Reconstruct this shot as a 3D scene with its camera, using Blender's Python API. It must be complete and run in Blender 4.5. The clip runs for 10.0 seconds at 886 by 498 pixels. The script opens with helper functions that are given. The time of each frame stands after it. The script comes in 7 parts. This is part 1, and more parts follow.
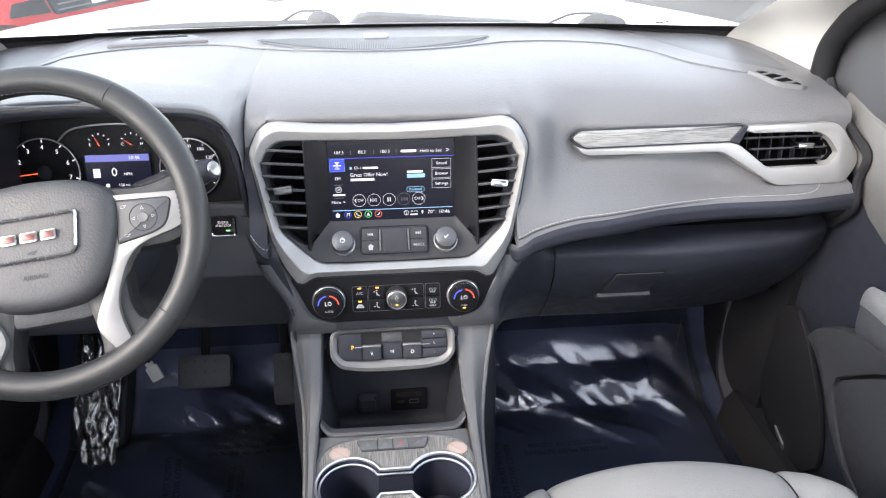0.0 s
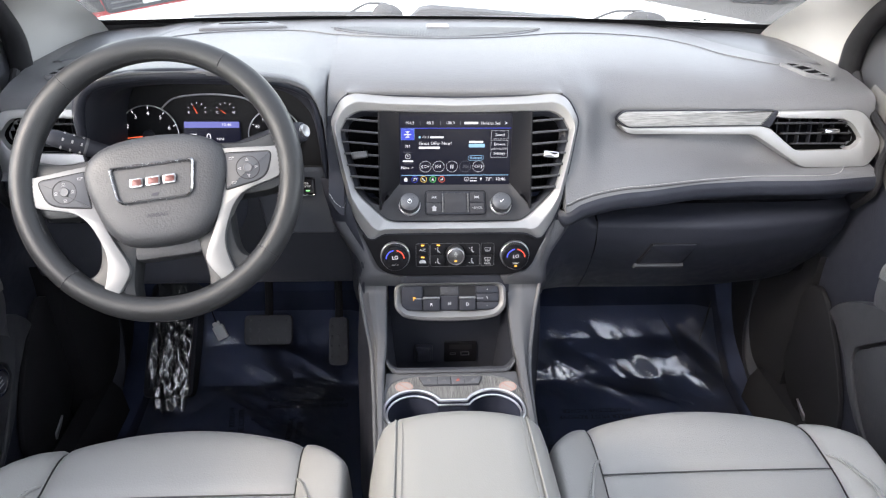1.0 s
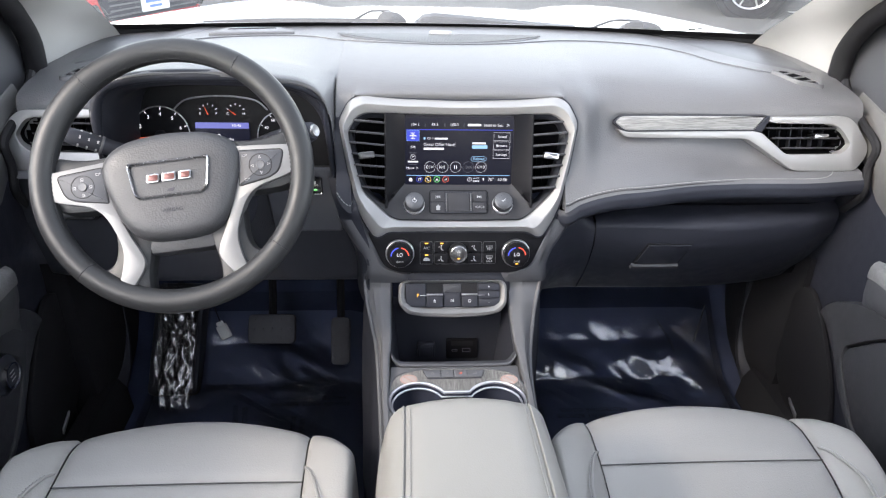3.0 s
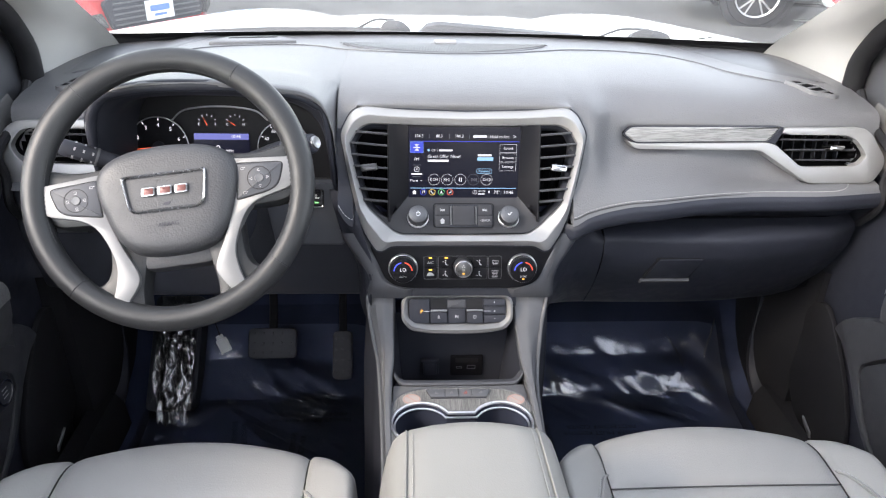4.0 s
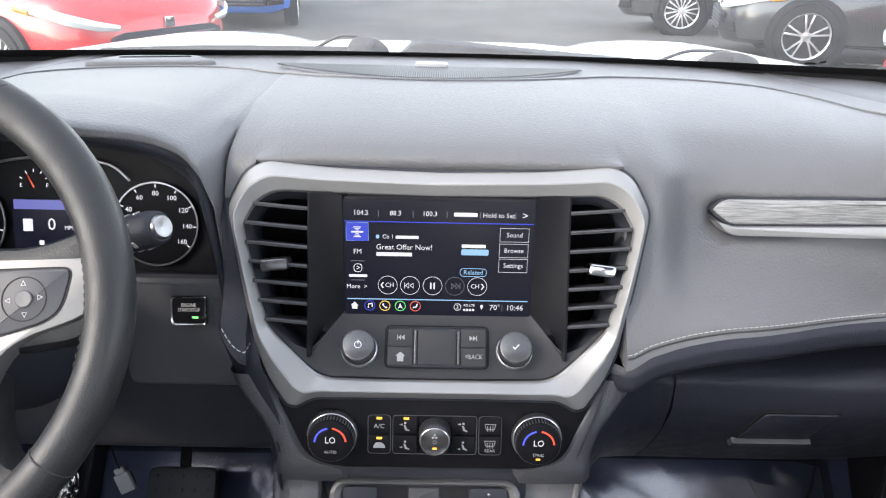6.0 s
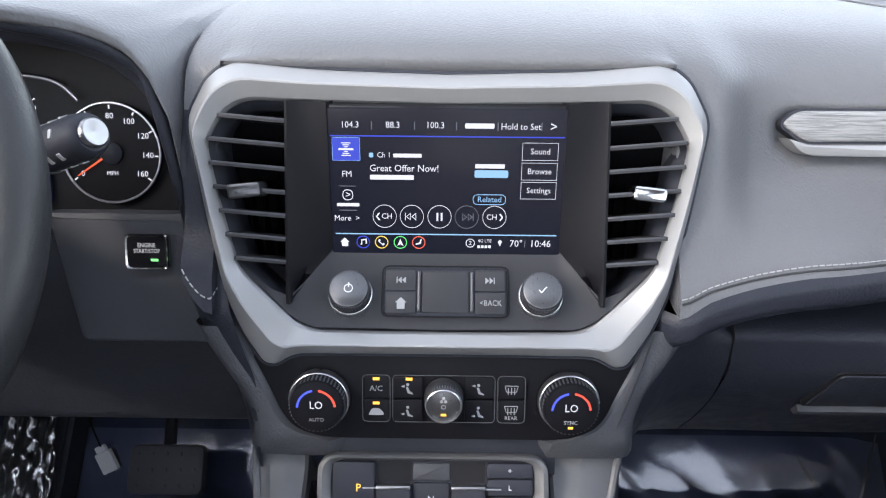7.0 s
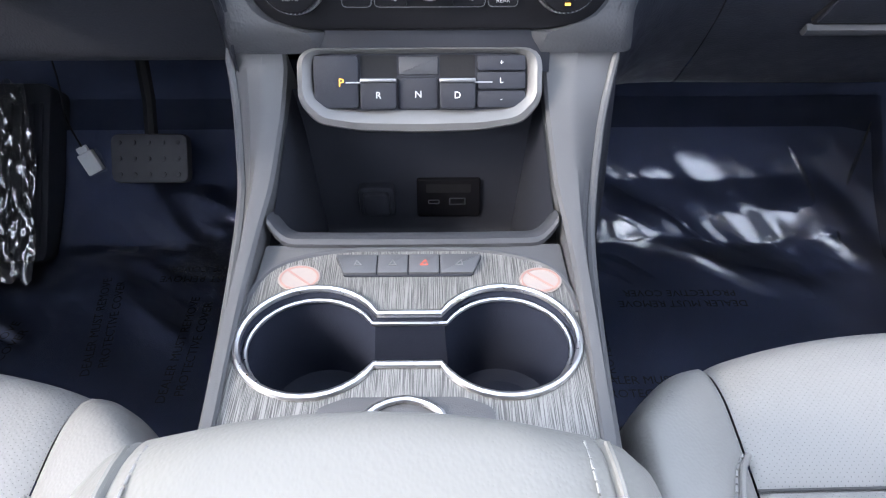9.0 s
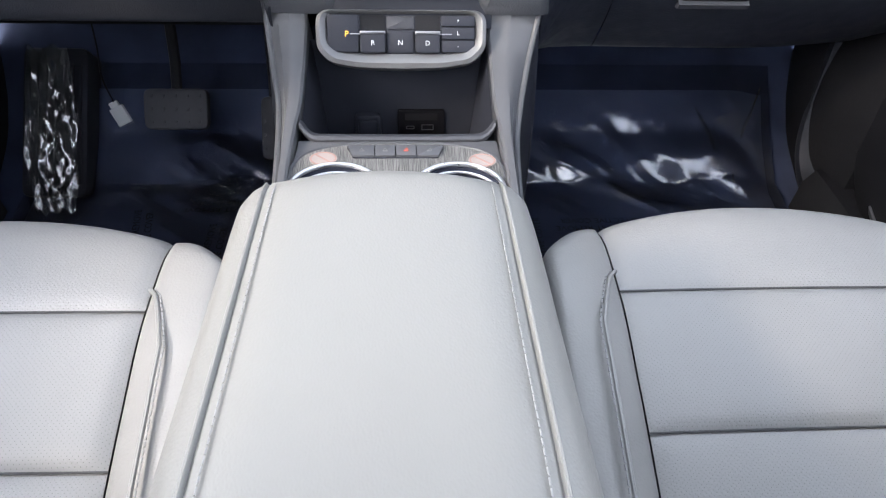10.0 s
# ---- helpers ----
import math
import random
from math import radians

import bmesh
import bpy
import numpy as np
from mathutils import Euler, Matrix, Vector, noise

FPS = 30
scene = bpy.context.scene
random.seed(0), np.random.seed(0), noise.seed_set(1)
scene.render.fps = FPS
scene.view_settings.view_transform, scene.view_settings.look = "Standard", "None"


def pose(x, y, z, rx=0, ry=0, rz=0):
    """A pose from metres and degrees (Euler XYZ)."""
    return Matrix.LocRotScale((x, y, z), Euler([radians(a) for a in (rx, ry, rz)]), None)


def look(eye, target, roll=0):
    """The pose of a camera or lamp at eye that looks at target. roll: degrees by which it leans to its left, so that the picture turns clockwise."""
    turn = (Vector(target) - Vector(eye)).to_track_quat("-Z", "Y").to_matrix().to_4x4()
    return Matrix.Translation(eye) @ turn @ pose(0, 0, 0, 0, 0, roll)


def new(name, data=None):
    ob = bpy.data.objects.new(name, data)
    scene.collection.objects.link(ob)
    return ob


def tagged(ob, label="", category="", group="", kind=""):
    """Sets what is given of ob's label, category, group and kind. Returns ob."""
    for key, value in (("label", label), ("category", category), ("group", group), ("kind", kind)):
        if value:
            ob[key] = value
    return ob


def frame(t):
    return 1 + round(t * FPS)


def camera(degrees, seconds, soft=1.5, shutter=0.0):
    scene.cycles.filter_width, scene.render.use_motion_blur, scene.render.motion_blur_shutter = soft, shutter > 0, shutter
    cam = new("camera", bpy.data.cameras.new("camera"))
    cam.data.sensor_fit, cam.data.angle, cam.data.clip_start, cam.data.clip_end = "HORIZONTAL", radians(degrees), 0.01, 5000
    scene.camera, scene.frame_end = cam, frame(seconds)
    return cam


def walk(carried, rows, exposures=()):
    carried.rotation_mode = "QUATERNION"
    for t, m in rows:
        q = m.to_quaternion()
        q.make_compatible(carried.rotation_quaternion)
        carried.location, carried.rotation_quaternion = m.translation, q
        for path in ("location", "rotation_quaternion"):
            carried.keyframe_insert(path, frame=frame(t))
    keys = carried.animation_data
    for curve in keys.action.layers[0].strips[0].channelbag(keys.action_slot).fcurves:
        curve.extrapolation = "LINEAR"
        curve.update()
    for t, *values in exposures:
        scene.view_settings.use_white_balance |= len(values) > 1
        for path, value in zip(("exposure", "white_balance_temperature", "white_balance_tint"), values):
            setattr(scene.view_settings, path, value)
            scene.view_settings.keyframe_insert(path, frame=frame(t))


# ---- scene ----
# ================= camera and its walk =================
cam = camera(65.0, 10.0, soft=1.15)
PATH = [
    (0, (-0.018, 0.151, 1.496), (0.156, 1.874, 0.495), 0.4),
    (0.5, (-0.057, 0.073, 1.493), (0.053, 1.805, 0.499), 0.6),
    (1, (-0.08, 0.016, 1.49), (0.027, 1.757, 0.511), 1.1),
    (1.5, (-0.091, -0.02, 1.493), (0.021, 1.725, 0.522), 1.5),
    (2, (-0.099, -0.031, 1.491), (0.02, 1.719, 0.529), 1.6),
    (2.5, (-0.098, -0.027, 1.49), (0.027, 1.725, 0.535), 1.7),
    (4, (-0.096, 0.01, 1.482), (0.017, 1.776, 0.551), 1.6),
    (4.5, (-0.081, 0.099, 1.484), (0.015, 1.876, 0.57), 1.6),
    (5, (-0.047, 0.232, 1.468), (0.031, 2.022, 0.578), 1.6),
    (5.2, (-0.033, 0.286, 1.452), (0.036, 2.084, 0.579), 1.7),
    (6.3, (-0.002, 0.505, 1.339), (0.007, 2.327, 0.515), 1.1),
    (6.5, (-0.002, 0.526, 1.325), (-0.001, 2.346, 0.495), 0.9),
    (7, (0.002, 0.551, 1.272), (-0.014, 2.353, 0.406), 0.4),
    (7.5, (0.001, 0.557, 1.214), (-0.021, 2.309, 0.248), -0.0),
    (8, (0.003, 0.555, 1.17), (-0.018, 2.226, 0.072), -0.3),
    (8.5, (0.001, 0.544, 1.121), (-0.008, 2.114, -0.118), -0.4),
    (9, (0.004, 0.495, 1.12), (0.019, 1.979, -0.22), -0.0),
    (9.5, (0.003, 0.387, 1.148), (0.059, 1.83, -0.236), 0.9),
    (10, (-0.005, 0.257, 1.201), (0.099, 1.727, -0.152), 2.2),
]
EXPOSURES = [(0.0, 3.38, 6950, 12), (0.9, 3.22, 6950, 12), (2.7, 3.2, 6900, 12), (5.0, 3.18, 6950, 12), (6.5, 2.85, 6850, 12), (7.5, 3.2, 6200, 12), (8.2, 3.62, 6050, 12), (9.0, 3.62, 6400, 12), (10.0, 3.44, 6650, 12)]
walk(cam, [(t, look(eye, target, roll)) for t, eye, target, roll in PATH], EXPOSURES)

# ================= light =================
world = bpy.data.worlds.new("sky")
scene.world = world
world.use_nodes = True
wn = world.node_tree.nodes
sky = wn.new("ShaderNodeTexSky")
sky.sky_type = "NISHITA"
sky.sun_disc = False
sky.sun_elevation = radians(36)
sky.sun_rotation = radians(238)
wn["Background"].inputs["Strength"].default_value = 0.15
haze = wn.new("ShaderNodeHueSaturation")  # a hazy, pale sky
haze.inputs["Saturation"].default_value = 0.45
world.node_tree.links.new(sky.outputs["Color"], haze.inputs["Color"])
world.node_tree.links.new(haze.outputs["Color"], wn["Background"].inputs["Color"])
sun = new("sun", bpy.data.lights.new("sun", "SUN"))
sun.data.energy, sun.data.angle, sun.data.color = 0.24, radians(8.0), (1.0, 0.90, 0.74)
sun.rotation_euler = Vector((1.167, 0.729, -1.0)).to_track_quat("-Z", "Y").to_euler()
scene.view_settings.exposure = 0.0

# ================= building kit =================
def thing(name, base, label, category, group="", kind=""):
    """An empty at the base of a thing, which carries its parts."""
    ob = new(name)
    ob.location = base
    ob.empty_display_size = 0.02
    return tagged(ob, label, category, group, kind)


def part(name, bm, material, parent=None, label="", angle=38, kind="", toward=None):
    """Links a bmesh, built in world places, as one mesh object under a thing or a part. toward: a place that a thin sheet's front faces."""
    bmesh.ops.recalc_face_normals(bm, faces=bm.faces)
    if toward is not None:
        bm.normal_update()
        if sum((Vector(toward) - f.calc_center_median()).dot(f.normal) for f in bm.faces) < 0:
            bmesh.ops.reverse_faces(bm, faces=bm.faces)
    me = bpy.data.meshes.new(name)
    bm.to_mesh(me)
    bm.free()
    me.materials.append(material)
    me.shade_smooth()
    me.set_sharp_from_angle(angle=radians(angle))
    ob = new(name, me)
    if parent is not None:
        ob.parent = parent
        ob.matrix_parent_inverse = Matrix.Translation(-parent.location) if parent.type == "EMPTY" else Matrix()
    return tagged(ob, label, kind=kind)


def plane(x, y, z, k):
    """A sloping face seen from behind it: local x to the right, y up the slope (k metres ahead per metre up), z out of it."""
    n = math.hypot(1, k)
    return Matrix(((1, 0, 0, x), (0, k / n, -1 / n, y), (0, 1 / n, k / n, z), (0, 0, 0, 1)))


def flat(x, y, z):
    """A level face: local x to the right, y ahead, z up."""
    return Matrix.Translation((x, y, z))


def fillet(pts, r, n=4):
    """A closed outline with its corners rounded. r: one radius, or one for each corner."""
    out, m = [], len(pts)
    for i in range(m):
        p, a, b = (np.array(pts[j % m], float) for j in (i, i - 1, i + 1))
        ri = r[i] if hasattr(r, "__len__") else r
        la, lb = np.linalg.norm(a - p), np.linalg.norm(b - p)
        if ri <= 0:
            out.append(tuple(p))
            continue
        pa, pb = p + (a - p) / la * min(ri, la * 0.48), p + (b - p) / lb * min(ri, lb * 0.48)
        for q in range(n + 1):
            u = q / n
            out.append(tuple(pa * (1 - u) ** 2 + p * 2 * u * (1 - u) + pb * u * u))
    return out


def mirrored(half):
    """A closed outline from its right half, given from the top middle round to the bottom middle."""
    return list(half) + [(-x, y) for x, y in reversed(half) if abs(x) > 1e-6]


def inset(pts, d):
    p = np.array(pts, float)
    q, s = np.roll(p, 1, 0), np.roll(p, -1, 0)
    if np.sum(p[:, 0] * s[:, 1] - s[:, 0] * p[:, 1]) < 0:
        d = -d
    e1, e2 = p - q, s - p
    e1 /= np.linalg.norm(e1, axis=1)[:, None] + 1e-12
    e2 /= np.linalg.norm(e2, axis=1)[:, None] + 1e-12
    n1, n2 = np.stack([-e1[:, 1], e1[:, 0]], 1), np.stack([-e2[:, 1], e2[:, 0]], 1)
    m = n1 + n2
    m /= np.maximum(np.sum(m * n1, 1), 0.4)[:, None]
    return p + m * d


def ring(bm, pts, m, z):
    return [bm.verts.new(m @ Vector((x, y, z))) for x, y in pts]


def band(bm, a, b, closed=True):
    n = len(a)
    for i in range(n if closed else n - 1):
        j = (i + 1) % n
        bm.faces.new((a[i], a[j], b[j], b[i]))


def slab(outline, m, z0, z1, bevel=0.0015, bm=None, under=True):
    """A plate of the outline's shape with a rounded front edge."""
    bm = bm or bmesh.new()
    steps = [(0, z0), (0, z1 - bevel), (bevel * 0.3, z1 - bevel * 0.3), (bevel, z1)] if bevel else [(0, z0), (0, z1)]
    rings = [ring(bm, inset(outline, d) if d else outline, m, z) for d, z in steps]
    for a, b in zip(rings, rings[1:]):
        band(bm, a, b)
    bm.faces.new(rings[-1])
    if under:
        bm.faces.new(rings[0])
    return bm


def rect(x0, y0, x1, y1, r=0.0, n=3):
    pts = [(x0, y0), (x1, y0), (x1, y1), (x0, y1)]
    return fillet(pts, r, n) if r else pts


def disc(x, y, r, n=32, ry=None):
    return [(x + r * math.cos(2 * math.pi * i / n), y + (ry or r) * math.sin(2 * math.pi * i / n)) for i in range(n)]


def collar(outer, inner, m, profile, bm=None):
    """A frame between two outlines of as many points. profile: (0 at the outer to 1 at the inner outline, height)."""
    bm = bm or bmesh.new()
    o, i = np.array(outer), np.array(inner)
    rings = [ring(bm, o * (1 - u) + i * u, m, z) for u, z in profile]
    for a, b in zip(rings, rings[1:]):
        band(bm, a, b)
    return bm


def lathe(profile, m, n=40, bm=None, caps=True):
    """A turned body round the local z axis. profile: (radius, height)."""
    bm = bm or bmesh.new()
    rings = []
    for r, z in profile:
        rings.append(ring(bm, disc(0, 0, max(r, 1e-5), n), m, z))
    for a, b in zip(rings, rings[1:]):
        band(bm, a, b)
    if caps:
        bm.faces.new(rings[0])
        bm.faces.new(rings[-1])
    return bm


def pipe(pts, r, n=8, closed=False, bm=None, squash=1.0):
    """A round bar along points; r may be a list."""
    bm = bm or bmesh.new()
    p = [Vector(q) for q in pts]
    m = len(p)
    rings, up = [], None
    for i in range(m):
        a, b = p[(i - 1) % m] if closed or i else p[i], p[(i + 1) % m] if closed or i < m - 1 else p[i]
        d = (b - a).normalized()
        if up is None:
            up = Vector((0, 0, 1)) if abs(d.z) < 0.9 else Vector((0, 1, 0))
        side = d.cross(up).normalized()
        up = side.cross(d).normalized()
        ri = r[i] if hasattr(r, "__len__") else r
        rings.append([bm.verts.new(p[i] + side * ri * math.cos(2 * math.pi * k / n) + up * ri * squash * math.sin(2 * math.pi * k / n)) for k in range(n)])
    for i in range(m if closed else m - 1):
        band(bm, rings[i], rings[(i + 1) % m])
    if not closed:
        bm.faces.new(rings[0])
        bm.faces.new(rings[-1])
    return bm


def glide(keys, xs):
    """Smooth values between keyed rows (position, values), with no overshoot."""
    x = np.array([k[0] for k in keys], float)
    v = np.array([k[1] for k in keys], float)
    h = np.diff(x)
    shape = (-1,) + (1,) * (v.ndim - 1)
    s = np.diff(v, axis=0) / h.reshape(shape)
    t = np.zeros_like(v)
    t[0], t[-1] = s[0], s[-1]
    a, b = s[:-1], s[1:]
    same = a * b > 0
    t[1:-1] = np.where(same, 2 * a * b / np.where(same, a + b, 1), 0)
    out = []
    for q in xs:
        i = int(np.clip(np.searchsorted(x, q) - 1, 0, len(h) - 1))
        u = float(np.clip((q - x[i]) / h[i], 0, 1))
        out.append(v[i] * (2 * u**3 - 3 * u**2 + 1) + t[i] * h[i] * (u**3 - 2 * u**2 + u) + v[i + 1] * (3 * u**2 - 2 * u**3) + t[i + 1] * h[i] * (u**3 - u**2))
    return np.array(out)


def loft(rows, bm=None, round_rows=False, caps=False):
    """A skin over rows of points."""
    bm = bm or bmesh.new()
    vs = [[bm.verts.new(tuple(p)) for p in row] for row in rows]
    for a, b in zip(vs, vs[1:]):
        band(bm, a, b, round_rows)
    if caps:
        bm.faces.new(vs[0])
        bm.faces.new(vs[-1])
    return bm


def box(x0, y0, z0, x1, y1, z1, bevel=0.0, bm=None, seg=2):
    bm = bm or bmesh.new()
    made = bmesh.ops.create_cube(bm, size=1.0, matrix=Matrix.Translation(((x0 + x1) / 2, (y0 + y1) / 2, (z0 + z1) / 2)) @ Matrix.Diagonal((x1 - x0, y1 - y0, z1 - z0, 1)))
    if bevel:
        es = {e for v in made["verts"] for e in v.link_edges}
        bmesh.ops.bevel(bm, geom=list(es), offset=bevel, segments=seg, affect="EDGES", profile=0.5)
    return bm


def smooth_line(pts, n=8, closed=False):
    """A smooth curve through a few points."""
    p = [Vector(q) for q in pts]
    m, out = len(p), []
    for i in range(m if closed else m - 1):
        a, b, c, d = (p[(i + k) % m] if closed else p[min(max(i + k, 0), m - 1)] for k in (-1, 0, 1, 2))
        for q in range(n):
            u = q / n
            out.append(0.5 * (2 * b + (c - a) * u + (2 * a - 5 * b + 4 * c - d) * u * u + (3 * b - a - 3 * c + d) * u**3))
    if not closed:
        out.append(p[-1])
    return out


def stitches(pts, length=0.004, gap=0.0022, r=0.0006, lift=(0, 0, 0)):
    """A row of thread stitches along a line, in one mesh."""
    bm = bmesh.new()
    p = [Vector(q) + Vector(lift) for q in pts]
    left, on = length, True
    a = p[0]
    i = 1
    while i < len(p):
        d = (p[i] - a).length
        if d < left:
            if on and d > 1e-5:
                pipe([a, p[i]], r, 5, bm=bm)
            left -= d
            a = p[i]
            i += 1
        else:
            b = a + (p[i] - a) * (left / d)
            if on:
                pipe([a, b], r, 5, bm=bm)
            a, on = b, not on
            left = length if on else gap
    return bm


def words(s, size, m, material, parent, x=0.0, y=0.0, align="CENTER", z=0.0004, name="lettering", wide=1.0):
    """Raised lettering on a face."""
    c = bpy.data.curves.new(name, "FONT")
    c.body, c.size, c.align_x, c.align_y, c.extrude, c.resolution_u = s, size, align, "CENTER", 0.0001, 2
    tmp = new(name, c)
    me = bpy.data.meshes.new_from_object(tmp.evaluated_get(bpy.context.evaluated_depsgraph_get()))
    bpy.data.objects.remove(tmp)
    me.transform(m @ Matrix.Translation((x, y, z)) @ Matrix.Diagonal((wide, 1, 1, 1)))
    me.materials.clear()
    me.materials.append(material)
    ob = new(name, me)
    ob.parent = parent
    ob.matrix_parent_inverse = Matrix.Translation(-parent.location) if parent.type == "EMPTY" else Matrix()
    return ob


def mark(outline, m, material, parent, name="mark", z=0.0004, label=""):
    """A thin printed shape on a face."""
    return part(name, slab(outline, m, z - 0.0003, z, 0), material, parent, label)


def outline_mark(outline, w, m, material, parent, name="outline", z=0.0004):
    inner = inset(outline, w)
    return part(name, collar(outline, inner, m, [(0, z - 0.0003), (0, z), (1, z), (1, z - 0.0003)]), material, parent)


# ================= materials =================
def shader(name):
    m = bpy.data.materials.new(name)
    m.use_nodes = True
    n, l = m.node_tree.nodes, m.node_tree.links
    return m, n, l, n["Principled BSDF"]


def tex(n, l, kind, scale, detail=2.0, stretch=(1, 1, 1), turn=(0, 0, 0)):
    co, mp, t = n.new("ShaderNodeTexCoord"), n.new("ShaderNodeMapping"), n.new(kind)
    mp.inputs["Scale"].default_value = stretch
    mp.inputs["Rotation"].default_value = turn
    t.inputs["Scale"].default_value = scale
    if "Detail" in t.inputs:
        t.inputs["Detail"].default_value = detail
    l.new(co.outputs["Object"], mp.inputs["Vector"])
    l.new(mp.outputs["Vector"], t.inputs["Vector"])
    return t


def ramp(n, l, source, lo, hi, a=0.3, b=0.7):
    r = n.new("ShaderNodeMapRange")
    r.inputs["From Min"].default_value, r.inputs["From Max"].default_value = a, b
    r.inputs["To Min"].default_value, r.inputs["To Max"].default_value = lo, hi
    l.new(source, r.inputs["Value"])
    return r.outputs["Result"]


def tint(n, l, p, factor, c0, c1):
    mx = n.new("ShaderNodeMix")
    mx.data_type = "RGBA"
    mx.inputs[6].default_value, mx.inputs[7].default_value = (*c0, 1), (*c1, 1)
    l.new(factor, mx.inputs[0])
    l.new(mx.outputs[2], p.inputs["Base Color"])
    return mx


def relief(n, l, p, height, strength, distance):
    b = n.new("ShaderNodeBump")
    b.inputs["Strength"].default_value, b.inputs["Distance"].default_value = strength, distance
    l.new(height, b.inputs["Height"])
    l.new(b.outputs["Normal"], p.inputs["Normal"])
    return b


def plain(name, col, rough=0.5, metal=0.0, grain=600.0, bump=0.15, var=0.12, coat=0.0, spec=0.5, stretch=(1, 1, 1)):
    """A moulded or painted surface: slight blotches, fine grain, uneven gloss."""
    m, n, l, p = shader(name)
    big = tex(n, l, "ShaderNodeTexNoise", 9.0, 4.0)
    c0, c1 = [c * (1 - var) for c in col], [min(1, c * (1 + var)) for c in col]
    tint(n, l, p, ramp(n, l, big.outputs["Fac"], 0, 1), c0, c1)
    fine = tex(n, l, "ShaderNodeTexNoise", grain, 3.0, stretch)
    l.new(ramp(n, l, fine.outputs["Fac"], rough * 0.9, min(1, rough * 1.12)), p.inputs["Roughness"])
    p.inputs["Metallic"].default_value = metal
    p.inputs["Specular IOR Level"].default_value = spec
    p.inputs["Coat Weight"].default_value = coat
    if bump:
        relief(n, l, p, fine.outputs["Fac"], bump, 0.0006)
    return m


def leather(name, col, rough=0.42, cell=420.0, depth=0.35, var=0.1, perforated=False, spec=0.5, wrinkle=0.18, drawn=1.0):
    """Grained hide: pebbles, creases and a slight unevenness in tone and gloss."""
    m, n, l, p = shader(name)
    big = tex(n, l, "ShaderNodeTexNoise", 7.0, 5.0)
    mx = tint(n, l, p, ramp(n, l, big.outputs["Fac"], 0, 1), [c * (1 - var) for c in col], [min(1, c * (1 + var)) for c in col])
    pebble = tex(n, l, "ShaderNodeTexVoronoi", cell, 0.0, (1.0, drawn, 1.0))
    pebble.feature = "SMOOTH_F1"
    crease = tex(n, l, "ShaderNodeTexNoise", 60.0, 4.0)
    add = n.new("ShaderNodeMath")
    add.operation = "MULTIPLY_ADD"
    l.new(crease.outputs["Fac"], add.inputs[0])
    add.inputs[1].default_value = wrinkle
    l.new(pebble.outputs["Distance"], add.inputs[2])
    height = add.outputs[0]
    if perforated:
        dots = tex(n, l, "ShaderNodeTexVoronoi", 330.0, turn=(0, 0, 0.785))
        dots.voronoi_dimensions = "2D"
        dots.inputs["Randomness"].default_value = 0.0
        hole = ramp(n, l, dots.outputs["Distance"], 0, 1, 0.22, 0.38)
        mul = n.new("ShaderNodeMath")
        mul.operation = "MULTIPLY_ADD"
        l.new(hole, mul.inputs[0])
        mul.inputs[1].default_value = 1.0
        l.new(height, mul.inputs[2])
        height = mul.outputs[0]
        dark = n.new("ShaderNodeMix")
        dark.data_type = "RGBA"
        dark.inputs[6].default_value = (*[c * 0.48 for c in col], 1)
        l.new(hole, dark.inputs[0])
        l.new(mx.outputs[2], dark.inputs[7])
        l.new(dark.outputs[2], p.inputs["Base Color"])
    l.new(ramp(n, l, crease.outputs["Fac"], rough * (1 - 0.7 * wrinkle), rough * (1 + 0.7 * wrinkle)), p.inputs["Roughness"])
    p.inputs["Specular IOR Level"].default_value = spec
    relief(n, l, p, height, depth, 0.0009)
    return m


def brushed(name, c0, c1, along="x", rough=0.35, metal=0.6, fine=700.0):
    """Fine grooves along one way."""
    m, n, l, p = shader(name)
    st = (0.015, 1, 1) if along == "x" else (1, 0.015, 0.3)
    g = tex(n, l, "ShaderNodeTexNoise", fine, 2.0, st)
    tint(n, l, p, ramp(n, l, g.outputs["Fac"], 0, 1, 0.42, 0.58), c0, c1)
    p.inputs["Roughness"].default_value, p.inputs["Metallic"].default_value = rough, metal
    relief(n, l, p, g.outputs["Fac"], 0.3, 0.0005)
    return m


def glow(name, col, strength):
    m, n, l, p = shader(name)
    p.inputs["Base Color"].default_value = (0.01, 0.01, 0.01, 1)
    p.inputs["Emission Color"].default_value = (*col, 1)
    p.inputs["Emission Strength"].default_value = strength * 0.17
    p.inputs["Roughness"].default_value = 0.25
    p.inputs["Specular IOR Level"].default_value = 0.08
    return m


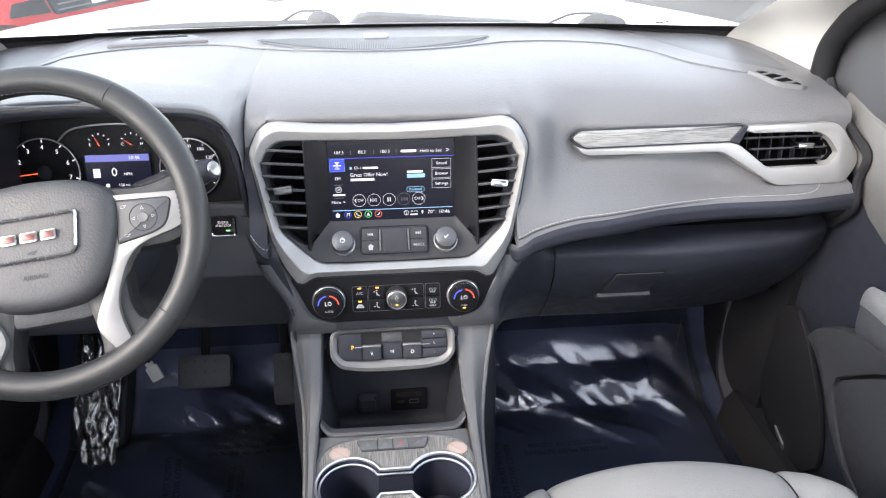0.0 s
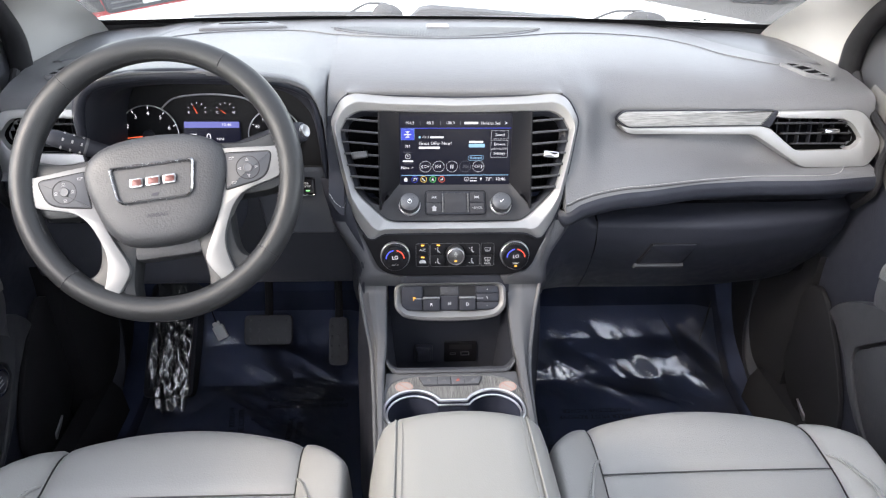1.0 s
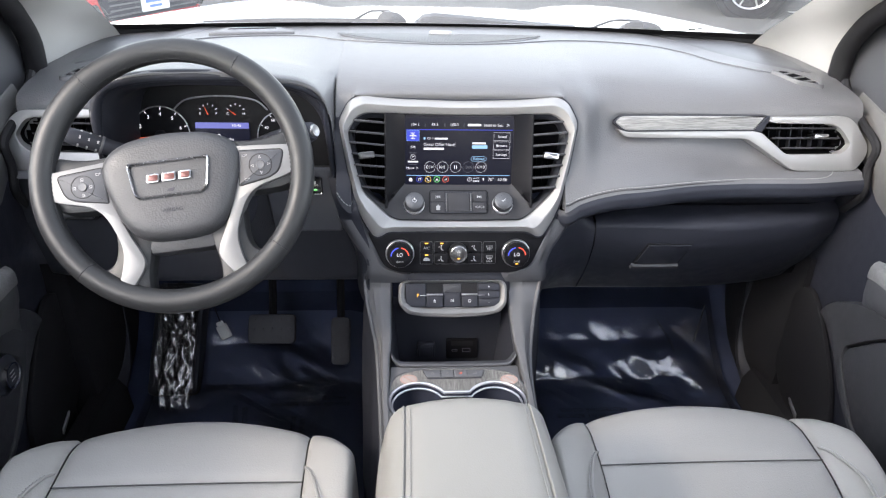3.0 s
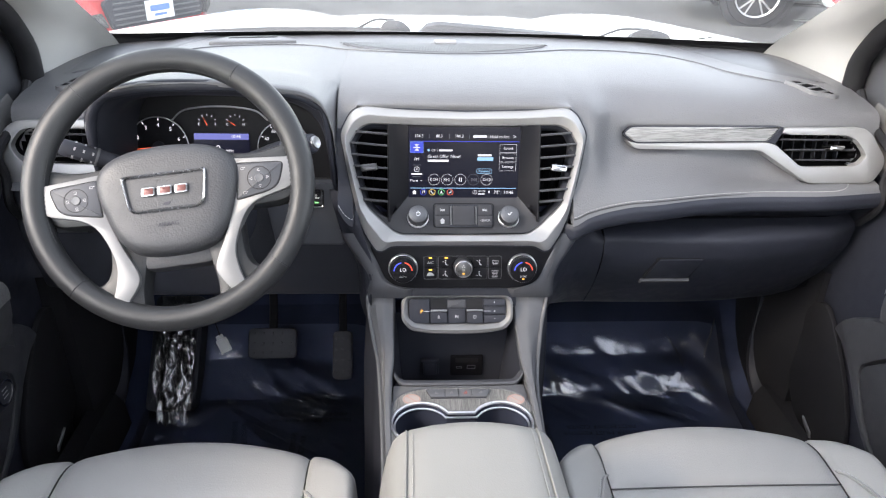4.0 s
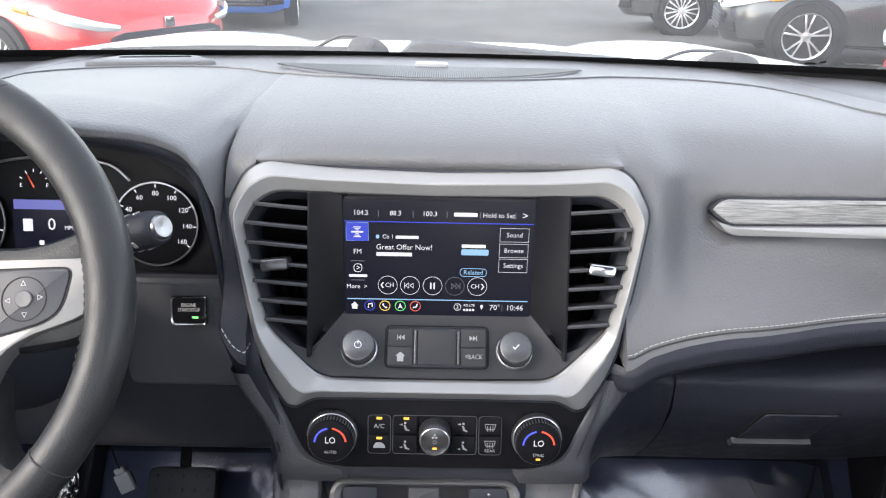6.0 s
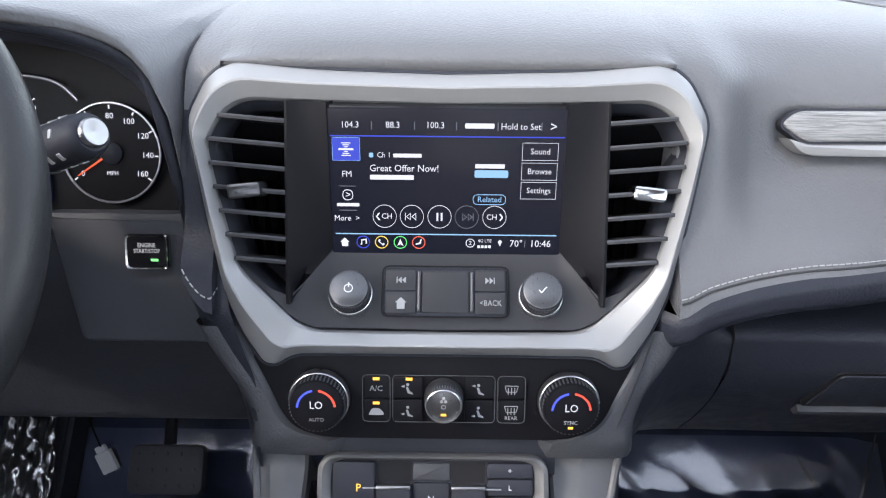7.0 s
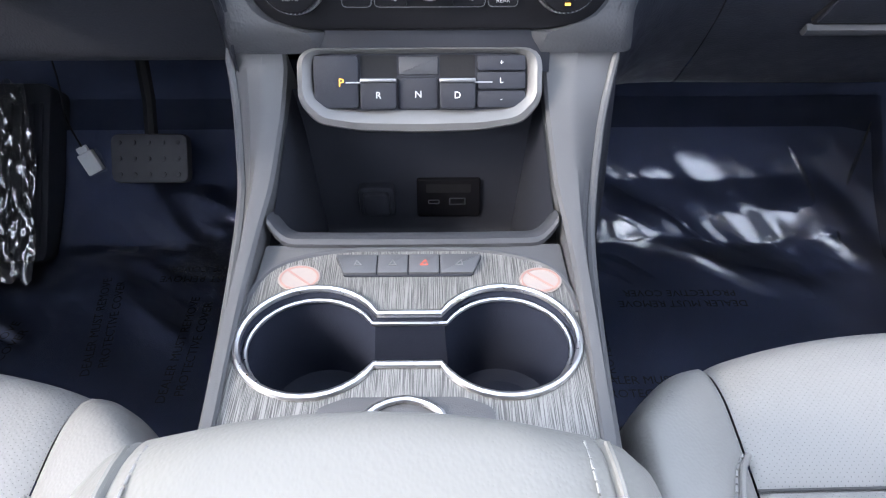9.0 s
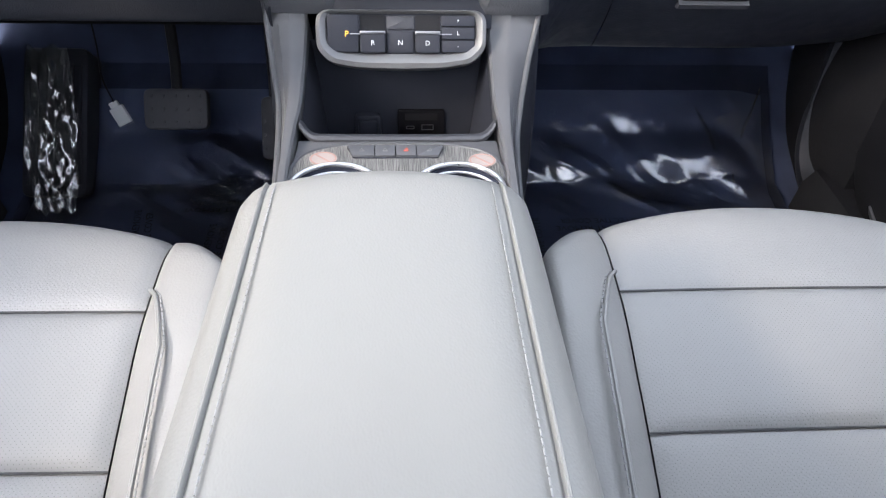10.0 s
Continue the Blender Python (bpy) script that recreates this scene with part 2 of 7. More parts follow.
def clear(name, col=(1, 1, 1), rough=0.0, gloss=1.0, see=0.97, bump=0.0, scale=30.0, ior=1.45, dust_glint=0.0):
    """A thin clear sheet: see-through, with a mirror gloss that grows at a glancing angle."""
    m, n, l, p = shader(name)
    n.remove(p)
    tr, gl, mx, fr = n.new("ShaderNodeBsdfTransparent"), n.new("ShaderNodeBsdfGlossy"), n.new("ShaderNodeMixShader"), n.new("ShaderNodeFresnel")
    tr.inputs["Color"].default_value = (*[c * see for c in col], 1)
    gl.inputs["Roughness"].default_value = rough
    fr.inputs["IOR"].default_value = ior
    f = ramp(n, l, fr.outputs["Fac"], 0, gloss, 0, 1)
    l.new(f, mx.inputs[0])
    l.new(tr.outputs[0], mx.inputs[1])
    l.new(gl.outputs[0], mx.inputs[2])
    if bump:
        t = tex(n, l, "ShaderNodeTexNoise", scale, 3.0)
        b = n.new("ShaderNodeBump")
        b.inputs["Strength"].default_value, b.inputs["Distance"].default_value = bump, 0.01
        l.new(t.outputs["Fac"], b.inputs["Height"])
        l.new(b.outputs["Normal"], gl.inputs["Normal"])
        l.new(b.outputs["Normal"], fr.inputs["Normal"])
    out = mx
    if dust_glint:  # white diffuse veil lit from both sides: dust, plastic haze, painted crease glints
        df, tl, m2, m3 = n.new("ShaderNodeBsdfDiffuse"), n.new("ShaderNodeBsdfTranslucent"), n.new("ShaderNodeMixShader"), n.new("ShaderNodeMixShader")
        sp = tex(n, l, "ShaderNodeTexNoise", 14.0, 5.0)
        l.new(df.outputs[0], m2.inputs[1])
        l.new(tl.outputs[0], m2.inputs[2])
        l.new(ramp(n, l, sp.outputs["Fac"], dust_glint * 0.7, dust_glint * 1.3), m3.inputs[0])
        l.new(mx.outputs[0], m3.inputs[1])
        l.new(m2.outputs[0], m3.inputs[2])
        out = m3
    l.new(out.outputs[0], n["Material Output"].inputs["Surface"])
    return m


PAD = leather("dash_pad_vinyl", (0.105, 0.106, 0.113), 0.46, 420, 0.50, 0.02, spec=0.5, wrinkle=0.02)
LOW = leather("dark_vinyl", (0.021, 0.023, 0.032), 0.45, 520, 0.34, 0.05, spec=0.25)
SWITCHM = plain("switch_panel_plastic", (0.058, 0.060, 0.070), 0.5, 0, 900, 0.15, 0.08, spec=0.3)
KNEEM = leather("knee_panel_vinyl", (0.042, 0.044, 0.054), 0.5, 520, 0.3, 0.05, spec=0.25)
SOFT = plain("matt_black_plastic", (0.025, 0.027, 0.036), 0.55, 0, 900, 0.2, 0.1, spec=0.25)
INKY = plain("black_key_panel", (0.008, 0.008, 0.010), 0.5, 0, 900, 0.1, 0.1, spec=0.10)
GREY = plain("grey_plastic", (0.075, 0.077, 0.085), 0.45, 0, 900, 0.15, 0.08)
WINGM = leather("wing_vinyl", (0.060, 0.062, 0.070), 0.46, 520, 0.34, 0.05, spec=0.4)
RAILM = plain("console_rail_plastic", (0.092, 0.093, 0.099), 0.42, 0.0, 1200, 0.25, 0.05)
PANEL = plain("stack_grey_plastic", (0.030, 0.030, 0.034), 0.5, 0, 1200, 0.12, 0.06, spec=0.25)
PIANO = plain("gloss_black", (0.009, 0.009, 0.011), 0.18, 0, 300, 0.0, 0.1, spec=0.15)
SILVER = plain("satin_silver_paint", (0.28, 0.28, 0.284), 0.42, 0.4, 1500, 0.05, 0.03)
SPOKE = plain("satin_spoke_paint", (0.165, 0.165, 0.168), 0.45, 0.4, 1500, 0.05, 0.03)
CHROME = plain("chrome", (0.55, 0.55, 0.56), 0.16, 1.0, 300, 0.0, 0.03)
STEEL = plain("dull_steel", (0.35, 0.35, 0.36), 0.38, 1.0, 300, 0.05, 0.06)
SEAT = leather("seat_leather", (0.275, 0.271, 0.262), 0.42, 480, 0.30, 0.05)
PERF = leather("perforated_seat_leather", (0.292, 0.289, 0.283), 0.45, 480, 0.32, 0.05, perforated=True)
ARM = leather("armrest_vinyl", (0.214, 0.208, 0.194), 0.46, 800, 0.16, 0.03, wrinkle=0.02, drawn=0.7)
RIM = leather("wheel_leather", (0.020, 0.021, 0.023), 0.44, 700, 0.18, 0.06, spec=0.38)
BAG = leather("airbag_vinyl", (0.033, 0.034, 0.038), 0.50, 420, 0.35, 0.06)
CARPET = plain("dark_carpet", (0.040, 0.049, 0.086), 0.95, 0, 1500, 0.8, 0.25, spec=0.1)
MAT = plain("floor_mat", (0.086, 0.104, 0.180), 0.75, 0, 1500, 0.5, 0.15)
CUPM = plain("cup_holder_rubber", (0.022, 0.026, 0.042), 0.6, 0, 900, 0.2, 0.1, spec=0.2)
# near-black colour that stands in for the shade deep inside openings
HOLLOWSHADE = plain("hollow_shade", (0.004, 0.004, 0.005), 0.8, 0, 500, 0.0, 0.1, spec=0.05)
RUBBER = plain("black_rubber", (0.012, 0.012, 0.014), 0.6, 0, 500, 0.2, 0.15, spec=0.2)
PILLAR = plain("pillar_fabric", (0.37, 0.37, 0.365), 0.85, 0, 1800, 0.3, 0.04)
DOORTOP = leather("door_top_vinyl", (0.11, 0.11, 0.11), 0.5, 520, 0.3, 0.05)
DOORM = leather("door_moulding_vinyl", (0.038, 0.039, 0.044), 0.45, 520, 0.25, 0.05, spec=0.4)
WOOD = brushed("grooved_dark_trim", (0.17, 0.17, 0.175), (0.29, 0.29, 0.29), "x", 0.42, 0.2, 900)
PLATE = brushed("grooved_console_trim", (0.085, 0.084, 0.082), (0.27, 0.265, 0.255), "y", 0.38, 0.3, 2300)
THREAD = plain("pale_thread", (0.33, 0.33, 0.33), 0.7, 0, 900, 0.2, 0.08)
DARKTHREAD = plain("dark_seam", (0.03, 0.03, 0.033), 0.8, 0, 900, 0.2, 0.1)
SEAMGREY = plain("grey_seam", (0.07, 0.07, 0.072), 0.8, 0, 900, 0.2, 0.1)
ARMTHREAD = plain("grey_thread", (0.26, 0.257, 0.25), 0.7, 0, 900, 0.2, 0.08)
WHITE = plain("white_print", (0.75, 0.75, 0.76), 0.5, 0, 300, 0, 0.03)
PALE = plain("pale_print", (0.30, 0.30, 0.31), 0.5, 0, 300, 0, 0.03)
FAINT = plain("faint_print", (0.15, 0.15, 0.155), 0.5, 0, 300, 0, 0.03)
KNOBSIDE = plain("dark_knob_metal", (0.10, 0.10, 0.105), 0.30, 0.75, 900, 0.05, 0.05)
DARKGREY = plain("dark_grey_plastic", (0.056, 0.058, 0.066), 0.5, 0, 900, 0.15, 0.08, spec=0.3)
BRIGHT = plain("bright_satin_metal", (0.66, 0.66, 0.68), 0.30, 1.0, 300, 0.0, 0.03)
CAP = plain("knob_cap", (0.026, 0.027, 0.031), 0.6, 0, 900, 0.08, 0.05, spec=0.2)
AMBER = glow("amber_lamp", (1.0, 0.50, 0.08), 1.6)
GREEN = glow("green_lamp", (0.25, 1.0, 0.3), 1.2)
REDGLOW = glow("red_needle", (1.0, 0.14, 0.06), 0.9)
SCREEN = glow("screen_ground", (0.006, 0.007, 0.026), 0.55)
SCREENBLUE = glow("screen_blue", (0.05, 0.08, 0.62), 0.9)
INK = glow("screen_white", (0.85, 0.88, 1.0), 0.85)
INKDIM = glow("screen_dim", (0.25, 0.27, 0.33), 0.6)
ICE = glow("screen_light_blue", (0.35, 0.65, 1.0), 0.8)
BLUEARC = glow("blue_arc", (0.10, 0.14, 1.0), 1.0)
REDARC = glow("red_arc", (1.0, 0.12, 0.08), 1.0)
YELLOW = glow("screen_yellow", (1.0, 0.72, 0.15), 0.8)
LIME = glow("screen_green", (0.15, 0.85, 0.25), 0.8)
CORAL = glow("screen_red", (1.0, 0.18, 0.12), 0.8)
GLASS = clear("window_glass", (0.97, 1.0, 0.985), 0.0, 0.7, 0.90, dust_glint=0.07)
# stronger white share paints the bright reflections among the creases
CREASED = clear("creased_film", (0.95, 0.97, 1.0), 0.09, 0.9, 0.84, 0.04, 60.0, 4.0, 0.12)
FILM = clear("plastic_film", (0.95, 0.97, 1.0), 0.13, 1.0, 0.92, 0.05, 40.0, 2.3, 0.012)

# ================= the car's shell =================
FLOOR_Z = 0.405


def cabin_shell():
    """Floor pan, firewall, and the unseen roof and rear closing wall that shape the light."""
    bm = loft([[(x, y, z) for x in np.linspace(-0.80, 0.80, 9)] for y, z in ((-1.9, FLOOR_Z), (0.2, FLOOR_Z), (1.16, FLOOR_Z), (1.26, FLOOR_Z + 0.012), (1.34, FLOOR_Z + 0.07), (1.46, 0.60), (1.52, 0.72), (1.53, 1.12))])
    tagged(part("floor", bm, CARPET), "dark carpeted car floor with a sloping toe board", "floor", kind="structure")
    # unseen roof, its opening sized for the sky light on seats and dash
    bm = bmesh.new()
    for x0, x1, y0, y1 in ((-0.66, 0.66, -0.05, 0.52), (-0.66, -0.40, -1.75, -0.05), (0.40, 0.66, -1.75, -0.05), (-0.40, 0.40, -1.75, -1.2)):
        box(x0, y0, 1.60, x1, y1, 1.635, 0.006, bm)
    tagged(part("ceiling", bm, PILLAR), "unseen pale grey headliner with an opening for sky light", "ceiling", kind="structure")
    # unseen rear walls, added to hold back light from behind
    bm = bmesh.new()
    box(-0.80, -1.98, FLOOR_Z, 0.80, -1.92, 1.15, 0.01, bm)
    box(-0.80, -1.98, 1.46, 0.80, -1.75, 1.62, 0.01, bm)
    for s in (-1, 1):
        box(s * 0.775 - 0.02, -1.92, FLOOR_Z, s * 0.775 + 0.02, -0.76, 1.12, 0.01, bm)
        box(s * 0.72 - 0.03, -1.92, 1.10, s * 0.72 + 0.03, -1.35, 1.62, 0.01, bm)
    tagged(part("wall_rear", bm, GREY), "unseen dark panel closing the rear of the cabin against light", "wall", kind="structure")


def side_door(s, label):
    """A door's inner panel with armrest, pocket, speaker and sill. s: -1 driver's side, 1 passenger's."""
    d = thing("door_1" if s < 0 else "door_2", (s * 0.78, 0.5, 0.45), label, "car door", "front doors", "structure")
    wide = 0.0 if s > 0 else 0.028  # the driver's panel stands a little further out below
    # rows along the car: (height, inner face distance from the middle)
    prof = [(0.40, 0.745), (0.48, 0.742), (0.58, 0.740), (0.70, 0.738), (0.79, 0.735), (0.84, 0.735), (0.90, 0.740), (0.98, 0.742), (1.06, 0.738), (1.105, 0.742), (1.125, 0.765), (1.12, 0.82)]
    rows = []
    for y in np.linspace(-0.75, 1.24, 24):
        fwd = 0.012 * min(1, max(0, (y - 0.85) / 0.25))
        rows.append([(s * (x + fwd + (wide if z < 0.85 else 0.0)), y, z) for z, x in prof])
    bm = loft(rows)
    part("door_panel", bm, LOW, d, "dark vinyl door panel")
    # pale sill along the top
    rows = []
    for y in np.linspace(-0.75, 1.20, 30):
        lift = 0.035 * max(0, (y - 0.95) / 0.25) ** 2
        out = 0.030 * min(1, max(0, (y - 0.85) / 0.25)) ** 1.5
        rows.append([(s * (x + out), y, z + lift) for x, z in ((0.742, 0.955), (0.728, 0.985), (0.722, 1.02), (0.714, 1.05), (0.716, 1.085), (0.728, 1.115), (0.76, 1.13), (0.81, 1.13))])
    part("sill", loft(rows), DOORTOP, d, "pale grey padded top edge of the door")
    # armrest
    rows = []
    for y, wdt, z in ((0.982, 0.006, 0.885), (0.977, 0.024, 0.893), (0.962, 0.044, 0.905), (0.93, 0.060, 0.915), (0.87, 0.072, 0.922), (0.75, 0.080, 0.925), (0.45, 0.085, 0.92), (0.1, 0.085, 0.91)):
        rows.append([(s * (0.735 - 0.62 * wdt * u), y, z + dz) for u, dz in ((0, 0.012), (0.4, 0.014), (0.8, 0.008), (1.0, -0.006), (1.0, -0.022), (0.9, -0.042), (0.5, -0.070), (0.0, -0.098))])
    part("armrest", loft(rows, caps=True), GREY, d, "dark grey padded door armrest")
    rows = []
    for y, wdt, z in ((0.983, 0.010, 0.892), (0.977, 0.029, 0.899), (0.962, 0.049, 0.911), (0.93, 0.065, 0.921), (0.87, 0.077, 0.928), (0.75, 0.085, 0.931), (0.45, 0.09, 0.926)):
        rows.append([(s * (0.735 - 0.62 * wdt * u), y, z + dz) for u, dz in ((0.62, 0.016), (0.85, 0.012), (1.0, 0.004), (1.02, -0.008), (0.98, -0.016))])
    part("trim_band", loft(rows), WOOD, d, "grooved dark trim round the armrest")
    # speaker grille and badge plate; outlines are given as along and height
    face = Matrix(((0, 0, -s, s * (0.738 + wide)), (-s, 0, 0, 0), (0, 1, 0, 0), (0, 0, 0, 1)))

    def side(pts):
        return [(-s * y, z) for y, z in pts]

    g = fillet(side([(1.190, 0.690), (1.186, 0.600), (1.163, 0.543), (1.126, 0.506), (1.075, 0.488), (1.0, 0.485), (0.955, 0.545), (0.975, 0.607), (1.006, 0.654), (1.042, 0.696), (1.085, 0.740), (1.130, 0.770), (1.170, 0.750)]), 0.022)
    grille = part("speaker_grille", slab(g, face, -0.004, 0.006, 0.004), RUBBER, d, "black speaker grille")
    b = fillet(side([(1.086, 0.524), (1.078, 0.514), (1.045, 0.497), (1.050, 0.510)]), 0.002)
    part("badge", slab(b, face, 0.004, 0.010, 0.001), STEEL, grille, "small metal badge plate")
    # curved moulding between grille and pocket, narrow below and broad under the armrest
    g = fillet(side([(1.066, 0.757), (1.034, 0.745), (0.990, 0.709), (0.951, 0.661), (0.913, 0.628), (0.869, 0.600), (0.80, 0.56), (0.79, 0.575), (0.853, 0.610), (0.889, 0.628), (0.922, 0.658), (0.951, 0.693), (0.9685, 0.717), (0.968, 0.744), (0.938, 0.774), (0.901, 0.808), (0.86, 0.838), (0.86, 0.862), (0.93, 0.846), (0.985, 0.828), (1.025, 0.806), (1.050, 0.783)]), 0.008)
    part("door_moulding", slab(g, face, -0.004, 0.023, 0.0045), DOORM, d, "curved dark grey moulding")
    g = fillet(side([(0.897, 0.803), (0.934, 0.769), (0.963, 0.742), (0.9635, 0.718), (0.946, 0.695), (0.917, 0.661), (0.884, 0.631), (0.848, 0.613), (0.80, 0.58), (0.30, 0.52), (0.30, 0.84), (0.85, 0.84)]), 0.012)
    part("pocket_panel", slab(g, face, -0.004, 0.0225, 0.0025), DOORM, d, "dark grey lower door panel")
    # sail panel and window frame
    bm = slab(fillet(side([(1.300, 1.09), (1.300, 1.20), (1.270, 1.250), (1.235, 1.285), (1.17, 1.325), (0.98, 1.425), (0.945, 1.405), (0.93, 1.26), (0.925, 1.09)]), 0.015), Matrix(((0, 0, -s, s * 0.775), (-s, 0, 0, 0), (0, 1, 0, 0), (0, 0, 0, 1))), -0.01, 0.014, 0.005)
    part("sail_panel", bm, DARKGREY, d, "dark corner panel behind the door mirror")
    bm = pipe(smooth_line([(s * 0.748, 1.262, 1.08), (s * 0.744, 1.263, 1.16), (s * 0.739, 1.253, 1.215), (s * 0.735, 1.222, 1.257), (s * 0.726, 1.165, 1.300), (s * 0.695, 0.93, 1.425), (s * 0.645, 0.6, 1.555), (s * 0.61, 0.2, 1.60), (s * 0.61, -0.7, 1.60)], 6), 0.019, 10)
    part("door_seal", bm, RUBBER, d, "black rubber door seal")
    bm = pipe(smooth_line([(s * 0.755, -0.72, 1.12), (s * 0.72, -0.74, 1.35), (s * 0.62, -0.75, 1.60)], 6), 0.04, 10)
    part("centre_post", bm, GREY, d)
    # black seam between the dash end and the door
    bm = pipe(smooth_line([(s * 0.736, 1.225, 1.165), (s * 0.733, 1.180, 1.132), (s * 0.733, 1.125, 1.108), (s * 0.736, 1.085, 1.085), (s * 0.735, 1.088, 1.045), (s * 0.735, 1.080, 1.0), (s * 0.737, 1.12, 0.95)], 6), 0.0075, 8)
    part("dash_seal", bm, RUBBER, d, "black seal between dash and door")
    return d


def a_pillar(s):
    keys = [
        (-0.2, [(0.672, 1.53, 1.13), (0.700, 1.50, 1.13), (0.728, 1.40, 1.12), (0.745, 1.32, 1.11), (0.760, 1.28, 1.10), (0.81, 1.29, 1.10), (0.81, 1.47, 1.11)]),
        (0.0, [(0.665, 1.455, 1.192), (0.690, 1.42, 1.20), (0.715, 1.35, 1.185), (0.730, 1.29, 1.165), (0.746, 1.264, 1.16), (0.80, 1.28, 1.16), (0.80, 1.40, 1.17)]),
        (0.25, [(0.655, 1.33, 1.262), (0.668, 1.28, 1.268), (0.690, 1.252, 1.262), (0.714, 1.236, 1.258), (0.736, 1.220, 1.258), (0.775, 1.23, 1.265), (0.76, 1.34, 1.27)]),
        (0.6, [(0.625, 1.00, 1.425), (0.632, 0.97, 1.428), (0.648, 0.965, 1.42), (0.672, 0.955, 1.412), (0.700, 0.950, 1.408), (0.73, 0.97, 1.42), (0.71, 1.04, 1.44)]),
        (1.0, [(0.58, 0.55, 1.595), (0.585, 0.52, 1.592), (0.60, 0.49, 1.585), (0.62, 0.48, 1.575), (0.65, 0.48, 1.57), (0.67, 0.52, 1.60), (0.65, 0.60, 1.62)]),
    ]
    rows = [[(s * p[0], p[1], p[2]) for p in row] for row in glide(keys, np.linspace(-0.2, 1, 26))]
    ob = part("windshield_pillar", loft(rows, round_rows=True, caps=True), PILLAR)
    tagged(ob, "pale grey fabric-covered windshield pillar", "pillar", "windshield pillars", "structure")


def windshield():
    rows = []
    for u in np.linspace(0, 1, 16):
        y0, z0, w = 1.535 - 0.995 * u, 1.192 + 0.42 * u + 0.045 * math.sin(math.pi * u), 0.735 - 0.125 * u
        rows.append([(w * v, y0 - 0.075 * abs(v) ** 2.2 * (1 - 0.4 * u), z0 + 0.003 * (1 - v * v)) for v in np.linspace(-1, 1, 21)])
    ob = part("windshield", loft(rows), GLASS, toward=(0, 0.3, 1.2))
    ob.visible_shadow = False
    tagged(ob, "clear laminated windshield glass", "windshield", kind="structure")
    # black border at the foot of the glass
    rows = []
    for u in (-0.01, 0.0, 0.010, 0.022):
        y0, z0, w = 1.533 - 0.995 * u, 1.190 + 0.42 * u + 0.045 * math.sin(math.pi * u), 0.735 - 0.125 * u
        rows.append([(w * v, y0 - 0.075 * abs(v) ** 2.2 * (1 - 0.4 * u) - 0.003, z0 + 0.003 * (1 - v * v) + (0.006 * abs(v) ** 12 if u > 0 else 0) - (0.06 if u < 0 else 0)) for v in np.linspace(-1, 1, 41)])
    ob = part("windshield_border", loft(rows), RUBBER)
    tagged(ob, "black printed border along the foot of the windshield", "trim", kind="structure")


def glass_marks():
    """Two small printed bars low on the windshield."""
    m = plane(0, 1.505, 1.1955, -1.77)
    for x0, x1, y in ((0.518, 0.534, 0.036), (0.537, 0.545, 0.042)):
        tagged(part("glass_print", slab(rect(x0, y - 0.004, x1, y + 0.004), m, 0.006, 0.0064, 0), RUBBER), "small dark printed bar on the windshield", "marking", "prints on the glass", "structure")


cabin_shell()
glass_marks()
for side, text in ((-1, "driver's door with dark panel, speaker grille and padded armrest"), (1, "passenger door with dark panel, speaker grille and grey armrest")):
    side_door(side, text)
    a_pillar(side)
windshield()

# ================= dashboard =================
dash = thing("dashboard", (0, 1.3, 0.95), "grey soft-touch dashboard with dark lower half and pale stitching", "dashboard")
C0 = [(1.56, 1.197), (1.47, 1.198), (1.39, 1.198), (1.32, 1.2), (1.25, 1.2), (1.18, 1.198), (1.12, 1.193), (1.085, 1.185), (1.072, 1.174), (1.085, 1.15), (1.10, 1.12), (1.10, 1.08), (1.10, 1.05), (1.10, 1.02)]
C1 = [(1.56, 1.196), (1.47, 1.197), (1.39, 1.197), (1.32, 1.197), (1.25, 1.196), (1.18, 1.192), (1.125, 1.183), (1.088, 1.168), (1.068, 1.138), (1.053, 1.10), (1.040, 1.07), (1.026, 1.045), (1.012, 1.025), (1.005, 1.012)]
R2 = [(1.55, 1.195), (1.46, 1.195), (1.38, 1.195), (1.31, 1.194), (1.24, 1.19), (1.18, 1.182), (1.145, 1.167), (1.122, 1.147), (1.108, 1.12), (1.095, 1.09), (1.07, 1.065), (1.04, 1.047), (1.022, 1.038), (1.016, 1.028)]
R4 = [(1.54, 1.192), (1.45, 1.192), (1.37, 1.192), (1.30, 1.19), (1.23, 1.184), (1.18, 1.174), (1.15, 1.16), (1.13, 1.143), (1.120, 1.12), (1.116, 1.09), (1.10, 1.063), (1.07, 1.045), (1.05, 1.036), (1.045, 1.028)]
R6 = [(1.50, 1.185), (1.43, 1.184), (1.36, 1.182), (1.29, 1.18), (1.23, 1.175), (1.185, 1.167), (1.155, 1.155), (1.138, 1.14), (1.131, 1.118), (1.130, 1.09), (1.124, 1.058), (1.106, 1.038), (1.074, 1.032), (1.065, 1.025)]
R7 = [(1.44, 1.172), (1.39, 1.171), (1.34, 1.169), (1.28, 1.166), (1.22, 1.160), (1.175, 1.153), (1.152, 1.146), (1.143, 1.135), (1.139, 1.115), (1.138, 1.09), (1.132, 1.058), (1.115, 1.040), (1.088, 1.033), (1.08, 1.026)]


C1A = C1[:-3] + [(1.028, 1.050), (1.016, 1.036), (1.011, 1.026)]
C1B = C1[:-3] + [(1.022, 1.042), (1.006, 1.018), (0.999, 1.0)]


def blend(a, b, u):
    """A row part of the way from one to another."""
    return [(p[0] + (q[0] - p[0]) * u, p[1] + (q[1] - p[1]) * u) for p, q in zip(a, b)]


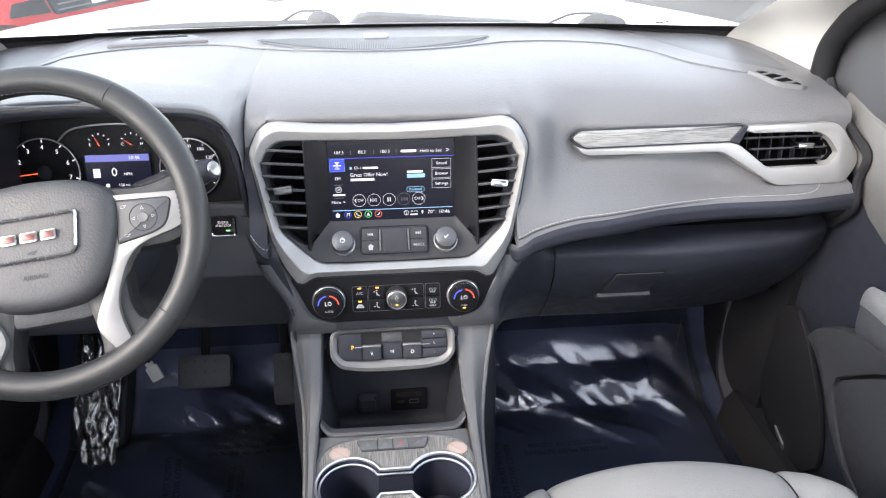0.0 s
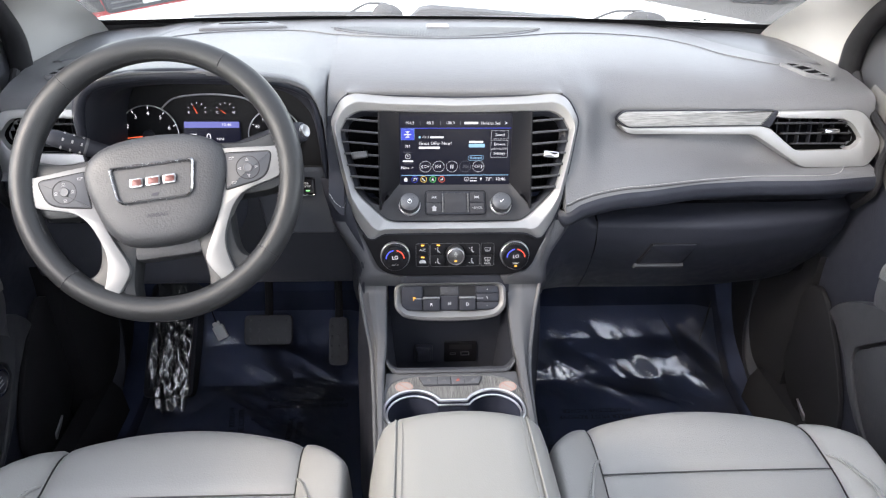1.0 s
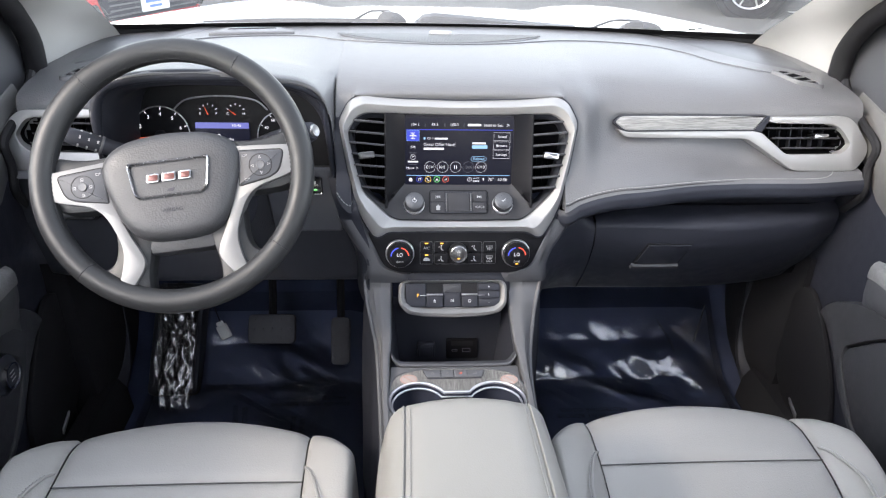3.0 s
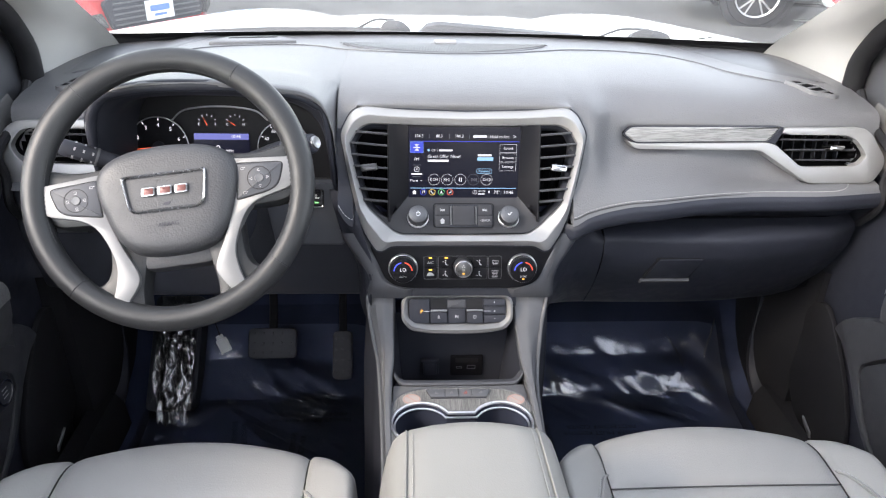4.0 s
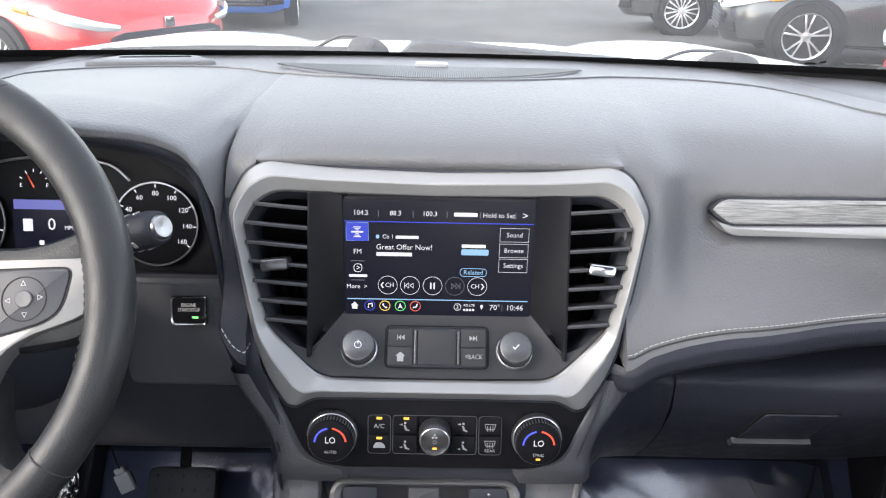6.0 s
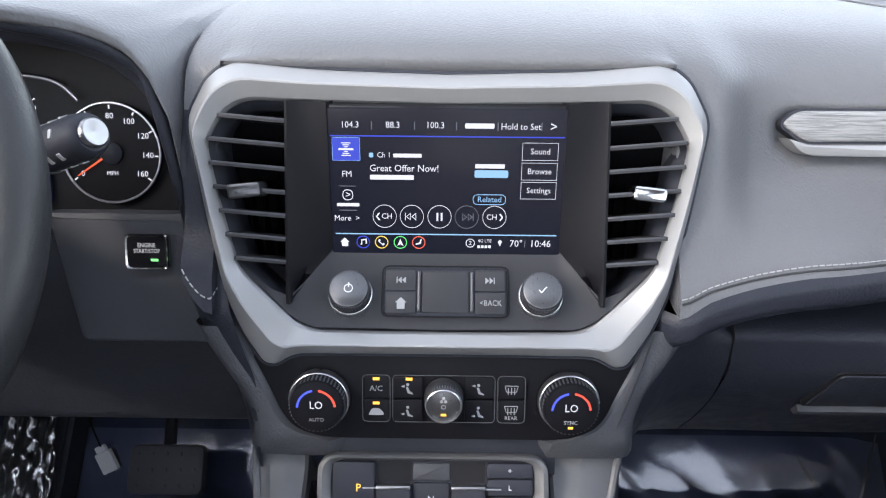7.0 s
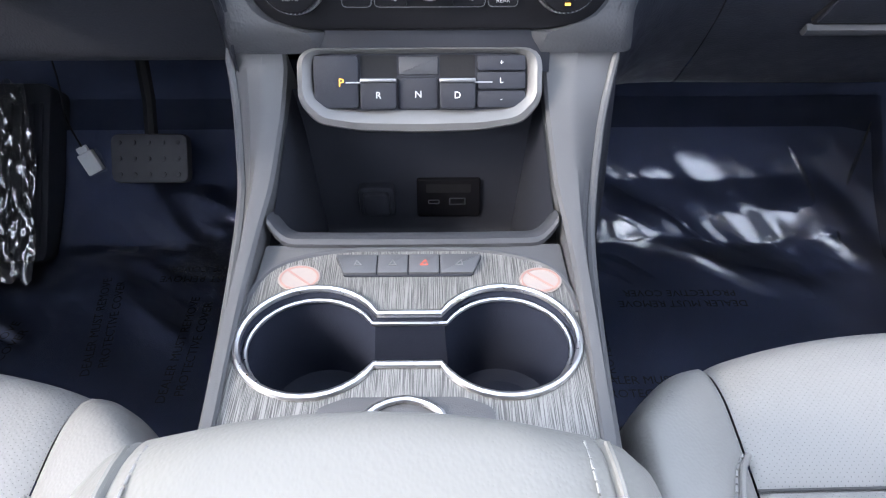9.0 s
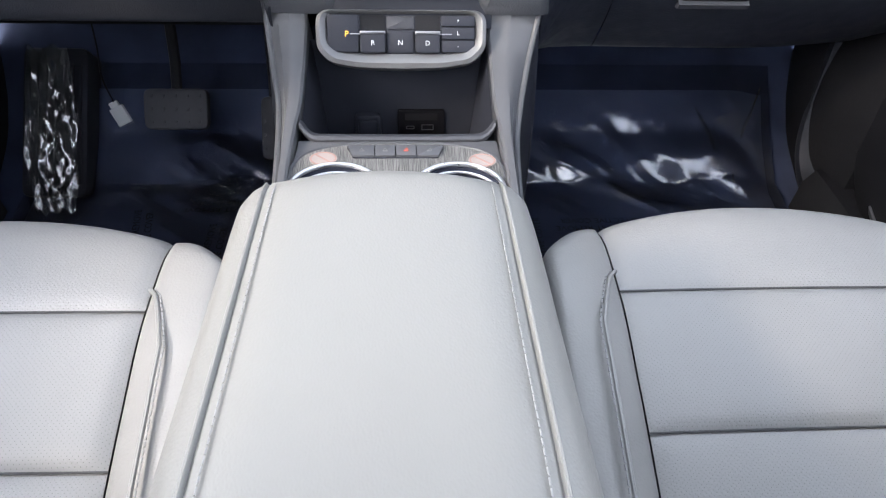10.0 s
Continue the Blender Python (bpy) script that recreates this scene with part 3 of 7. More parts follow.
def hood_row(lip, top, ly=1.0):
    """A driver's-side row that rises to the lip of the instrument hood and tucks in under it."""
    y = [1.55, 1.46, 1.38, 1.30, 1.22, 1.15, 0.55 + ly * 0.55, ly + 0.045, ly + 0.012, ly, ly, ly + 0.006, ly + 0.03, 1.10]
    e = (0, 0.03, 0.1, 0.22, 0.42, 0.65, 0.85, 0.97, 1.0) if lip > top else (0, 0.0, 0.0, 0.01, 0.02, 0.07, 0.17, 0.37, 0.76)
    z = [top + (lip - top) * u for u in e]
    return list(zip(y, z + [lip - 0.003, lip - 0.008, lip - 0.012, lip - 0.015, lip - 0.022]))


DASH_KEYS = [(-0.731, R7), (-0.60, R6), (-0.572, R6), (-0.552, hood_row(1.166, 1.188)), (-0.535, hood_row(1.193, 1.19)), (-0.515, hood_row(1.213, 1.192)), (-0.45, hood_row(1.226, 1.193)), (-0.36, hood_row(1.228, 1.194)), (-0.285, hood_row(1.219, 1.195, 1.01)), (-0.25, hood_row(1.209, 1.196, 1.03)), (-0.226, hood_row(1.1955, 1.196, 1.04)), (-0.212, hood_row(1.174, 1.196, 1.045)), (-0.2045, hood_row(1.142, 1.196, 1.05)), (-0.2015, hood_row(1.098, 1.196, 1.05)), (-0.199, C1A), (-0.1755, blend(C0, C1B, 0.70)[:8] + C1B[8:]), (-0.168, blend(C0, C1B, 0.55)[:8] + C0[8:]), (-0.150, blend(C0, C1B, 0.28)[:8] + C0[8:]), (-0.115, blend(C0, C1B, 0.05)[:8] + C0[8:]), (-0.09, C0), (0.09, C0), (0.115, blend(C0, C1B, 0.05)[:8] + C0[8:]), (0.150, blend(C0, C1B, 0.28)[:8] + C0[8:]), (0.168, blend(C0, C1B, 0.55)[:8] + C0[8:]), (0.1755, blend(C0, C1B, 0.68)[:8] + C1B[8:]), (0.200, C1), (0.243, blend(C1, R2, 0.66)), (0.285, R2), (0.40, R4), (0.47, blend(R4, R6, 0.7)), (0.52, R6), (0.60, R6), (0.731, R7)]
xs = sorted(set(list(np.round(np.linspace(-0.731, 0.731, 190), 4)) + [k[0] for k in DASH_KEYS]))
skin = glide(DASH_KEYS, xs)
fine = np.linspace(0, 13, 66)
rows = []
for x, row in zip(xs, skin):
    yz = glide(list(enumerate(row)), fine)
    rows.append([(x, p[0], p[1]) for p in yz])
# end trims: their planes, the pockets behind them and the vent openings through the pad
tm = plane(0.6, 1.121, 1.09, 0.25) @ pose(0, 0, 0, 0, 2.5, 0)
tm_driver = plane(-0.620, 1.121, 1.09, 0.25) @ pose(0, 0, 0, 0, -2.5, 0)
POCKET = inset([(-0.334, 0.020), (-0.318, -0.001), (-0.092, -0.003), (-0.002, -0.059), (0.120, -0.059), (0.1405, -0.030), (0.1405, -0.013), (0.108, 0.030), (0.091, 0.0395), (-0.05, 0.0395), (-0.322, 0.039)], 0.001)
POCKET_DRIVER = inset([(0.080, 0.0425), (-0.098, 0.0395), (-0.146, -0.010), (-0.147, -0.027), (-0.134, -0.057), (-0.122, -0.062), (0.080, -0.062)], 0.001)
MOUTH = [(-0.058, 0.022), (0.068, 0.0235), (0.085, 0.013), (0.102, -0.009), (0.101, -0.014), (0.087, -0.0275), (-0.010, -0.0285), (-0.060, 0.010)]
MOUTH_DRIVER = [(0.080, 0.0265), (-0.080, 0.025), (-0.106, 0.001), (-0.107, -0.006), (-0.085, -0.029), (0.080, -0.030)]


def within(x, y, poly):
    """Whether a place lies inside a closed outline."""
    inside = False
    for (x0, y0), (x1, y1) in zip(poly, list(poly[1:]) + [poly[0]]):
        if (y0 > y) != (y1 > y) and x < x0 + (y - y0) / (y1 - y0) * (x1 - x0):
            inside = not inside
    return inside


def off(x, y, poly):
    """The distance from a place to a closed outline."""
    best = 9.0
    for (x0, y0), (x1, y1) in zip(poly, list(poly[1:]) + [poly[0]]):
        ex, ey = x1 - x0, y1 - y0
        u = min(1.0, max(0.0, ((x - x0) * ex + (y - y0) * ey) / (ex * ex + ey * ey)))
        best = min(best, math.hypot(x - x0 - u * ex, y - y0 - u * ey))
    return best


# the pad's flank between instrument hood and stack: its shade painted as darker vinyl
flank = [row[40:] for x, row in zip(xs, rows) if -0.2016 <= x <= -0.1640]
part("pad_flank", loft(flank), LOW, dash, "grained flank of the pad, its shade painted dark", angle=60)
bm = loft(rows)
bmesh.ops.delete(bm, geom=[f for f in bm.faces if -0.2016 < f.calc_center_median().x < -0.1645 and f.calc_center_median().z < 1.137 and f.calc_center_median().y < 1.12], context="FACES")
for m_, pocket, mouth in ((tm, POCKET, MOUTH), (tm_driver, POCKET_DRIVER, MOUTH_DRIVER)):
    back_ = m_.inverted()
    for v in bm.verts:
        q = back_ @ v.co
        if abs(q.z) < 0.06 and q.z > -0.006 and within(q.x, q.y, pocket):
            q.z = -0.006
            v.co = m_ @ q
        elif m_ is tm and -0.42 < q.x < 0.0 and -0.03 < q.y < 0.10 and 0.004 < q.z < 0.06:
            d_ = max(0.0, off(q.x, q.y, pocket) - 0.004)
            q.z -= (q.z - 0.004) * max(0.0, 1 - d_ / 0.055) ** 2 * min(1.0, (q.y + 0.03) / 0.02)
            v.co = m_ @ q
    if m_ is tm:
        near_ = [v for v in bm.verts if (q := back_ @ v.co).z > -0.05 and -0.40 < q.x < -0.02 and -0.01 < q.y < 0.08 and not within(q.x, q.y, pocket) and off(q.x, q.y, pocket) < 0.030]
        for _ in range(4):
            bmesh.ops.smooth_vert(bm, verts=near_, factor=0.5, use_axis_x=True, use_axis_y=True, use_axis_z=True)
    gone = [f for f in bm.faces if abs((back_ @ f.calc_center_median()).z) < 0.04 and within(*(back_ @ f.calc_center_median()).xy, mouth)]
    bmesh.ops.delete(bm, geom=gone, context="FACES")
part("upper_pad", bm, PAD, dash, "grey grained upper dash pad", angle=60)


def pad_point(x, i, lift=0.0):
    """A place on the pad: across at x, along its profile at i."""
    row = glide(DASH_KEYS, [x])[0]
    p = glide(list(enumerate(row)), [i, min(i + 0.15, 13)])
    d = (p[1] - p[0]) / (np.linalg.norm(p[1] - p[0]) + 1e-9)
    return (x, p[0][0] + lift * d[1], p[0][1] - lift * d[0])


# rolled edge below the stitching, and the recess above the glovebox
rows = []
for x in np.linspace(0.152, 0.731, 50):
    y0, z0 = glide(DASH_KEYS, [max(x, 0.18)])[0][13]
    y0 += 0.9 * max(0, 0.180 - x)
    row = [(y0 + dy, z0 - 0.034 * f) for dy, f in ((0.0, 0.0), (-0.005, 0.25), (-0.0055, 0.55), (0.003, 0.88), (0.035, 1.02))] + [(max(1.15, y0 + 0.05), 0.950)]
    rows.append([(x, p[0], p[1]) for p in glide(list(enumerate(row)), np.linspace(0, 5, 20))])
part("rolled_edge", loft(rows), LOW, dash, "dark vinyl rolled edge")
part("recess_back", box(0.17, 1.165, 0.90, 0.742, 1.180, 1.03), RUBBER, dash)
line = [pad_point(x, 12.2, 0.0012) for x in np.linspace(0.1765, 0.64, 84)] + [pad_point(x, 12.2 - 1.9 * ((x - 0.64) / 0.06) ** 2, 0.0012) for x in np.linspace(0.645, 0.70, 10)]
part("stitching", stitches(line, 0.0040, 0.0014, 0.00055), THREAD, dash, "pale stitching", kind="stuff")
part("seam", pipe([(x, y - 0.001, z - 0.0035) for x, y, z in line], 0.0009, 6), DARKTHREAD, dash)

# glovebox
GLOVE = [(0.245, [(1.12, 0.957), (1.082, 0.953), (1.066, 0.940), (1.066, 0.915), (1.085, 0.872), (1.115, 0.825), (1.150, 0.78), (1.188, 0.742), (1.23, 0.738)]), (0.45, [(1.12, 0.958), (1.076, 0.953), (1.060, 0.938), (1.062, 0.912), (1.084, 0.866), (1.116, 0.82), (1.150, 0.778), (1.185, 0.742), (1.23, 0.738)]), (0.66, [(1.13, 0.956), (1.10, 0.95), (1.088, 0.935), (1.092, 0.91), (1.11, 0.866), (1.135, 0.82), (1.165, 0.78), (1.195, 0.748), (1.24, 0.745)]), (0.735, [(1.15, 0.954), (1.13, 0.948), (1.122, 0.935), (1.125, 0.91), (1.135, 0.87), (1.155, 0.825), (1.18, 0.79), (1.20, 0.76), (1.24, 0.755)])]


def glove_row(x):
    return glide(list(enumerate(glide(GLOVE, [x])[0])), np.linspace(0, 8, 30))


door = part("glovebox_door", loft([[(x + 0.06 * max(0, 0.93 - p[1]) * (1 if x < 0.3 else 0) - 0.25 * max(0, 0.9 - p[1]) * max(0, (x - 0.55) / 0.19), p[0], p[1]) for p in glove_row(x)] for x in np.linspace(0.252, 0.735, 40)]), LOW, dash, "dark vinyl glovebox door, closed")
# its pull handle, a recessed paddle
gm = plane(0.388, 1.0805, 0.877, -0.47)
part("glovebox_handle", slab(fillet([(-0.046, -0.024), (0.034, -0.024), (0.046, 0.032), (-0.034, 0.032)], 0.004), gm, -0.004, 0.0050, 0.002), LOW, door, "flush pull handle")
part("handle_gap", collar(fillet([(-0.049, -0.027), (0.037, -0.027), (0.049, 0.035), (-0.037, 0.035)], 0.005), fillet([(-0.046, -0.024), (0.034, -0.024), (0.046, 0.032), (-0.034, 0.032)], 0.004), gm, [(0, -0.002), (0, 0.0030), (1, 0.0030)]), RUBBER, door)
# lip raised and coloured lighter than the handle for its highlight
part("finger_slot", loft([[gm @ Vector((x, y, z)) for y, z in ((-0.040, 0.0), (-0.038, 0.006), (-0.034, 0.0085), (-0.028, 0.0085), (-0.0265, 0.002))] for x in np.linspace(-0.052, 0.038, 12)], caps=True), DARKGREY, door, "lower lip of the handle")
# filler panel that sweeps from the rolled edge down beside the stack to the glovebox
def sweep(s, keys_):
    """Vinyl that sweeps from the stitched edge down beside the stack. keys_: height, then inner and outer edge as across and along."""
    rows = []
    for z in np.linspace(keys_[0][0], keys_[-1][0], 26):
        xl, yl, xr, yr = glide([(-k[0], k[1:]) for k in keys_], [-z])[0]
        rows.append([(s * (xl + (xr - xl) * u), yl + (yr - yl) * (0.25 * u + 0.75 * u ** 2.2), z) for u in np.linspace(0, 1, 14)])
    return loft(rows)


# corner panel: its ledge runs on from the glovebox's and curves down into the wing beside the dials
CORNER = [
    ((0.128, 0.986, 0.880), (0.1445, 0.997, 0.878), (0.178, 1.185, 0.742)),
    ((0.136, 0.983, 0.912), (0.1475, 1.002, 0.893), (0.184, 1.185, 0.742)),
    ((0.147, 0.990, 0.945), (0.160, 1.022, 0.905), (0.196, 1.186, 0.742)),
    ((0.163, 1.006, 0.992), (0.180, 1.041, 0.917), (0.208, 1.186, 0.742)),
    ((0.172, 1.018, 1.000), (0.200, 1.056, 0.924), (0.224, 1.187, 0.742)),
    ((0.205, 1.050, 0.985), (0.232, 1.068, 0.933), (0.250, 1.188, 0.742)),
    ((0.2505, 1.120, 0.957), (0.2505, 1.066, 0.938), (0.2615, 1.188, 0.742)),
]
rows = []
for t_, r_, b_ in glide(list(enumerate(CORNER)), np.linspace(0, 6, 44)):
    row = [t_, t_ * 0.6 + r_ * 0.4 + np.array((0.0, 0.010, 0.002)), t_ * 0.25 + r_ * 0.75 + np.array((0.0, 0.006, 0.006)), r_]
    row += [r_ + (b_ - r_) * np.array((f, fy, fz)) for f, fy, fz in ((0.1, 0.02, 0.12), (0.3, 0.155, 0.343), (0.58, 0.40, 0.58), (0.8, 0.69, 0.81), (1.0, 1.0, 1.0), (1.0, 1.35, 1.02))]
    rows.append([tuple(p) for p in glide(list(enumerate(row)), np.linspace(0, 9, 34))])
part("filler_panel", loft(rows), LOW, dash, "dark vinyl corner panel with a rounded ledge")

# passenger trim: grooved insert over a silver band that runs into the vent frame
ins = fillet([(-0.330, 0.026), (-0.309, 0.012), (-0.080, 0.0145), (-0.058, 0.038), (-0.318, 0.037)], [0.006, 0.006, 0.001, 0.001, 0.008])
strip = part("grooved_insert", slab(ins, tm, -0.02, 0.0085, 0.002), WOOD, dash, "dark grooved metallic insert")
groove = bmesh.new()
for q in range(9):
    y_ = 0.0150 + 0.0024 * q
    xe = -0.078 + 0.85 * (y_ - 0.0145)
    slab(rect(-0.320 + abs(y_ - 0.026) * 0.7, y_ - 0.0004, xe, y_ + 0.0004), tm, 0.0080, 0.0091, 0, groove)
part("groove", groove, WOOD, strip, kind="stuff")
part("insert_border", collar(inset(ins, -0.002), ins, tm, [(0, -0.02), (0, 0.006), (1, 0.006)]), SOFT, dash)
part("arrow_recess", slab(fillet([(-0.080, 0.0135), (-0.056, 0.0385), (-0.051, 0.0375), (-0.054, 0.026), (-0.063, 0.0095)], 0.001), tm, -0.015, 0.0092, 0.001), SOFT, dash, "black arrow-shaped recess")


def side_vent(s):
    """The silver-framed end vent; the passenger's one carries the long silver band, the driver's is cut short by the hood."""
    if s > 0:
        m = tm
        frame_ = [(-0.325, 0.015), (-0.312, 0.001), (-0.092, -0.001), (-0.077, -0.009), (-0.004, -0.054), (0.008, -0.058), (0.117, -0.058), (0.126, -0.052), (0.1395, -0.030), (0.1395, -0.013), (0.108, 0.029), (0.091, 0.0385), (-0.049, 0.0365), (-0.053, 0.029), (-0.042, 0.0255), (0.068, 0.0245), (0.086, 0.014), (0.104, -0.009), (0.103, -0.015), (0.088, -0.0285), (-0.009, -0.0295), (-0.018, -0.026), (-0.064, 0.009), (-0.080, 0.0122), (-0.306, 0.0098)]
        rr = [0.0, 0.012, 0.010, 0.010, 0.008, 0.008, 0.008, 0.008, 0.008, 0.010, 0.010, 0.010, 0.0, 0.0, 0.006, 0.010, 0.008, 0.006, 0.006, 0.008, 0.006, 0.006, 0.006, 0.006, 0.0]
        throat = [(-0.060, 0.0250), (0.070, 0.0255), (0.087, 0.0145), (0.105, -0.009), (0.104, -0.0155), (0.089, -0.0295), (-0.009, -0.0305), (-0.018, -0.027), (-0.062, 0.009)]
    else:
        m = tm_driver
        frame_ = [(0.080, 0.0415), (-0.096, 0.0385), (-0.112, 0.029), (-0.1445, -0.010), (-0.1455, -0.027), (-0.133, -0.056), (-0.122, -0.061), (0.080, -0.061), (0.080, -0.0315), (-0.086, -0.0305), (-0.099, -0.022), (-0.109, -0.006), (-0.108, 0.002), (-0.092, 0.022), (-0.080, 0.0265), (0.080, 0.028)]
        rr = [0, 0.010, 0.010, 0.010, 0.010, 0.008, 0.008, 0, 0, 0.008, 0.008, 0.006, 0.006, 0.008, 0.008, 0]
        throat = [(0.080, 0.0285), (-0.080, 0.0270), (-0.093, 0.0225), (-0.109, 0.002), (-0.110, -0.006), (-0.100, -0.0225), (-0.087, -0.0315), (0.080, -0.0325)]
    v = part("side_vent", slab(fillet(frame_, rr, 3), m, -0.03, 0.012, 0.0014), SILVER, dash, "end air vent in a satin silver frame")
    throat = fillet(throat, 0.004)
    # throat and back wall carry the vent's inner shade as near-black colour
    part("throat", collar(throat, inset(throat, 0.004), m, [(0, 0.004), (0.3, -0.002), (1, -0.055)]), HOLLOWSHADE, v)
    part("cavity", slab(inset(throat, -0.002), m, -0.065, -0.050, 0), HOLLOWSHADE, v)
    for y in (0.016, -0.0015, -0.019):
        x0 = -0.050 + max(0, 0.010 - y) * 1.2 if s > 0 else -0.088 + abs(y) * 0.3
        x1 = 0.092 - abs(y) * 0.4 if s > 0 else 0.080
        bm = slab(rect(x0, -0.006, x1, 0.004, 0.001), m @ Matrix.Translation((0, y, -0.003)) @ pose(0, 0, 0, 78, 0, 0), -0.0014, 0.0014, 0.0009)
        part("slat", bm, PANEL, v, "dark slat with a rounded front edge")
    for q in range(6):
        bm = slab(rect(-0.008, -0.024, 0.008, 0.022, 0.001), m @ Matrix.Translation(((-0.03 if s > 0 else -0.07) + 0.021 * q, 0, -0.030)) @ pose(0, 0, 0, 0, 78, 0), -0.0008, 0.0008, 0)
        part("vane", bm, SOFT, v)
    tx = 0.048 if s > 0 else -0.030
    part("vent_tab", slab(rect(tx - 0.014, -0.0015, tx + 0.014, 0.0080, 0.003), m, -0.010, 0.014, 0.003), CHROME, v, "bright metal vane tab")


for s in (1, -1):
    side_vent(s)

# windshield-side outlet strip and speaker grille on the dash top
ov = slab(fillet([(-0.475, 1.395), (-0.30, 1.425), (-0.345, 1.470), (-0.445, 1.455)], 0.015), flat(0, 0, 1.1955), -0.004, 0.006, 0.004)
dv = part("defroster_outlet", ov, PAD, dash, "low defroster outlet on the dash top")
part("slot", slab(fillet([(-0.44, 1.432), (-0.345, 1.450), (-0.35, 1.458), (-0.435, 1.442)], 0.003), flat(0, 0, 1.2018), -0.001, 0.0006, 0), RUBBER, dv)
gr = fillet([(-0.228, 1.424), (-0.17, 1.372), (-0.10, 1.347), (-0.015, 1.338), (0.07, 1.347), (0.14, 1.372), (0.20, 1.424), (0.06, 1.432), (-0.09, 1.432)], 0.03)
sg = part("speaker_grille", slab(gr, flat(0, 0, 1.1985), -0.006, 0.001, 0.001), GREY, dash, "long curved speaker grille with fine ribs")
bm = bmesh.new()
for i in range(140):
    x = -0.22 + 0.41 * i / 139
    d = abs(x + 0.014) / 0.214
    y0, y1 = 1.340 + 0.084 * d ** 1.9, 1.428
    if y1 - y0 > 0.004:
        box(x - 0.0007, y0, 1.1992, x + 0.0007, y1, 1.2010, 0, bm)
part("rib", bm, PAD, sg, kind="stuff")
part("light_sensor", slab(rect(-0.035, 1.420, 0.010, 1.437, 0.004), flat(0, 0, 1.199), -0.003, 0.006, 0.003), PALE, dash, "white light sensor cover")
# seam across the dash top
sl = smooth_line([(-0.56, 1.31, 0), (-0.46, 1.37, 0), (-0.37, 1.395, 0), (-0.29, 1.40, 0), (-0.21, 1.372, 0), (-0.13, 1.340, 0), (-0.015, 1.326, 0), (0.10, 1.340, 0), (0.17, 1.370, 0), (0.24, 1.395, 0), (0.34, 1.395, 0), (0.46, 1.36, 0), (0.52, 1.29, 0), (0.60, 1.235, 0), (0.66, 1.23, 0)], 8)


def pad_z(x, y):
    row = glide(list(enumerate(glide(DASH_KEYS, [x])[0])), np.linspace(0, 8, 60))
    return float(np.interp(-y, -row[:, 0], row[:, 1]))


part("top_seam", pipe([(p.x, p.y, pad_z(p.x, p.y) + 0.0005) for p in sl], 0.0016, 6), GREY, dash, "fine seam across the dash top")
# textured corner panels at the feet of the pillars
for s in (1, -1):
    inner_ = smooth_line([(0.47, 1.505, 0), (0.525, 1.40, 0), (0.565, 1.335, 0), (0.605, 1.285, 0), (0.672, 1.258, 0)], 6)
    outer_ = smooth_line([(0.475, 1.51, 0), (0.55, 1.49, 0), (0.62, 1.47, 0), (0.685, 1.40, 0), (0.688, 1.262, 0)], 6)
    rows = []
    for p, q in zip(inner_, outer_):
        row = []
        for u in np.linspace(0, 1, 10):
            c_ = p.lerp(q, u)
            row.append((s * c_.x, c_.y, pad_z(s * c_.x, c_.y) + 0.0018 * min(1, u * 9, (1 - u) * 9)))
        rows.append(row)
    part("corner_panel", loft(rows), GREY, dash, "textured grey corner panel")

# small demister outlets at the ends


def on_pad(outline, lift, bm=None):
    bm = bm or bmesh.new()
    return bm, [bm.verts.new((x, y, pad_z(x, y) + lift)) for x, y in outline]


for s in (1, -1):
    o_ = fillet([(s * 0.592, 1.236), (s * 0.618, 1.240), (s * 0.652, 1.222), (s * 0.676, 1.188), (s * 0.664, 1.180), (s * 0.622, 1.188)], 0.006)
    i_ = fillet([(s * 0.602, 1.231), (s * 0.618, 1.233), (s * 0.647, 1.217), (s * 0.666, 1.190), (s * 0.660, 1.186), (s * 0.626, 1.193)], 0.003)
    bm, r0_ = on_pad(o_, 0.0)
    r1_ = on_pad(inset(o_, 0.001), 0.0062, bm)[1]
    r2_ = on_pad(i_, 0.0062, bm)[1]
    r3_ = on_pad(i_, 0.0040, bm)[1]
    for p, q in ((r0_, r1_), (r1_, r2_), (r2_, r3_)):
        band(bm, p, q)
    dv = part("demister_vent", bm, PAD, dash, "narrow demister outlet in the dash end")
    bm, r0_ = on_pad(i_, 0.0048)
    bm.faces.new(r0_)
    # flat near-black sheet paints the shade within the demister opening
    part("cavity", bm, HOLLOWSHADE, dv)
    for xa, ya, xb, yb in ((0.611, 1.216, 0.632, 1.225), (0.622, 1.200, 0.648, 1.212), (0.636, 1.189, 0.660, 1.198)):
        bm = bmesh.new()
        p = [(s * xa, ya), (s * xb, yb), (s * xb, yb + 0.004), (s * xa, ya + 0.004)]
        lo, hi = on_pad(p, 0.0044, bm)[1], on_pad(p, 0.0060, bm)[1]
        band(bm, lo, hi)
        bm.faces.new(hi)
        part("slat", bm, PAD, dv)

# knee panel under the steering column, and the dark underside of the dash
KNEE = [(1.075, 1.03), (1.068, 1.0), (1.070, 0.95), (1.080, 0.90), (1.095, 0.85), (1.105, 0.815), (1.115, 0.808), (1.16, 0.81), (1.22, 0.82)]
rows = []
for x in np.linspace(-0.745, -0.155, 26):
    rows.append([(x, p[0] + 0.03 * max(0, (-x - 0.55) / 0.19) ** 2, p[1]) for p in glide(list(enumerate(KNEE)), np.linspace(0, 8, 24))])
part("knee_panel", loft(rows), KNEEM, dash, "black knee panel")
part("dash_underside", box(-0.745, 1.20, 0.76, 0.745, 1.50, 0.80, 0.01), RUBBER, dash)
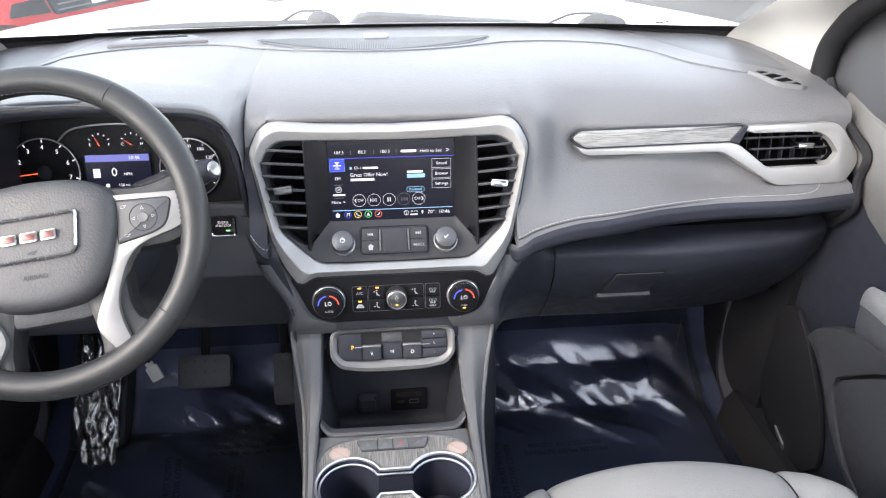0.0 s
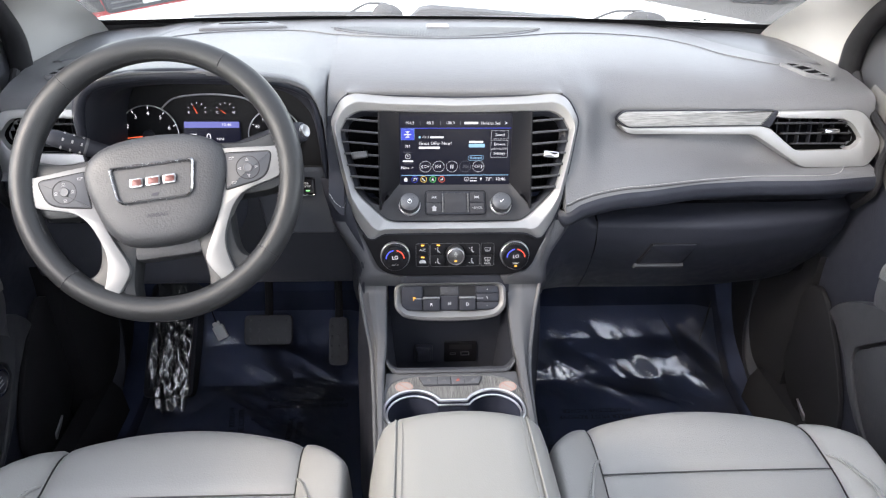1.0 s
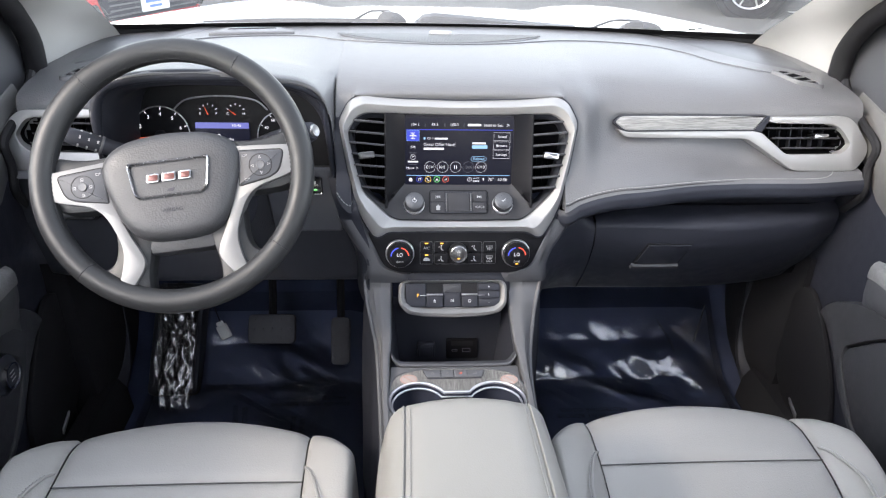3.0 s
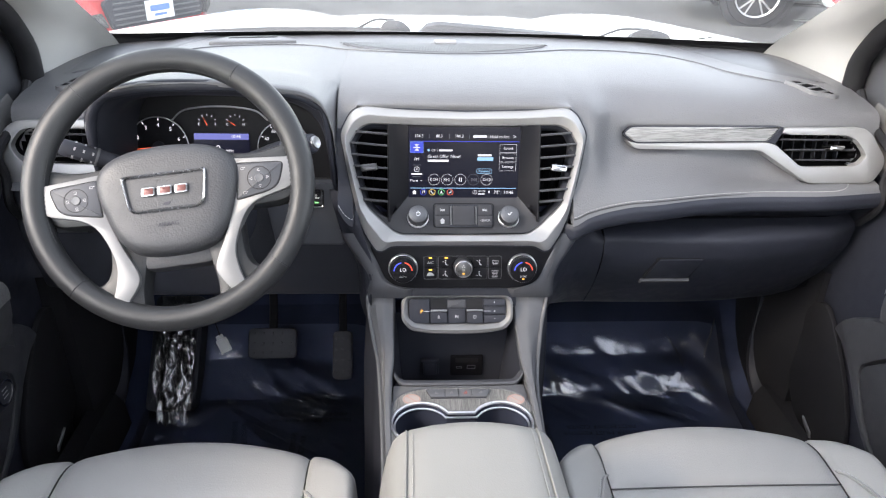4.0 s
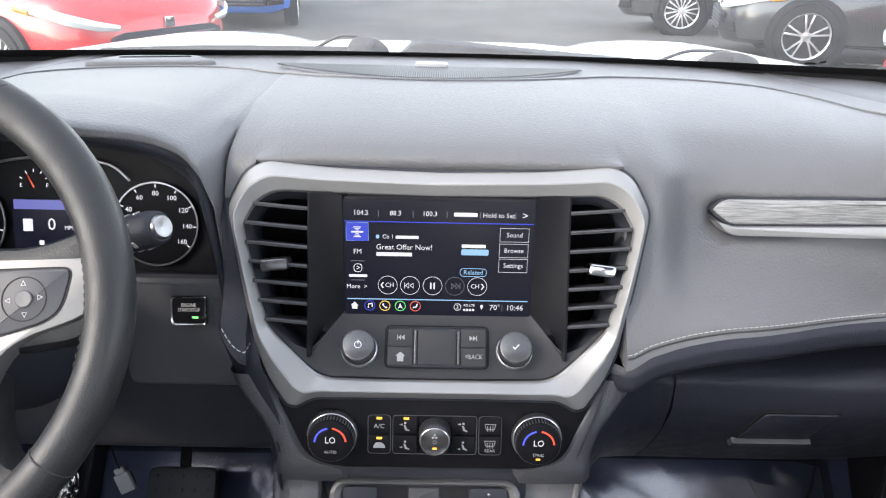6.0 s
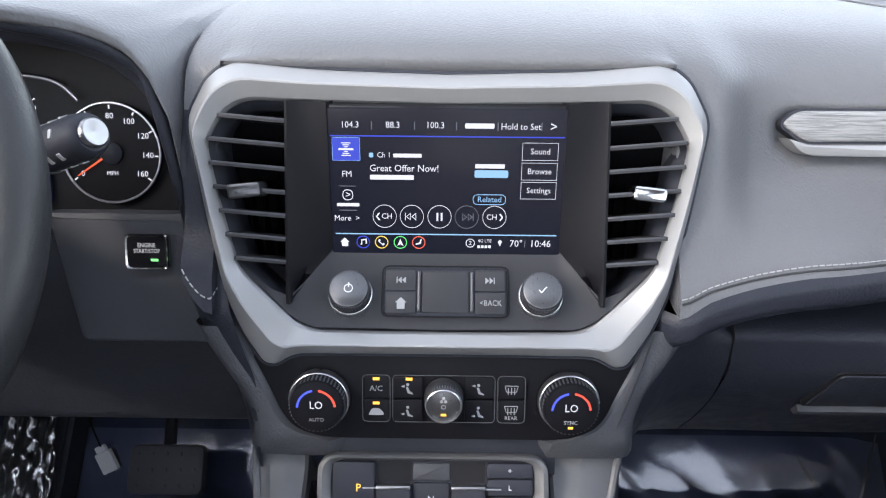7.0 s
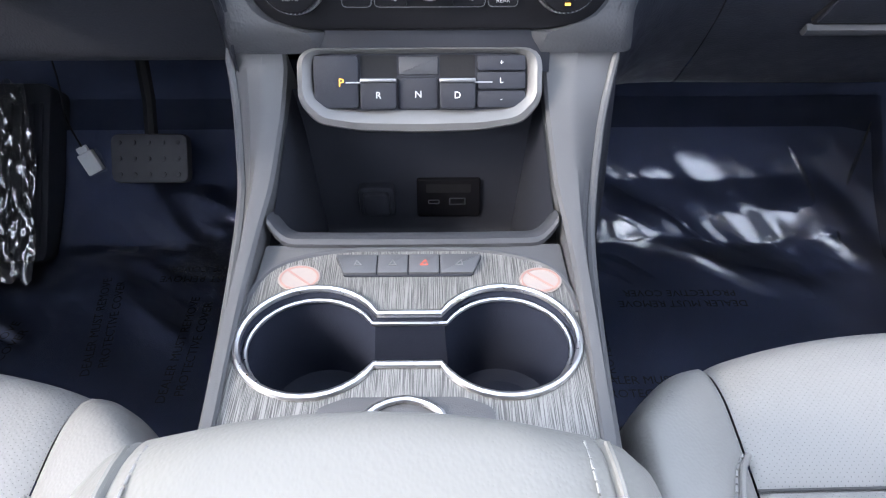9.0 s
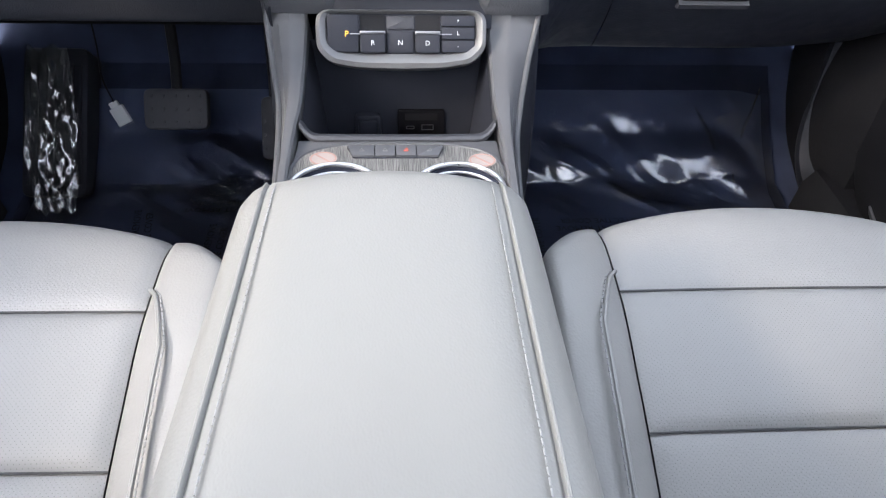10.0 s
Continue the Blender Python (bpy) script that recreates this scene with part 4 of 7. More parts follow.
# switch panel beside the column
sp = plane(-0.245, 1.060, 1.018, 0.30)
part("switch_panel", slab(fillet([(-0.085, 0.036), (0.046, 0.036), (0.052, -0.075), (-0.062, -0.075)], 0.008), sp, -0.02, -0.004, 0.006), SWITCHM, dash, "black panel beside the steering column")
line = [pad_point(x, 12.35, 0.0012) for x in np.linspace(-0.198, -0.172, 14)]
part("stitching", stitches(line, 0.004, 0.002, 0.0006), THREAD, dash, "pale stitching", kind="stuff")
part("side_bolster", sweep(-1, [(1.045, 0.176, 1.030, 0.214, 1.045), (1.025, 0.170, 1.018, 0.210, 1.036), (1.012, 0.166, 1.010, 0.206, 1.030), (1.00, 0.163, 1.003, 0.203, 1.030), (0.97, 0.155, 0.997, 0.194, 1.028), (0.94, 0.147, 0.992, 0.182, 1.028), (0.91, 0.146, 0.986, 0.172, 1.030), (0.88, 0.148, 0.985, 0.170, 1.040), (0.82, 0.150, 1.00, 0.175, 1.08)]), LOW, dash, "dark vinyl side of the stack")

# ================= centre stack =================
stack = thing("center_stack", (0, 1.05, 0.96), "center stack in a satin silver frame with vents and touchscreen", "center stack")
B = plane(0, 0.983, 0.961, 0.372)
BZ = math.hypot(1, 0.372)


def bz(pts):
    """Outline points given as across and true height, on the sloping frame."""
    return [(x, (z - 0.961) * BZ) for x, z in pts]


outer = mirrored([(0.0, 1.1695), (0.10, 1.172), (0.1605, 1.1775), (0.178, 1.168), (0.1925, 1.142), (0.1935, 1.132), (0.183, 1.077), (0.169, 1.016), (0.156, 0.987), (0.140, 0.9645), (0.131, 0.9625), (0.1155, 0.971), (0.05, 0.9715), (0.0, 0.9715)])
inner = mirrored([(0.0, 1.148), (0.10, 1.1495), (0.150, 1.151), (0.1675, 1.142), (0.1795, 1.122), (0.1785, 1.113), (0.168, 1.070), (0.1565, 1.033), (0.138, 1.0165), (0.120, 1.0005), (0.112, 0.994), (0.0995, 0.989), (0.05, 0.988), (0.0, 0.988)])
br = [0, 0.02, 0.010, 0.010, 0.008, 0.008, 0.02, 0.012, 0.012, 0.004, 0.004, 0.008, 0.0, 0.0]
br = br + br[-2:0:-1]
of, inf = fillet(bz(outer), br, 4), fillet(bz(inner), br, 4)
part("bezel", collar(of, inf, B, [(0, -0.045), (0.0, -0.0125), (0.03, -0.0095), (0.07, -0.0080), (0.47, 0.0008), (0.53, 0.0008), (0.93, -0.0062), (0.98, -0.0085), (1, -0.012), (1, -0.05)]), SILVER, stack, "broad faceted satin silver frame", angle=24)
part("vent_border", collar(inf, inset(inf, 0.007), B, [(0, -0.012), (0.25, -0.015), (0.8, -0.020), (1, -0.026), (1, -0.045)]), SOFT, stack, "black inner border of the frame")
part("shadow_gap", collar(inset(of, -0.0022), of, B, [(0, -0.05), (0, -0.012), (1, -0.011)]), SOFT, stack)
# backing coloured near-black in place of shade behind the stack
part("backing", slab(inset(inf, -0.003), plane(0, 1.078, 1.07, 0.06) @ Matrix.Translation((0, -0.118, 0)), -0.02, 0.0, 0), HOLLOWSHADE, stack)
S = plane(0, 1.0395, 1.035, 0.12)
# upper fascia round the screen, with flared cheeks beside the vents
part("screen_fascia", slab(fillet([(-0.093, 0.113), (-0.093, -0.004), (0.093, -0.004), (0.093, 0.113)], 0.002), S, -0.03, -0.0015, 0.001), PIANO, stack, "gloss black screen surround")
for s in (-1, 1):
    rows = []
    for z in np.linspace(1.006, 1.1485, 20):
        u = max(0.0, (1.036 - z) / 0.030)  # the foot tapers to a point below the screen
        yr = 0.983 + (z - 0.961) * 0.372 + 0.005
        ys_ = 1.0395 + 0.12 * (z - 1.035) - 0.001
        x0 = 0.0885 + 0.0295 * min(1, u)
        rows.append([(s * (x0 - 0.004), ys_ + 0.006, z), (s * x0, ys_ + (yr + 0.004 - ys_) * min(1, u), z), (s * (0.5 * x0 + 0.0575), 0.5 * (ys_ + yr) + 0.004, z), (s * 0.1165, yr + 0.0012, z), (s * 0.1185, yr, z), (s * 0.1205, yr + 0.0012, z), (s * 0.1215, yr + 0.012, z), (s * 0.1215, 1.09, z)])
    part("cheek", loft(rows), INKY, stack, "dark grey divider beside the screen")
# lower control ledge that slopes out from under the screen and sweeps up beside the vents
def on_frame(z, back):
    return 0.983 + (z - 0.961) * 0.372 + back


rows = []
for x in np.linspace(-0.166, 0.166, 61):
    a = abs(x)
    zt = float(np.interp(a, [0, 0.088, 0.098, 0.108, 0.119, 0.135, 0.155, 0.166], [1.0365, 1.0360, 1.0270, 1.0170, 1.0090, 1.0140, 1.032, 1.050]))
    yt = float(np.interp(a, [0, 0.088, 0.098, 0.108, 0.119, 0.135, 0.155, 0.166], [1.0415, 1.0410, 1.030, 1.021, 1.0125, 1.016, 1.022, 1.026]))
    zb = float(np.interp(a, [0, 0.100, 0.113, 0.121, 0.139, 0.1565, 0.166], [0.987, 0.988, 0.993, 0.9995, 1.0155, 1.032, 1.048]))
    rows.append([(x, yt + (on_frame(zb, 0.009) - yt) * u ** 1.12, zt + (zb - zt) * u) for u in np.linspace(0, 1, 14)])
part("control_ledge", loft(rows), PANEL, stack, "grey control ledge under the screen")

# vents
for s in (-1, 1):
    # back plate and vanes coloured near-black for the shade in the vent
    v = part("vent", slab(fillet([(s * 0.118, 0.068), (s * 0.160, 0.075), (s * 0.174, 0.12), (s * 0.178, 0.165), (s * 0.170, 0.185), (s * 0.150, 0.198), (s * 0.116, 0.197)], 0.01), B, -0.075, -0.070, 0), HOLLOWSHADE, stack, "air vent with slanted slats, the shade inside painted black")
    for i in range(7):
        z = 1.037 + i * 0.0165
        xo = float(np.interp(z, [1.02, 1.046, 1.078, 1.112, 1.128, 1.144], [0.150, 0.163, 0.172, 0.178, 0.176, 0.163]))
        a_, t_ = radians(20), radians(s * 5)
        y0_ = on_frame(z, 0.006)
        sm = Matrix(((math.cos(t_), 0, -math.sin(t_), s * (0.118 + xo) / 2), (0, math.cos(a_), math.sin(a_), y0_), (math.sin(t_), -math.sin(a_), math.cos(a_), z), (0, 0, 0, 1)))
        h = (xo - 0.118) / 2 + 0.001
        sl_ = part("slat", slab(rect(-h, 0.0, h, 0.024, 0.002), sm, -0.0016, 0.0014, 0.0008), PANEL, v)
        # lighter strip paints the highlight along the slat's front edge
        part("edge_highlight", slab(rect(-h + 0.002, -0.0006, h - 0.002, 0.0008, 0.0004), sm, 0.0002, 0.0017, 0.0004), DARKGREY, sl_)
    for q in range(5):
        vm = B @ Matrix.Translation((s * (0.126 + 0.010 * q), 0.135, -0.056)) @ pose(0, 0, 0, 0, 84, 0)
        part("vane", slab(rect(-0.010, -0.052, 0.010, 0.055, 0.001), vm, -0.0008, 0.0008, 0), HOLLOWSHADE, v)
    tab = B @ Matrix.Translation((s * 0.150, (1.088 - 0.961) * BZ, -0.002)) @ pose(0, 0, 0, 0, 0, s * -6)
    part("vent_tab", slab(rect(-0.0125, -0.0055, 0.0125, 0.0055, 0.003), tab, -0.02, 0.002, 0.002), CHROME if s > 0 else KNOBSIDE, v, "metal vane tab")

# touchscreen
screen = part("touchscreen", slab(rect(-0.0885, -0.002, 0.0885, 0.1105, 0.002), S, -0.004, 0.0, 0.0005), SCREEN, stack, "lit touchscreen showing a radio page")


def X(px):
    """Across and up on the screen from thousandths of its picture (1000 wide, 600 high)."""
    return (px[0] - 500) * 0.000174, (600 - px[1]) * 0.000179 + 0.0005


def type_(s, x, y, size, material=None, align="LEFT", wide=0.95):
    a, b = X((x, y))
    words(s, size, S, material or INK, screen, a, b, align, wide=wide)


def blk(x0, y0, x1, y1, material, r=0.0, name="mark", z=0.0004):
    a, b = X((x0, y1)), X((x1, y0))
    mark(rect(*a, *b, r), S, material, screen, name, z)


def frm(x0, y0, x1, y1, material, r=0.0, w=0.0004):
    a, b = X((x0, y1)), X((x1, y0))
    outline_mark(rect(*a, *b, r) if r else rect(*a, *b), w, S, material, screen)


for s_, x in (("104.3", 88), ("88.3", 270), ("100.3", 450)):
    type_(s_, x, 55, 0.0066, align="CENTER")
blk(575, 45, 700, 66, INK, 0.001, "station_bar")
type_("Hold to Set", 812, 58, 0.0066, align="CENTER")
type_(">", 950, 58, 0.010, align="CENTER")
for x in (180, 362, 540, 715, 900):
    blk(x - 2, 40, x + 2, 74, INKDIM)
blk(0, 98, 1000, 103, SCREENBLUE)
blk(8, 106, 128, 205, SCREENBLUE, 0.0008, "radio_tile")
frm(8, 106, 128, 205, ICE, 0.0008)
for k in range(3):
    blk(48 + 6 * k, 128 + 8 * k, 88 - 6 * k, 132 + 8 * k, INK, z=0.0008)
    blk(48 + 6 * k, 180 - 8 * k, 88 - 6 * k, 184 - 8 * k, INK, z=0.0008)
blk(36, 152, 100, 160, INK, z=0.0008)
type_("FM", 68, 262, 0.0066, align="CENTER")
blk(30, 312, 106, 315, INKDIM)
frm(45, 328, 92, 376, INK, 0.004, 0.0006)
type_(">", 70, 352, 0.0075, align="CENTER")
blk(20, 388, 118, 402, INK, 0.0005, "name_bar")
blk(30, 418, 106, 421, INKDIM)
type_("More  >", 62, 455, 0.0062, align="CENTER")
blk(166, 170, 184, 190, ICE, 0.001)
type_("Ch 1", 200, 180, 0.0056)
blk(270, 173, 392, 189, INK, 0.0005, "name_bar")
type_("Great Offer Now!", 166, 236, 0.0074)
blk(168, 264, 358, 284, INK, 0.0006, "number_bar")
blk(622, 214, 750, 232, INK, 0.0006, "brand_bar")
blk(620, 240, 766, 272, ICE, 0.0014, "brand_bar")
frm(615, 344, 760, 390, ICE, 0.0038, 0.0005)
type_("Related", 688, 367, 0.0064, ICE, "CENTER")
for s_, y in (("Sound", 160), ("Browse", 244), ("Settings", 326)):
    frm(822, y - 37, 976, y + 37, INK, 0.0, 0.0003)
    type_(s_, 900, y, 0.0062, align="CENTER")
def icon(pts, x, y, k, material, name="icon"):
    """A small flat figure round a place of the screen; pts in its own units, k metres each."""
    a = X((x, y))
    mark([(a[0] + px_ * k, a[1] + py_ * k) for px_, py_ in pts], S, material, screen, name, 0.0006)


for x in (228, 348, 470, 590, 712):
    a = X((x, 445))
    outline_mark(disc(*a, 0.0092, 28), 0.0004, S, INKDIM if x == 590 else INK, screen, "button_ring")
for x, sg_ in ((202, -1), (738, 1)):
    icon([(-0.8 * sg_, 2), (0.2 * sg_, 2), (1.6 * sg_, 0), (0.2 * sg_, -2), (-0.8 * sg_, -2), (0.6 * sg_, 0)], x, 445, 0.0014, INK, "channel_arrow")
type_("CH", 238, 445, 0.0062, align="CENTER")
type_("CH", 700, 445, 0.0062, align="CENTER")
for x, sg_, mt in ((348, -1, INK), (590, 1, INKDIM)):
    for dx in (-2.2, 0.6):
        a = X((x, 445))
        outline_mark([(a[0] + sg_ * dx * 0.0015, a[1] + 0.003), (a[0] + sg_ * (dx + 2.4) * 0.0015, a[1]), (a[0] + sg_ * dx * 0.0015, a[1] - 0.003)], 0.0005, S, mt, screen, "skip_icon")
    icon([(sg_ * 3.1, 2), (sg_ * 3.5, 2), (sg_ * 3.5, -2), (sg_ * 3.1, -2)], x, 445, 0.0015, mt, "skip_icon")
for dx in (-1, 1):
    icon([(dx - 0.45, 2), (dx + 0.45, 2), (dx + 0.45, -2), (dx - 0.45, -2)], 470, 445, 0.0016, INK, "pause_icon")
blk(8, 522, 990, 527, ICE)
a = X((48, 562))
mark([(a[0] - 0.0035, a[1]), (a[0], a[1] + 0.0035), (a[0] + 0.0035, a[1]), (a[0] + 0.0025, a[1]), (a[0] + 0.0025, a[1] - 0.0035), (a[0] - 0.0025, a[1] - 0.0035), (a[0] - 0.0025, a[1])], S, INK, screen, "home_icon")
for x, c in ((130, SCREENBLUE), (212, YELLOW), (296, LIME), (378, CORAL)):
    a = X((x, 562))
    outline_mark(disc(*a, 0.0052, 24), 0.0007, S, c, screen, "app_ring")
icon([(-1.6, -1.6), (-0.6, -1.6), (-0.6, 0.9), (1.4, 1.3), (1.4, -1.0), (2.2, -1.0), (2.2, 2.2), (-1.2, 1.6), (-1.2, -0.8), (-1.6, -0.8)], 130, 562, 0.0013, INK, "music_icon")
icon([(-1.8, 1.6), (-1.0, 2.0), (-0.5, 0.9), (-1.0, 0.5), (0.5, -1.0), (0.9, -0.5), (2.0, -1.0), (1.6, -1.8), (0.6, -2.0), (-2.0, 0.6)], 212, 562, 0.0013, INK, "phone_icon")
icon([(0, 2.2), (1.7, -2.0), (0, -1.0), (-1.7, -2.0)], 296, 562, 0.0014, INK, "compass_icon")
icon([(1.8, 2.0), (1.0, 2.0), (0.4, 0.0), (-1.8, -0.6), (-1.8, -1.4), (0.8, -0.9), (1.2, -0.6)], 378, 562, 0.0013, INK, "seat_icon")
a = X((608, 562))
outline_mark(disc(*a, 0.0036, 20), 0.0006, S, INK, screen, "dial_ring")
type_("2", 608, 562, 0.005, align="CENTER")
type_("4G LTE", 672, 552, 0.0036, align="CENTER")
for k in range(4):
    blk(640 + 16 * k, 572, 652 + 16 * k, 584, INK)
a = X((740, 560))
mark([(a[0], a[1] - 0.003), (a[0] + 0.0016, a[1] + 0.001), (a[0], a[1] + 0.0026), (a[0] - 0.0016, a[1] + 0.001)], S, INK, screen, "pin_icon")
type_("70\u00b0", 812, 563, 0.0078, align="CENTER")
blk(850, 548, 853, 580, INKDIM)
type_("10:46", 920, 563, 0.0078, align="CENTER")


def knob(name, m, r, h, parent, label, ring_at=0.0):
    """A turned knob: a knurled grey body, a bright ring (ring_at: 0 round its foot, 1 round its face) and a dished cap."""
    k = part(name, lathe([(r * 1.05, -0.004), (r * 1.05, 0.0012), (r, 0.0024), (r * 0.99, h * 0.35), (r * 0.965, h * 0.8), (r * 0.93, h * 0.97), (r * 0.88, h), (0.001, h * 0.99)], m, 48), KNOBSIDE if r < 0.017 else INKY, parent, label)
    zr, ro, ri = (h - 0.0026, r * 0.985, r * 0.87) if ring_at else (0.0006, r * 1.10, r * 1.0)
    part("ring", collar(disc(0, 0, ro, 48), disc(0, 0, ri, 48), m, [(0, zr - 0.003), (0.02, zr + 0.0020), (0.25, zr + 0.0040), (0.6, zr + 0.0044), (1, zr + 0.0020)]), BRIGHT, k, "bright metal ring")
    part("cap", lathe([(r * 0.86, h - 0.002), (r * 0.85, h - 0.0002), (r * 0.5, h - 0.0008), (0.001, h - 0.001)], m, 40), CAP, k)
    bm = bmesh.new()
    for i in range(44):
        a_ = 2 * math.pi * i / 44
        box(-0.0004, -0.0006, 0.0035, 0.0005, 0.0006, h * 0.86, 0, bm)
        bmesh.ops.transform(bm, matrix=m @ pose(0, 0, 0, 0, 0, math.degrees(a_)) @ Matrix.Translation((r * 0.982, 0, 0)), verts=bm.verts[-8:])
    part("knurl", bm, DARKGREY, k, kind="stuff")
    return k


for s, nm in ((-1, "volume_knob"), (1, "tuning_knob")):
    m = plane(s * 0.0730, 1.0195, 1.0060, 1.15)
    k = knob(nm, m, 0.0156, 0.0170, stack, "grey dial with bright rim")
    if s < 0:
        outline_mark(disc(0, 0, 0.0034, 20), 0.0006, m, WHITE, k, "power_mark", 0.0170)
        mark(rect(-0.0004, 0.001, 0.0004, 0.0046), m, WHITE, k, "power_mark", 0.0172)
    else:
        mark([(-0.003, 0.0), (-0.001, -0.0024), (0.0034, 0.0024), (0.0028, 0.0029), (-0.001, -0.0014), (-0.0025, 0.0005)], m, WHITE, k, "tick_mark", 0.0170)
BM = plane(0, 1.0175, 1.0095, 0.84)
bp = part("media_keys", slab(rect(-0.0475, -0.0175, 0.0475, 0.0200, 0.005), BM, -0.008, 0.001, 0.001), SOFT, stack, "block of media keys")
outline_mark(rect(-0.0490, -0.0190, 0.0490, 0.0215, 0.006), 0.0012, BM, INKY, bp, "rim", 0.0030)
for x0, x1, y0, y1 in ((-0.046, -0.0225, 0.0018, 0.0185), (-0.046, -0.0225, -0.016, 0.0008), (0.0225, 0.046, 0.0018, 0.0185), (0.0225, 0.046, -0.016, 0.0008), (-0.018, 0.018, -0.015, 0.0175)):
    part("key", slab(rect(x0, y0, x1, y1, 0.0015), BM, 0.0, 0.0024, 0.0008), PANEL, bp)
for x in (-0.0202, 0.0202):
    part("divider", slab(rect(x - 0.001, -0.014, x + 0.001, 0.0165, 0.0006), BM, 0, 0.0042, 0.0005), KNOBSIDE, bp)
for sg_ in (-1, 1):
    for dx in (0.0, 0.0032):
        mark([(sg_ * (0.0305 + dx), 0.0125), (sg_ * (0.0335 + dx), 0.0100), (sg_ * (0.0305 + dx), 0.0075)], BM, PALE, bp, "skip_icon", 0.0034)
    mark(rect(min(sg_ * 0.0369, sg_ * 0.0376), 0.0075, max(sg_ * 0.0369, sg_ * 0.0376), 0.0125), BM, PALE, bp, "skip_icon", 0.0034)
mark([(-0.0385, -0.0075), (-0.034, -0.0035), (-0.0295, -0.0075), (-0.031, -0.0075), (-0.031, -0.0125), (-0.037, -0.0125), (-0.037, -0.0075)], BM, PALE, bp, "home_icon", 0.0036)
words("<BACK", 0.0062, BM, PALE, bp, 0.0345, -0.0075, z=0.0034, wide=0.85)

# ================= climate panel =================
H = plane(0, 0.988, 0.930, 0.30)
climate = thing("climate_panel", (0, 1.0, 0.90), "black climate control panel with two dials under the silver frame", "climate control")
face = mirrored([(0.0, 0.045), (0.13, 0.045), (0.152, 0.037), (0.1455, 0.024), (0.141, 0.015), (0.1350, 0.002), (0.1285, -0.0133), (0.1185, -0.0250), (0.102, -0.0318), (0.0835, -0.0335), (0.0, -0.0335)])
panel = part("panel", slab(fillet(face, 0.008), H, -0.05, -0.0025, 0.004), INKY, climate, "matt black panel")
part("lower_strip", slab(rect(-0.092, -0.066, 0.090, -0.030), H, -0.05, -0.012, 0.001), SOFT, climate, "dark strip under the panel")
# grained wings that flow from under the silver frame down to the console rails
for s in (-1, 1):
    keys_ = []
    for y, xi, xo in ((0.058, 0.156, 0.188), (0.040, 0.149, 0.179), (0.0240, 0.1435, 0.169), (0.015, 0.139, 0.163), (0.002, 0.133, 0.155), (-0.0133, 0.1265, 0.149), (-0.0245, 0.1165, 0.1465), (-0.0305, 0.100, 0.1465), (-0.0345, 0.085, 0.147), (-0.043, 0.082, 0.148), (-0.0515, 0.081, 0.1495)):
        keys_.append((-y, [(xi - 0.010, -0.010), (xi, -0.003), (xi + 0.004, 0.0005), (xi + (xo - xi) * 0.5, 0.001), (xo - 0.004, -0.001), (xo + 0.002, -0.005), (xo + 0.008, -0.016), (xo + 0.012, -0.05)]))
    rows = []
    for q in np.linspace(-0.058, 0.0515, 28):
        row = glide(keys_, [q])[0]
        rows.append([H @ Vector((s * x - 0.002, -q, z - 0.002 - 0.011 * max(0.0, (q - 0.030) / 0.0215) ** 1.4)) for x, z in row])
    part("wing", loft(rows), WINGM, climate, "dark grained vinyl wing")
for s in (-1, 1):
    m = plane(s * 0.0965 - 0.0005, 0.987, 0.9325, 0.22)
    k = knob("temperature_dial", m, 0.0216, 0.015, climate, "temperature dial with bright rim and lit arc")
    for lo, hi, c in ((100, 178, BLUEARC), (5, 82, REDARC)):
        a = [(0.0152 * math.cos(radians(q)), 0.0152 * math.sin(radians(q)) - 0.001) for q in np.linspace(lo, hi, 14)]
        b = [(0.0135 * math.cos(radians(q)), 0.0135 * math.sin(radians(q)) - 0.001) for q in np.linspace(hi, lo, 14)]
        mark(a + b, m, c, k, "lit_arc", 0.0156)
    part("dial_face", slab(disc(0, 0, 0.0196, 40), m, 0.012, 0.0150, 0.0004), INKY, k)
    words("LO", 0.0088, m, INK, k, 0, 0.0012, z=0.0154, wide=0.9)
    words("AUTO" if s < 0 else "SYNC", 0.0042, m, PALE, k, 0, -0.0105, z=0.0154)
    if s > 0:
        mark(rect(-0.002, -0.0155, 0.002, -0.0137), m, AMBER, k, "lamp", 0.0156)
m = plane(-0.0005, 0.987, 0.9345, 0.22)
k = knob("fan_dial", m, 0.0144, 0.014, climate, "fan dial with bright rim", 1)
part("dial_face", slab(disc(0, 0, 0.0123, 32), m, 0.012, 0.0138, 0.0004), INKY, k)
for q in range(3):
    mark(disc(0.0018 * math.cos(radians(90 + 120 * q)), 0.0042 + 0.0018 * math.sin(radians(90 + 120 * q)), 0.0012, 10), m, PALE, k, "fan_icon", 0.0142)
outline_mark(disc(0, -0.0012, 0.0018, 16), 0.0004, m, PALE, k, "power_mark", 0.0142)
mark(rect(-0.002, -0.0085, 0.002, -0.0066), m, AMBER, k, "lamp", 0.0142)
for x0, x1 in ((-0.064, -0.042), (-0.0405, 0.0395), (0.041, 0.063)):
    outline_mark(rect(x0, -0.017, x1, 0.0215, 0.004), 0.0005, H, GREY, climate, "key_border", 0.0006)
for x0, x1 in ((-0.063, -0.043), (-0.040, -0.017), (0.016, 0.0385), (0.042, 0.062)):
    for y0, y1 in ((0.0028, 0.0205), (-0.016, 0.0018)):
        part("key", slab(rect(x0, y0, x1, y1, 0.002), H, -0.001, 0.0012, 0.0006), INKY, climate)
words("A/C", 0.0062, H, PALE, climate, -0.053, 0.0105, z=0.0014)
words("REAR", 0.0042, H, PALE, climate, 0.052, -0.0125, z=0.0014)


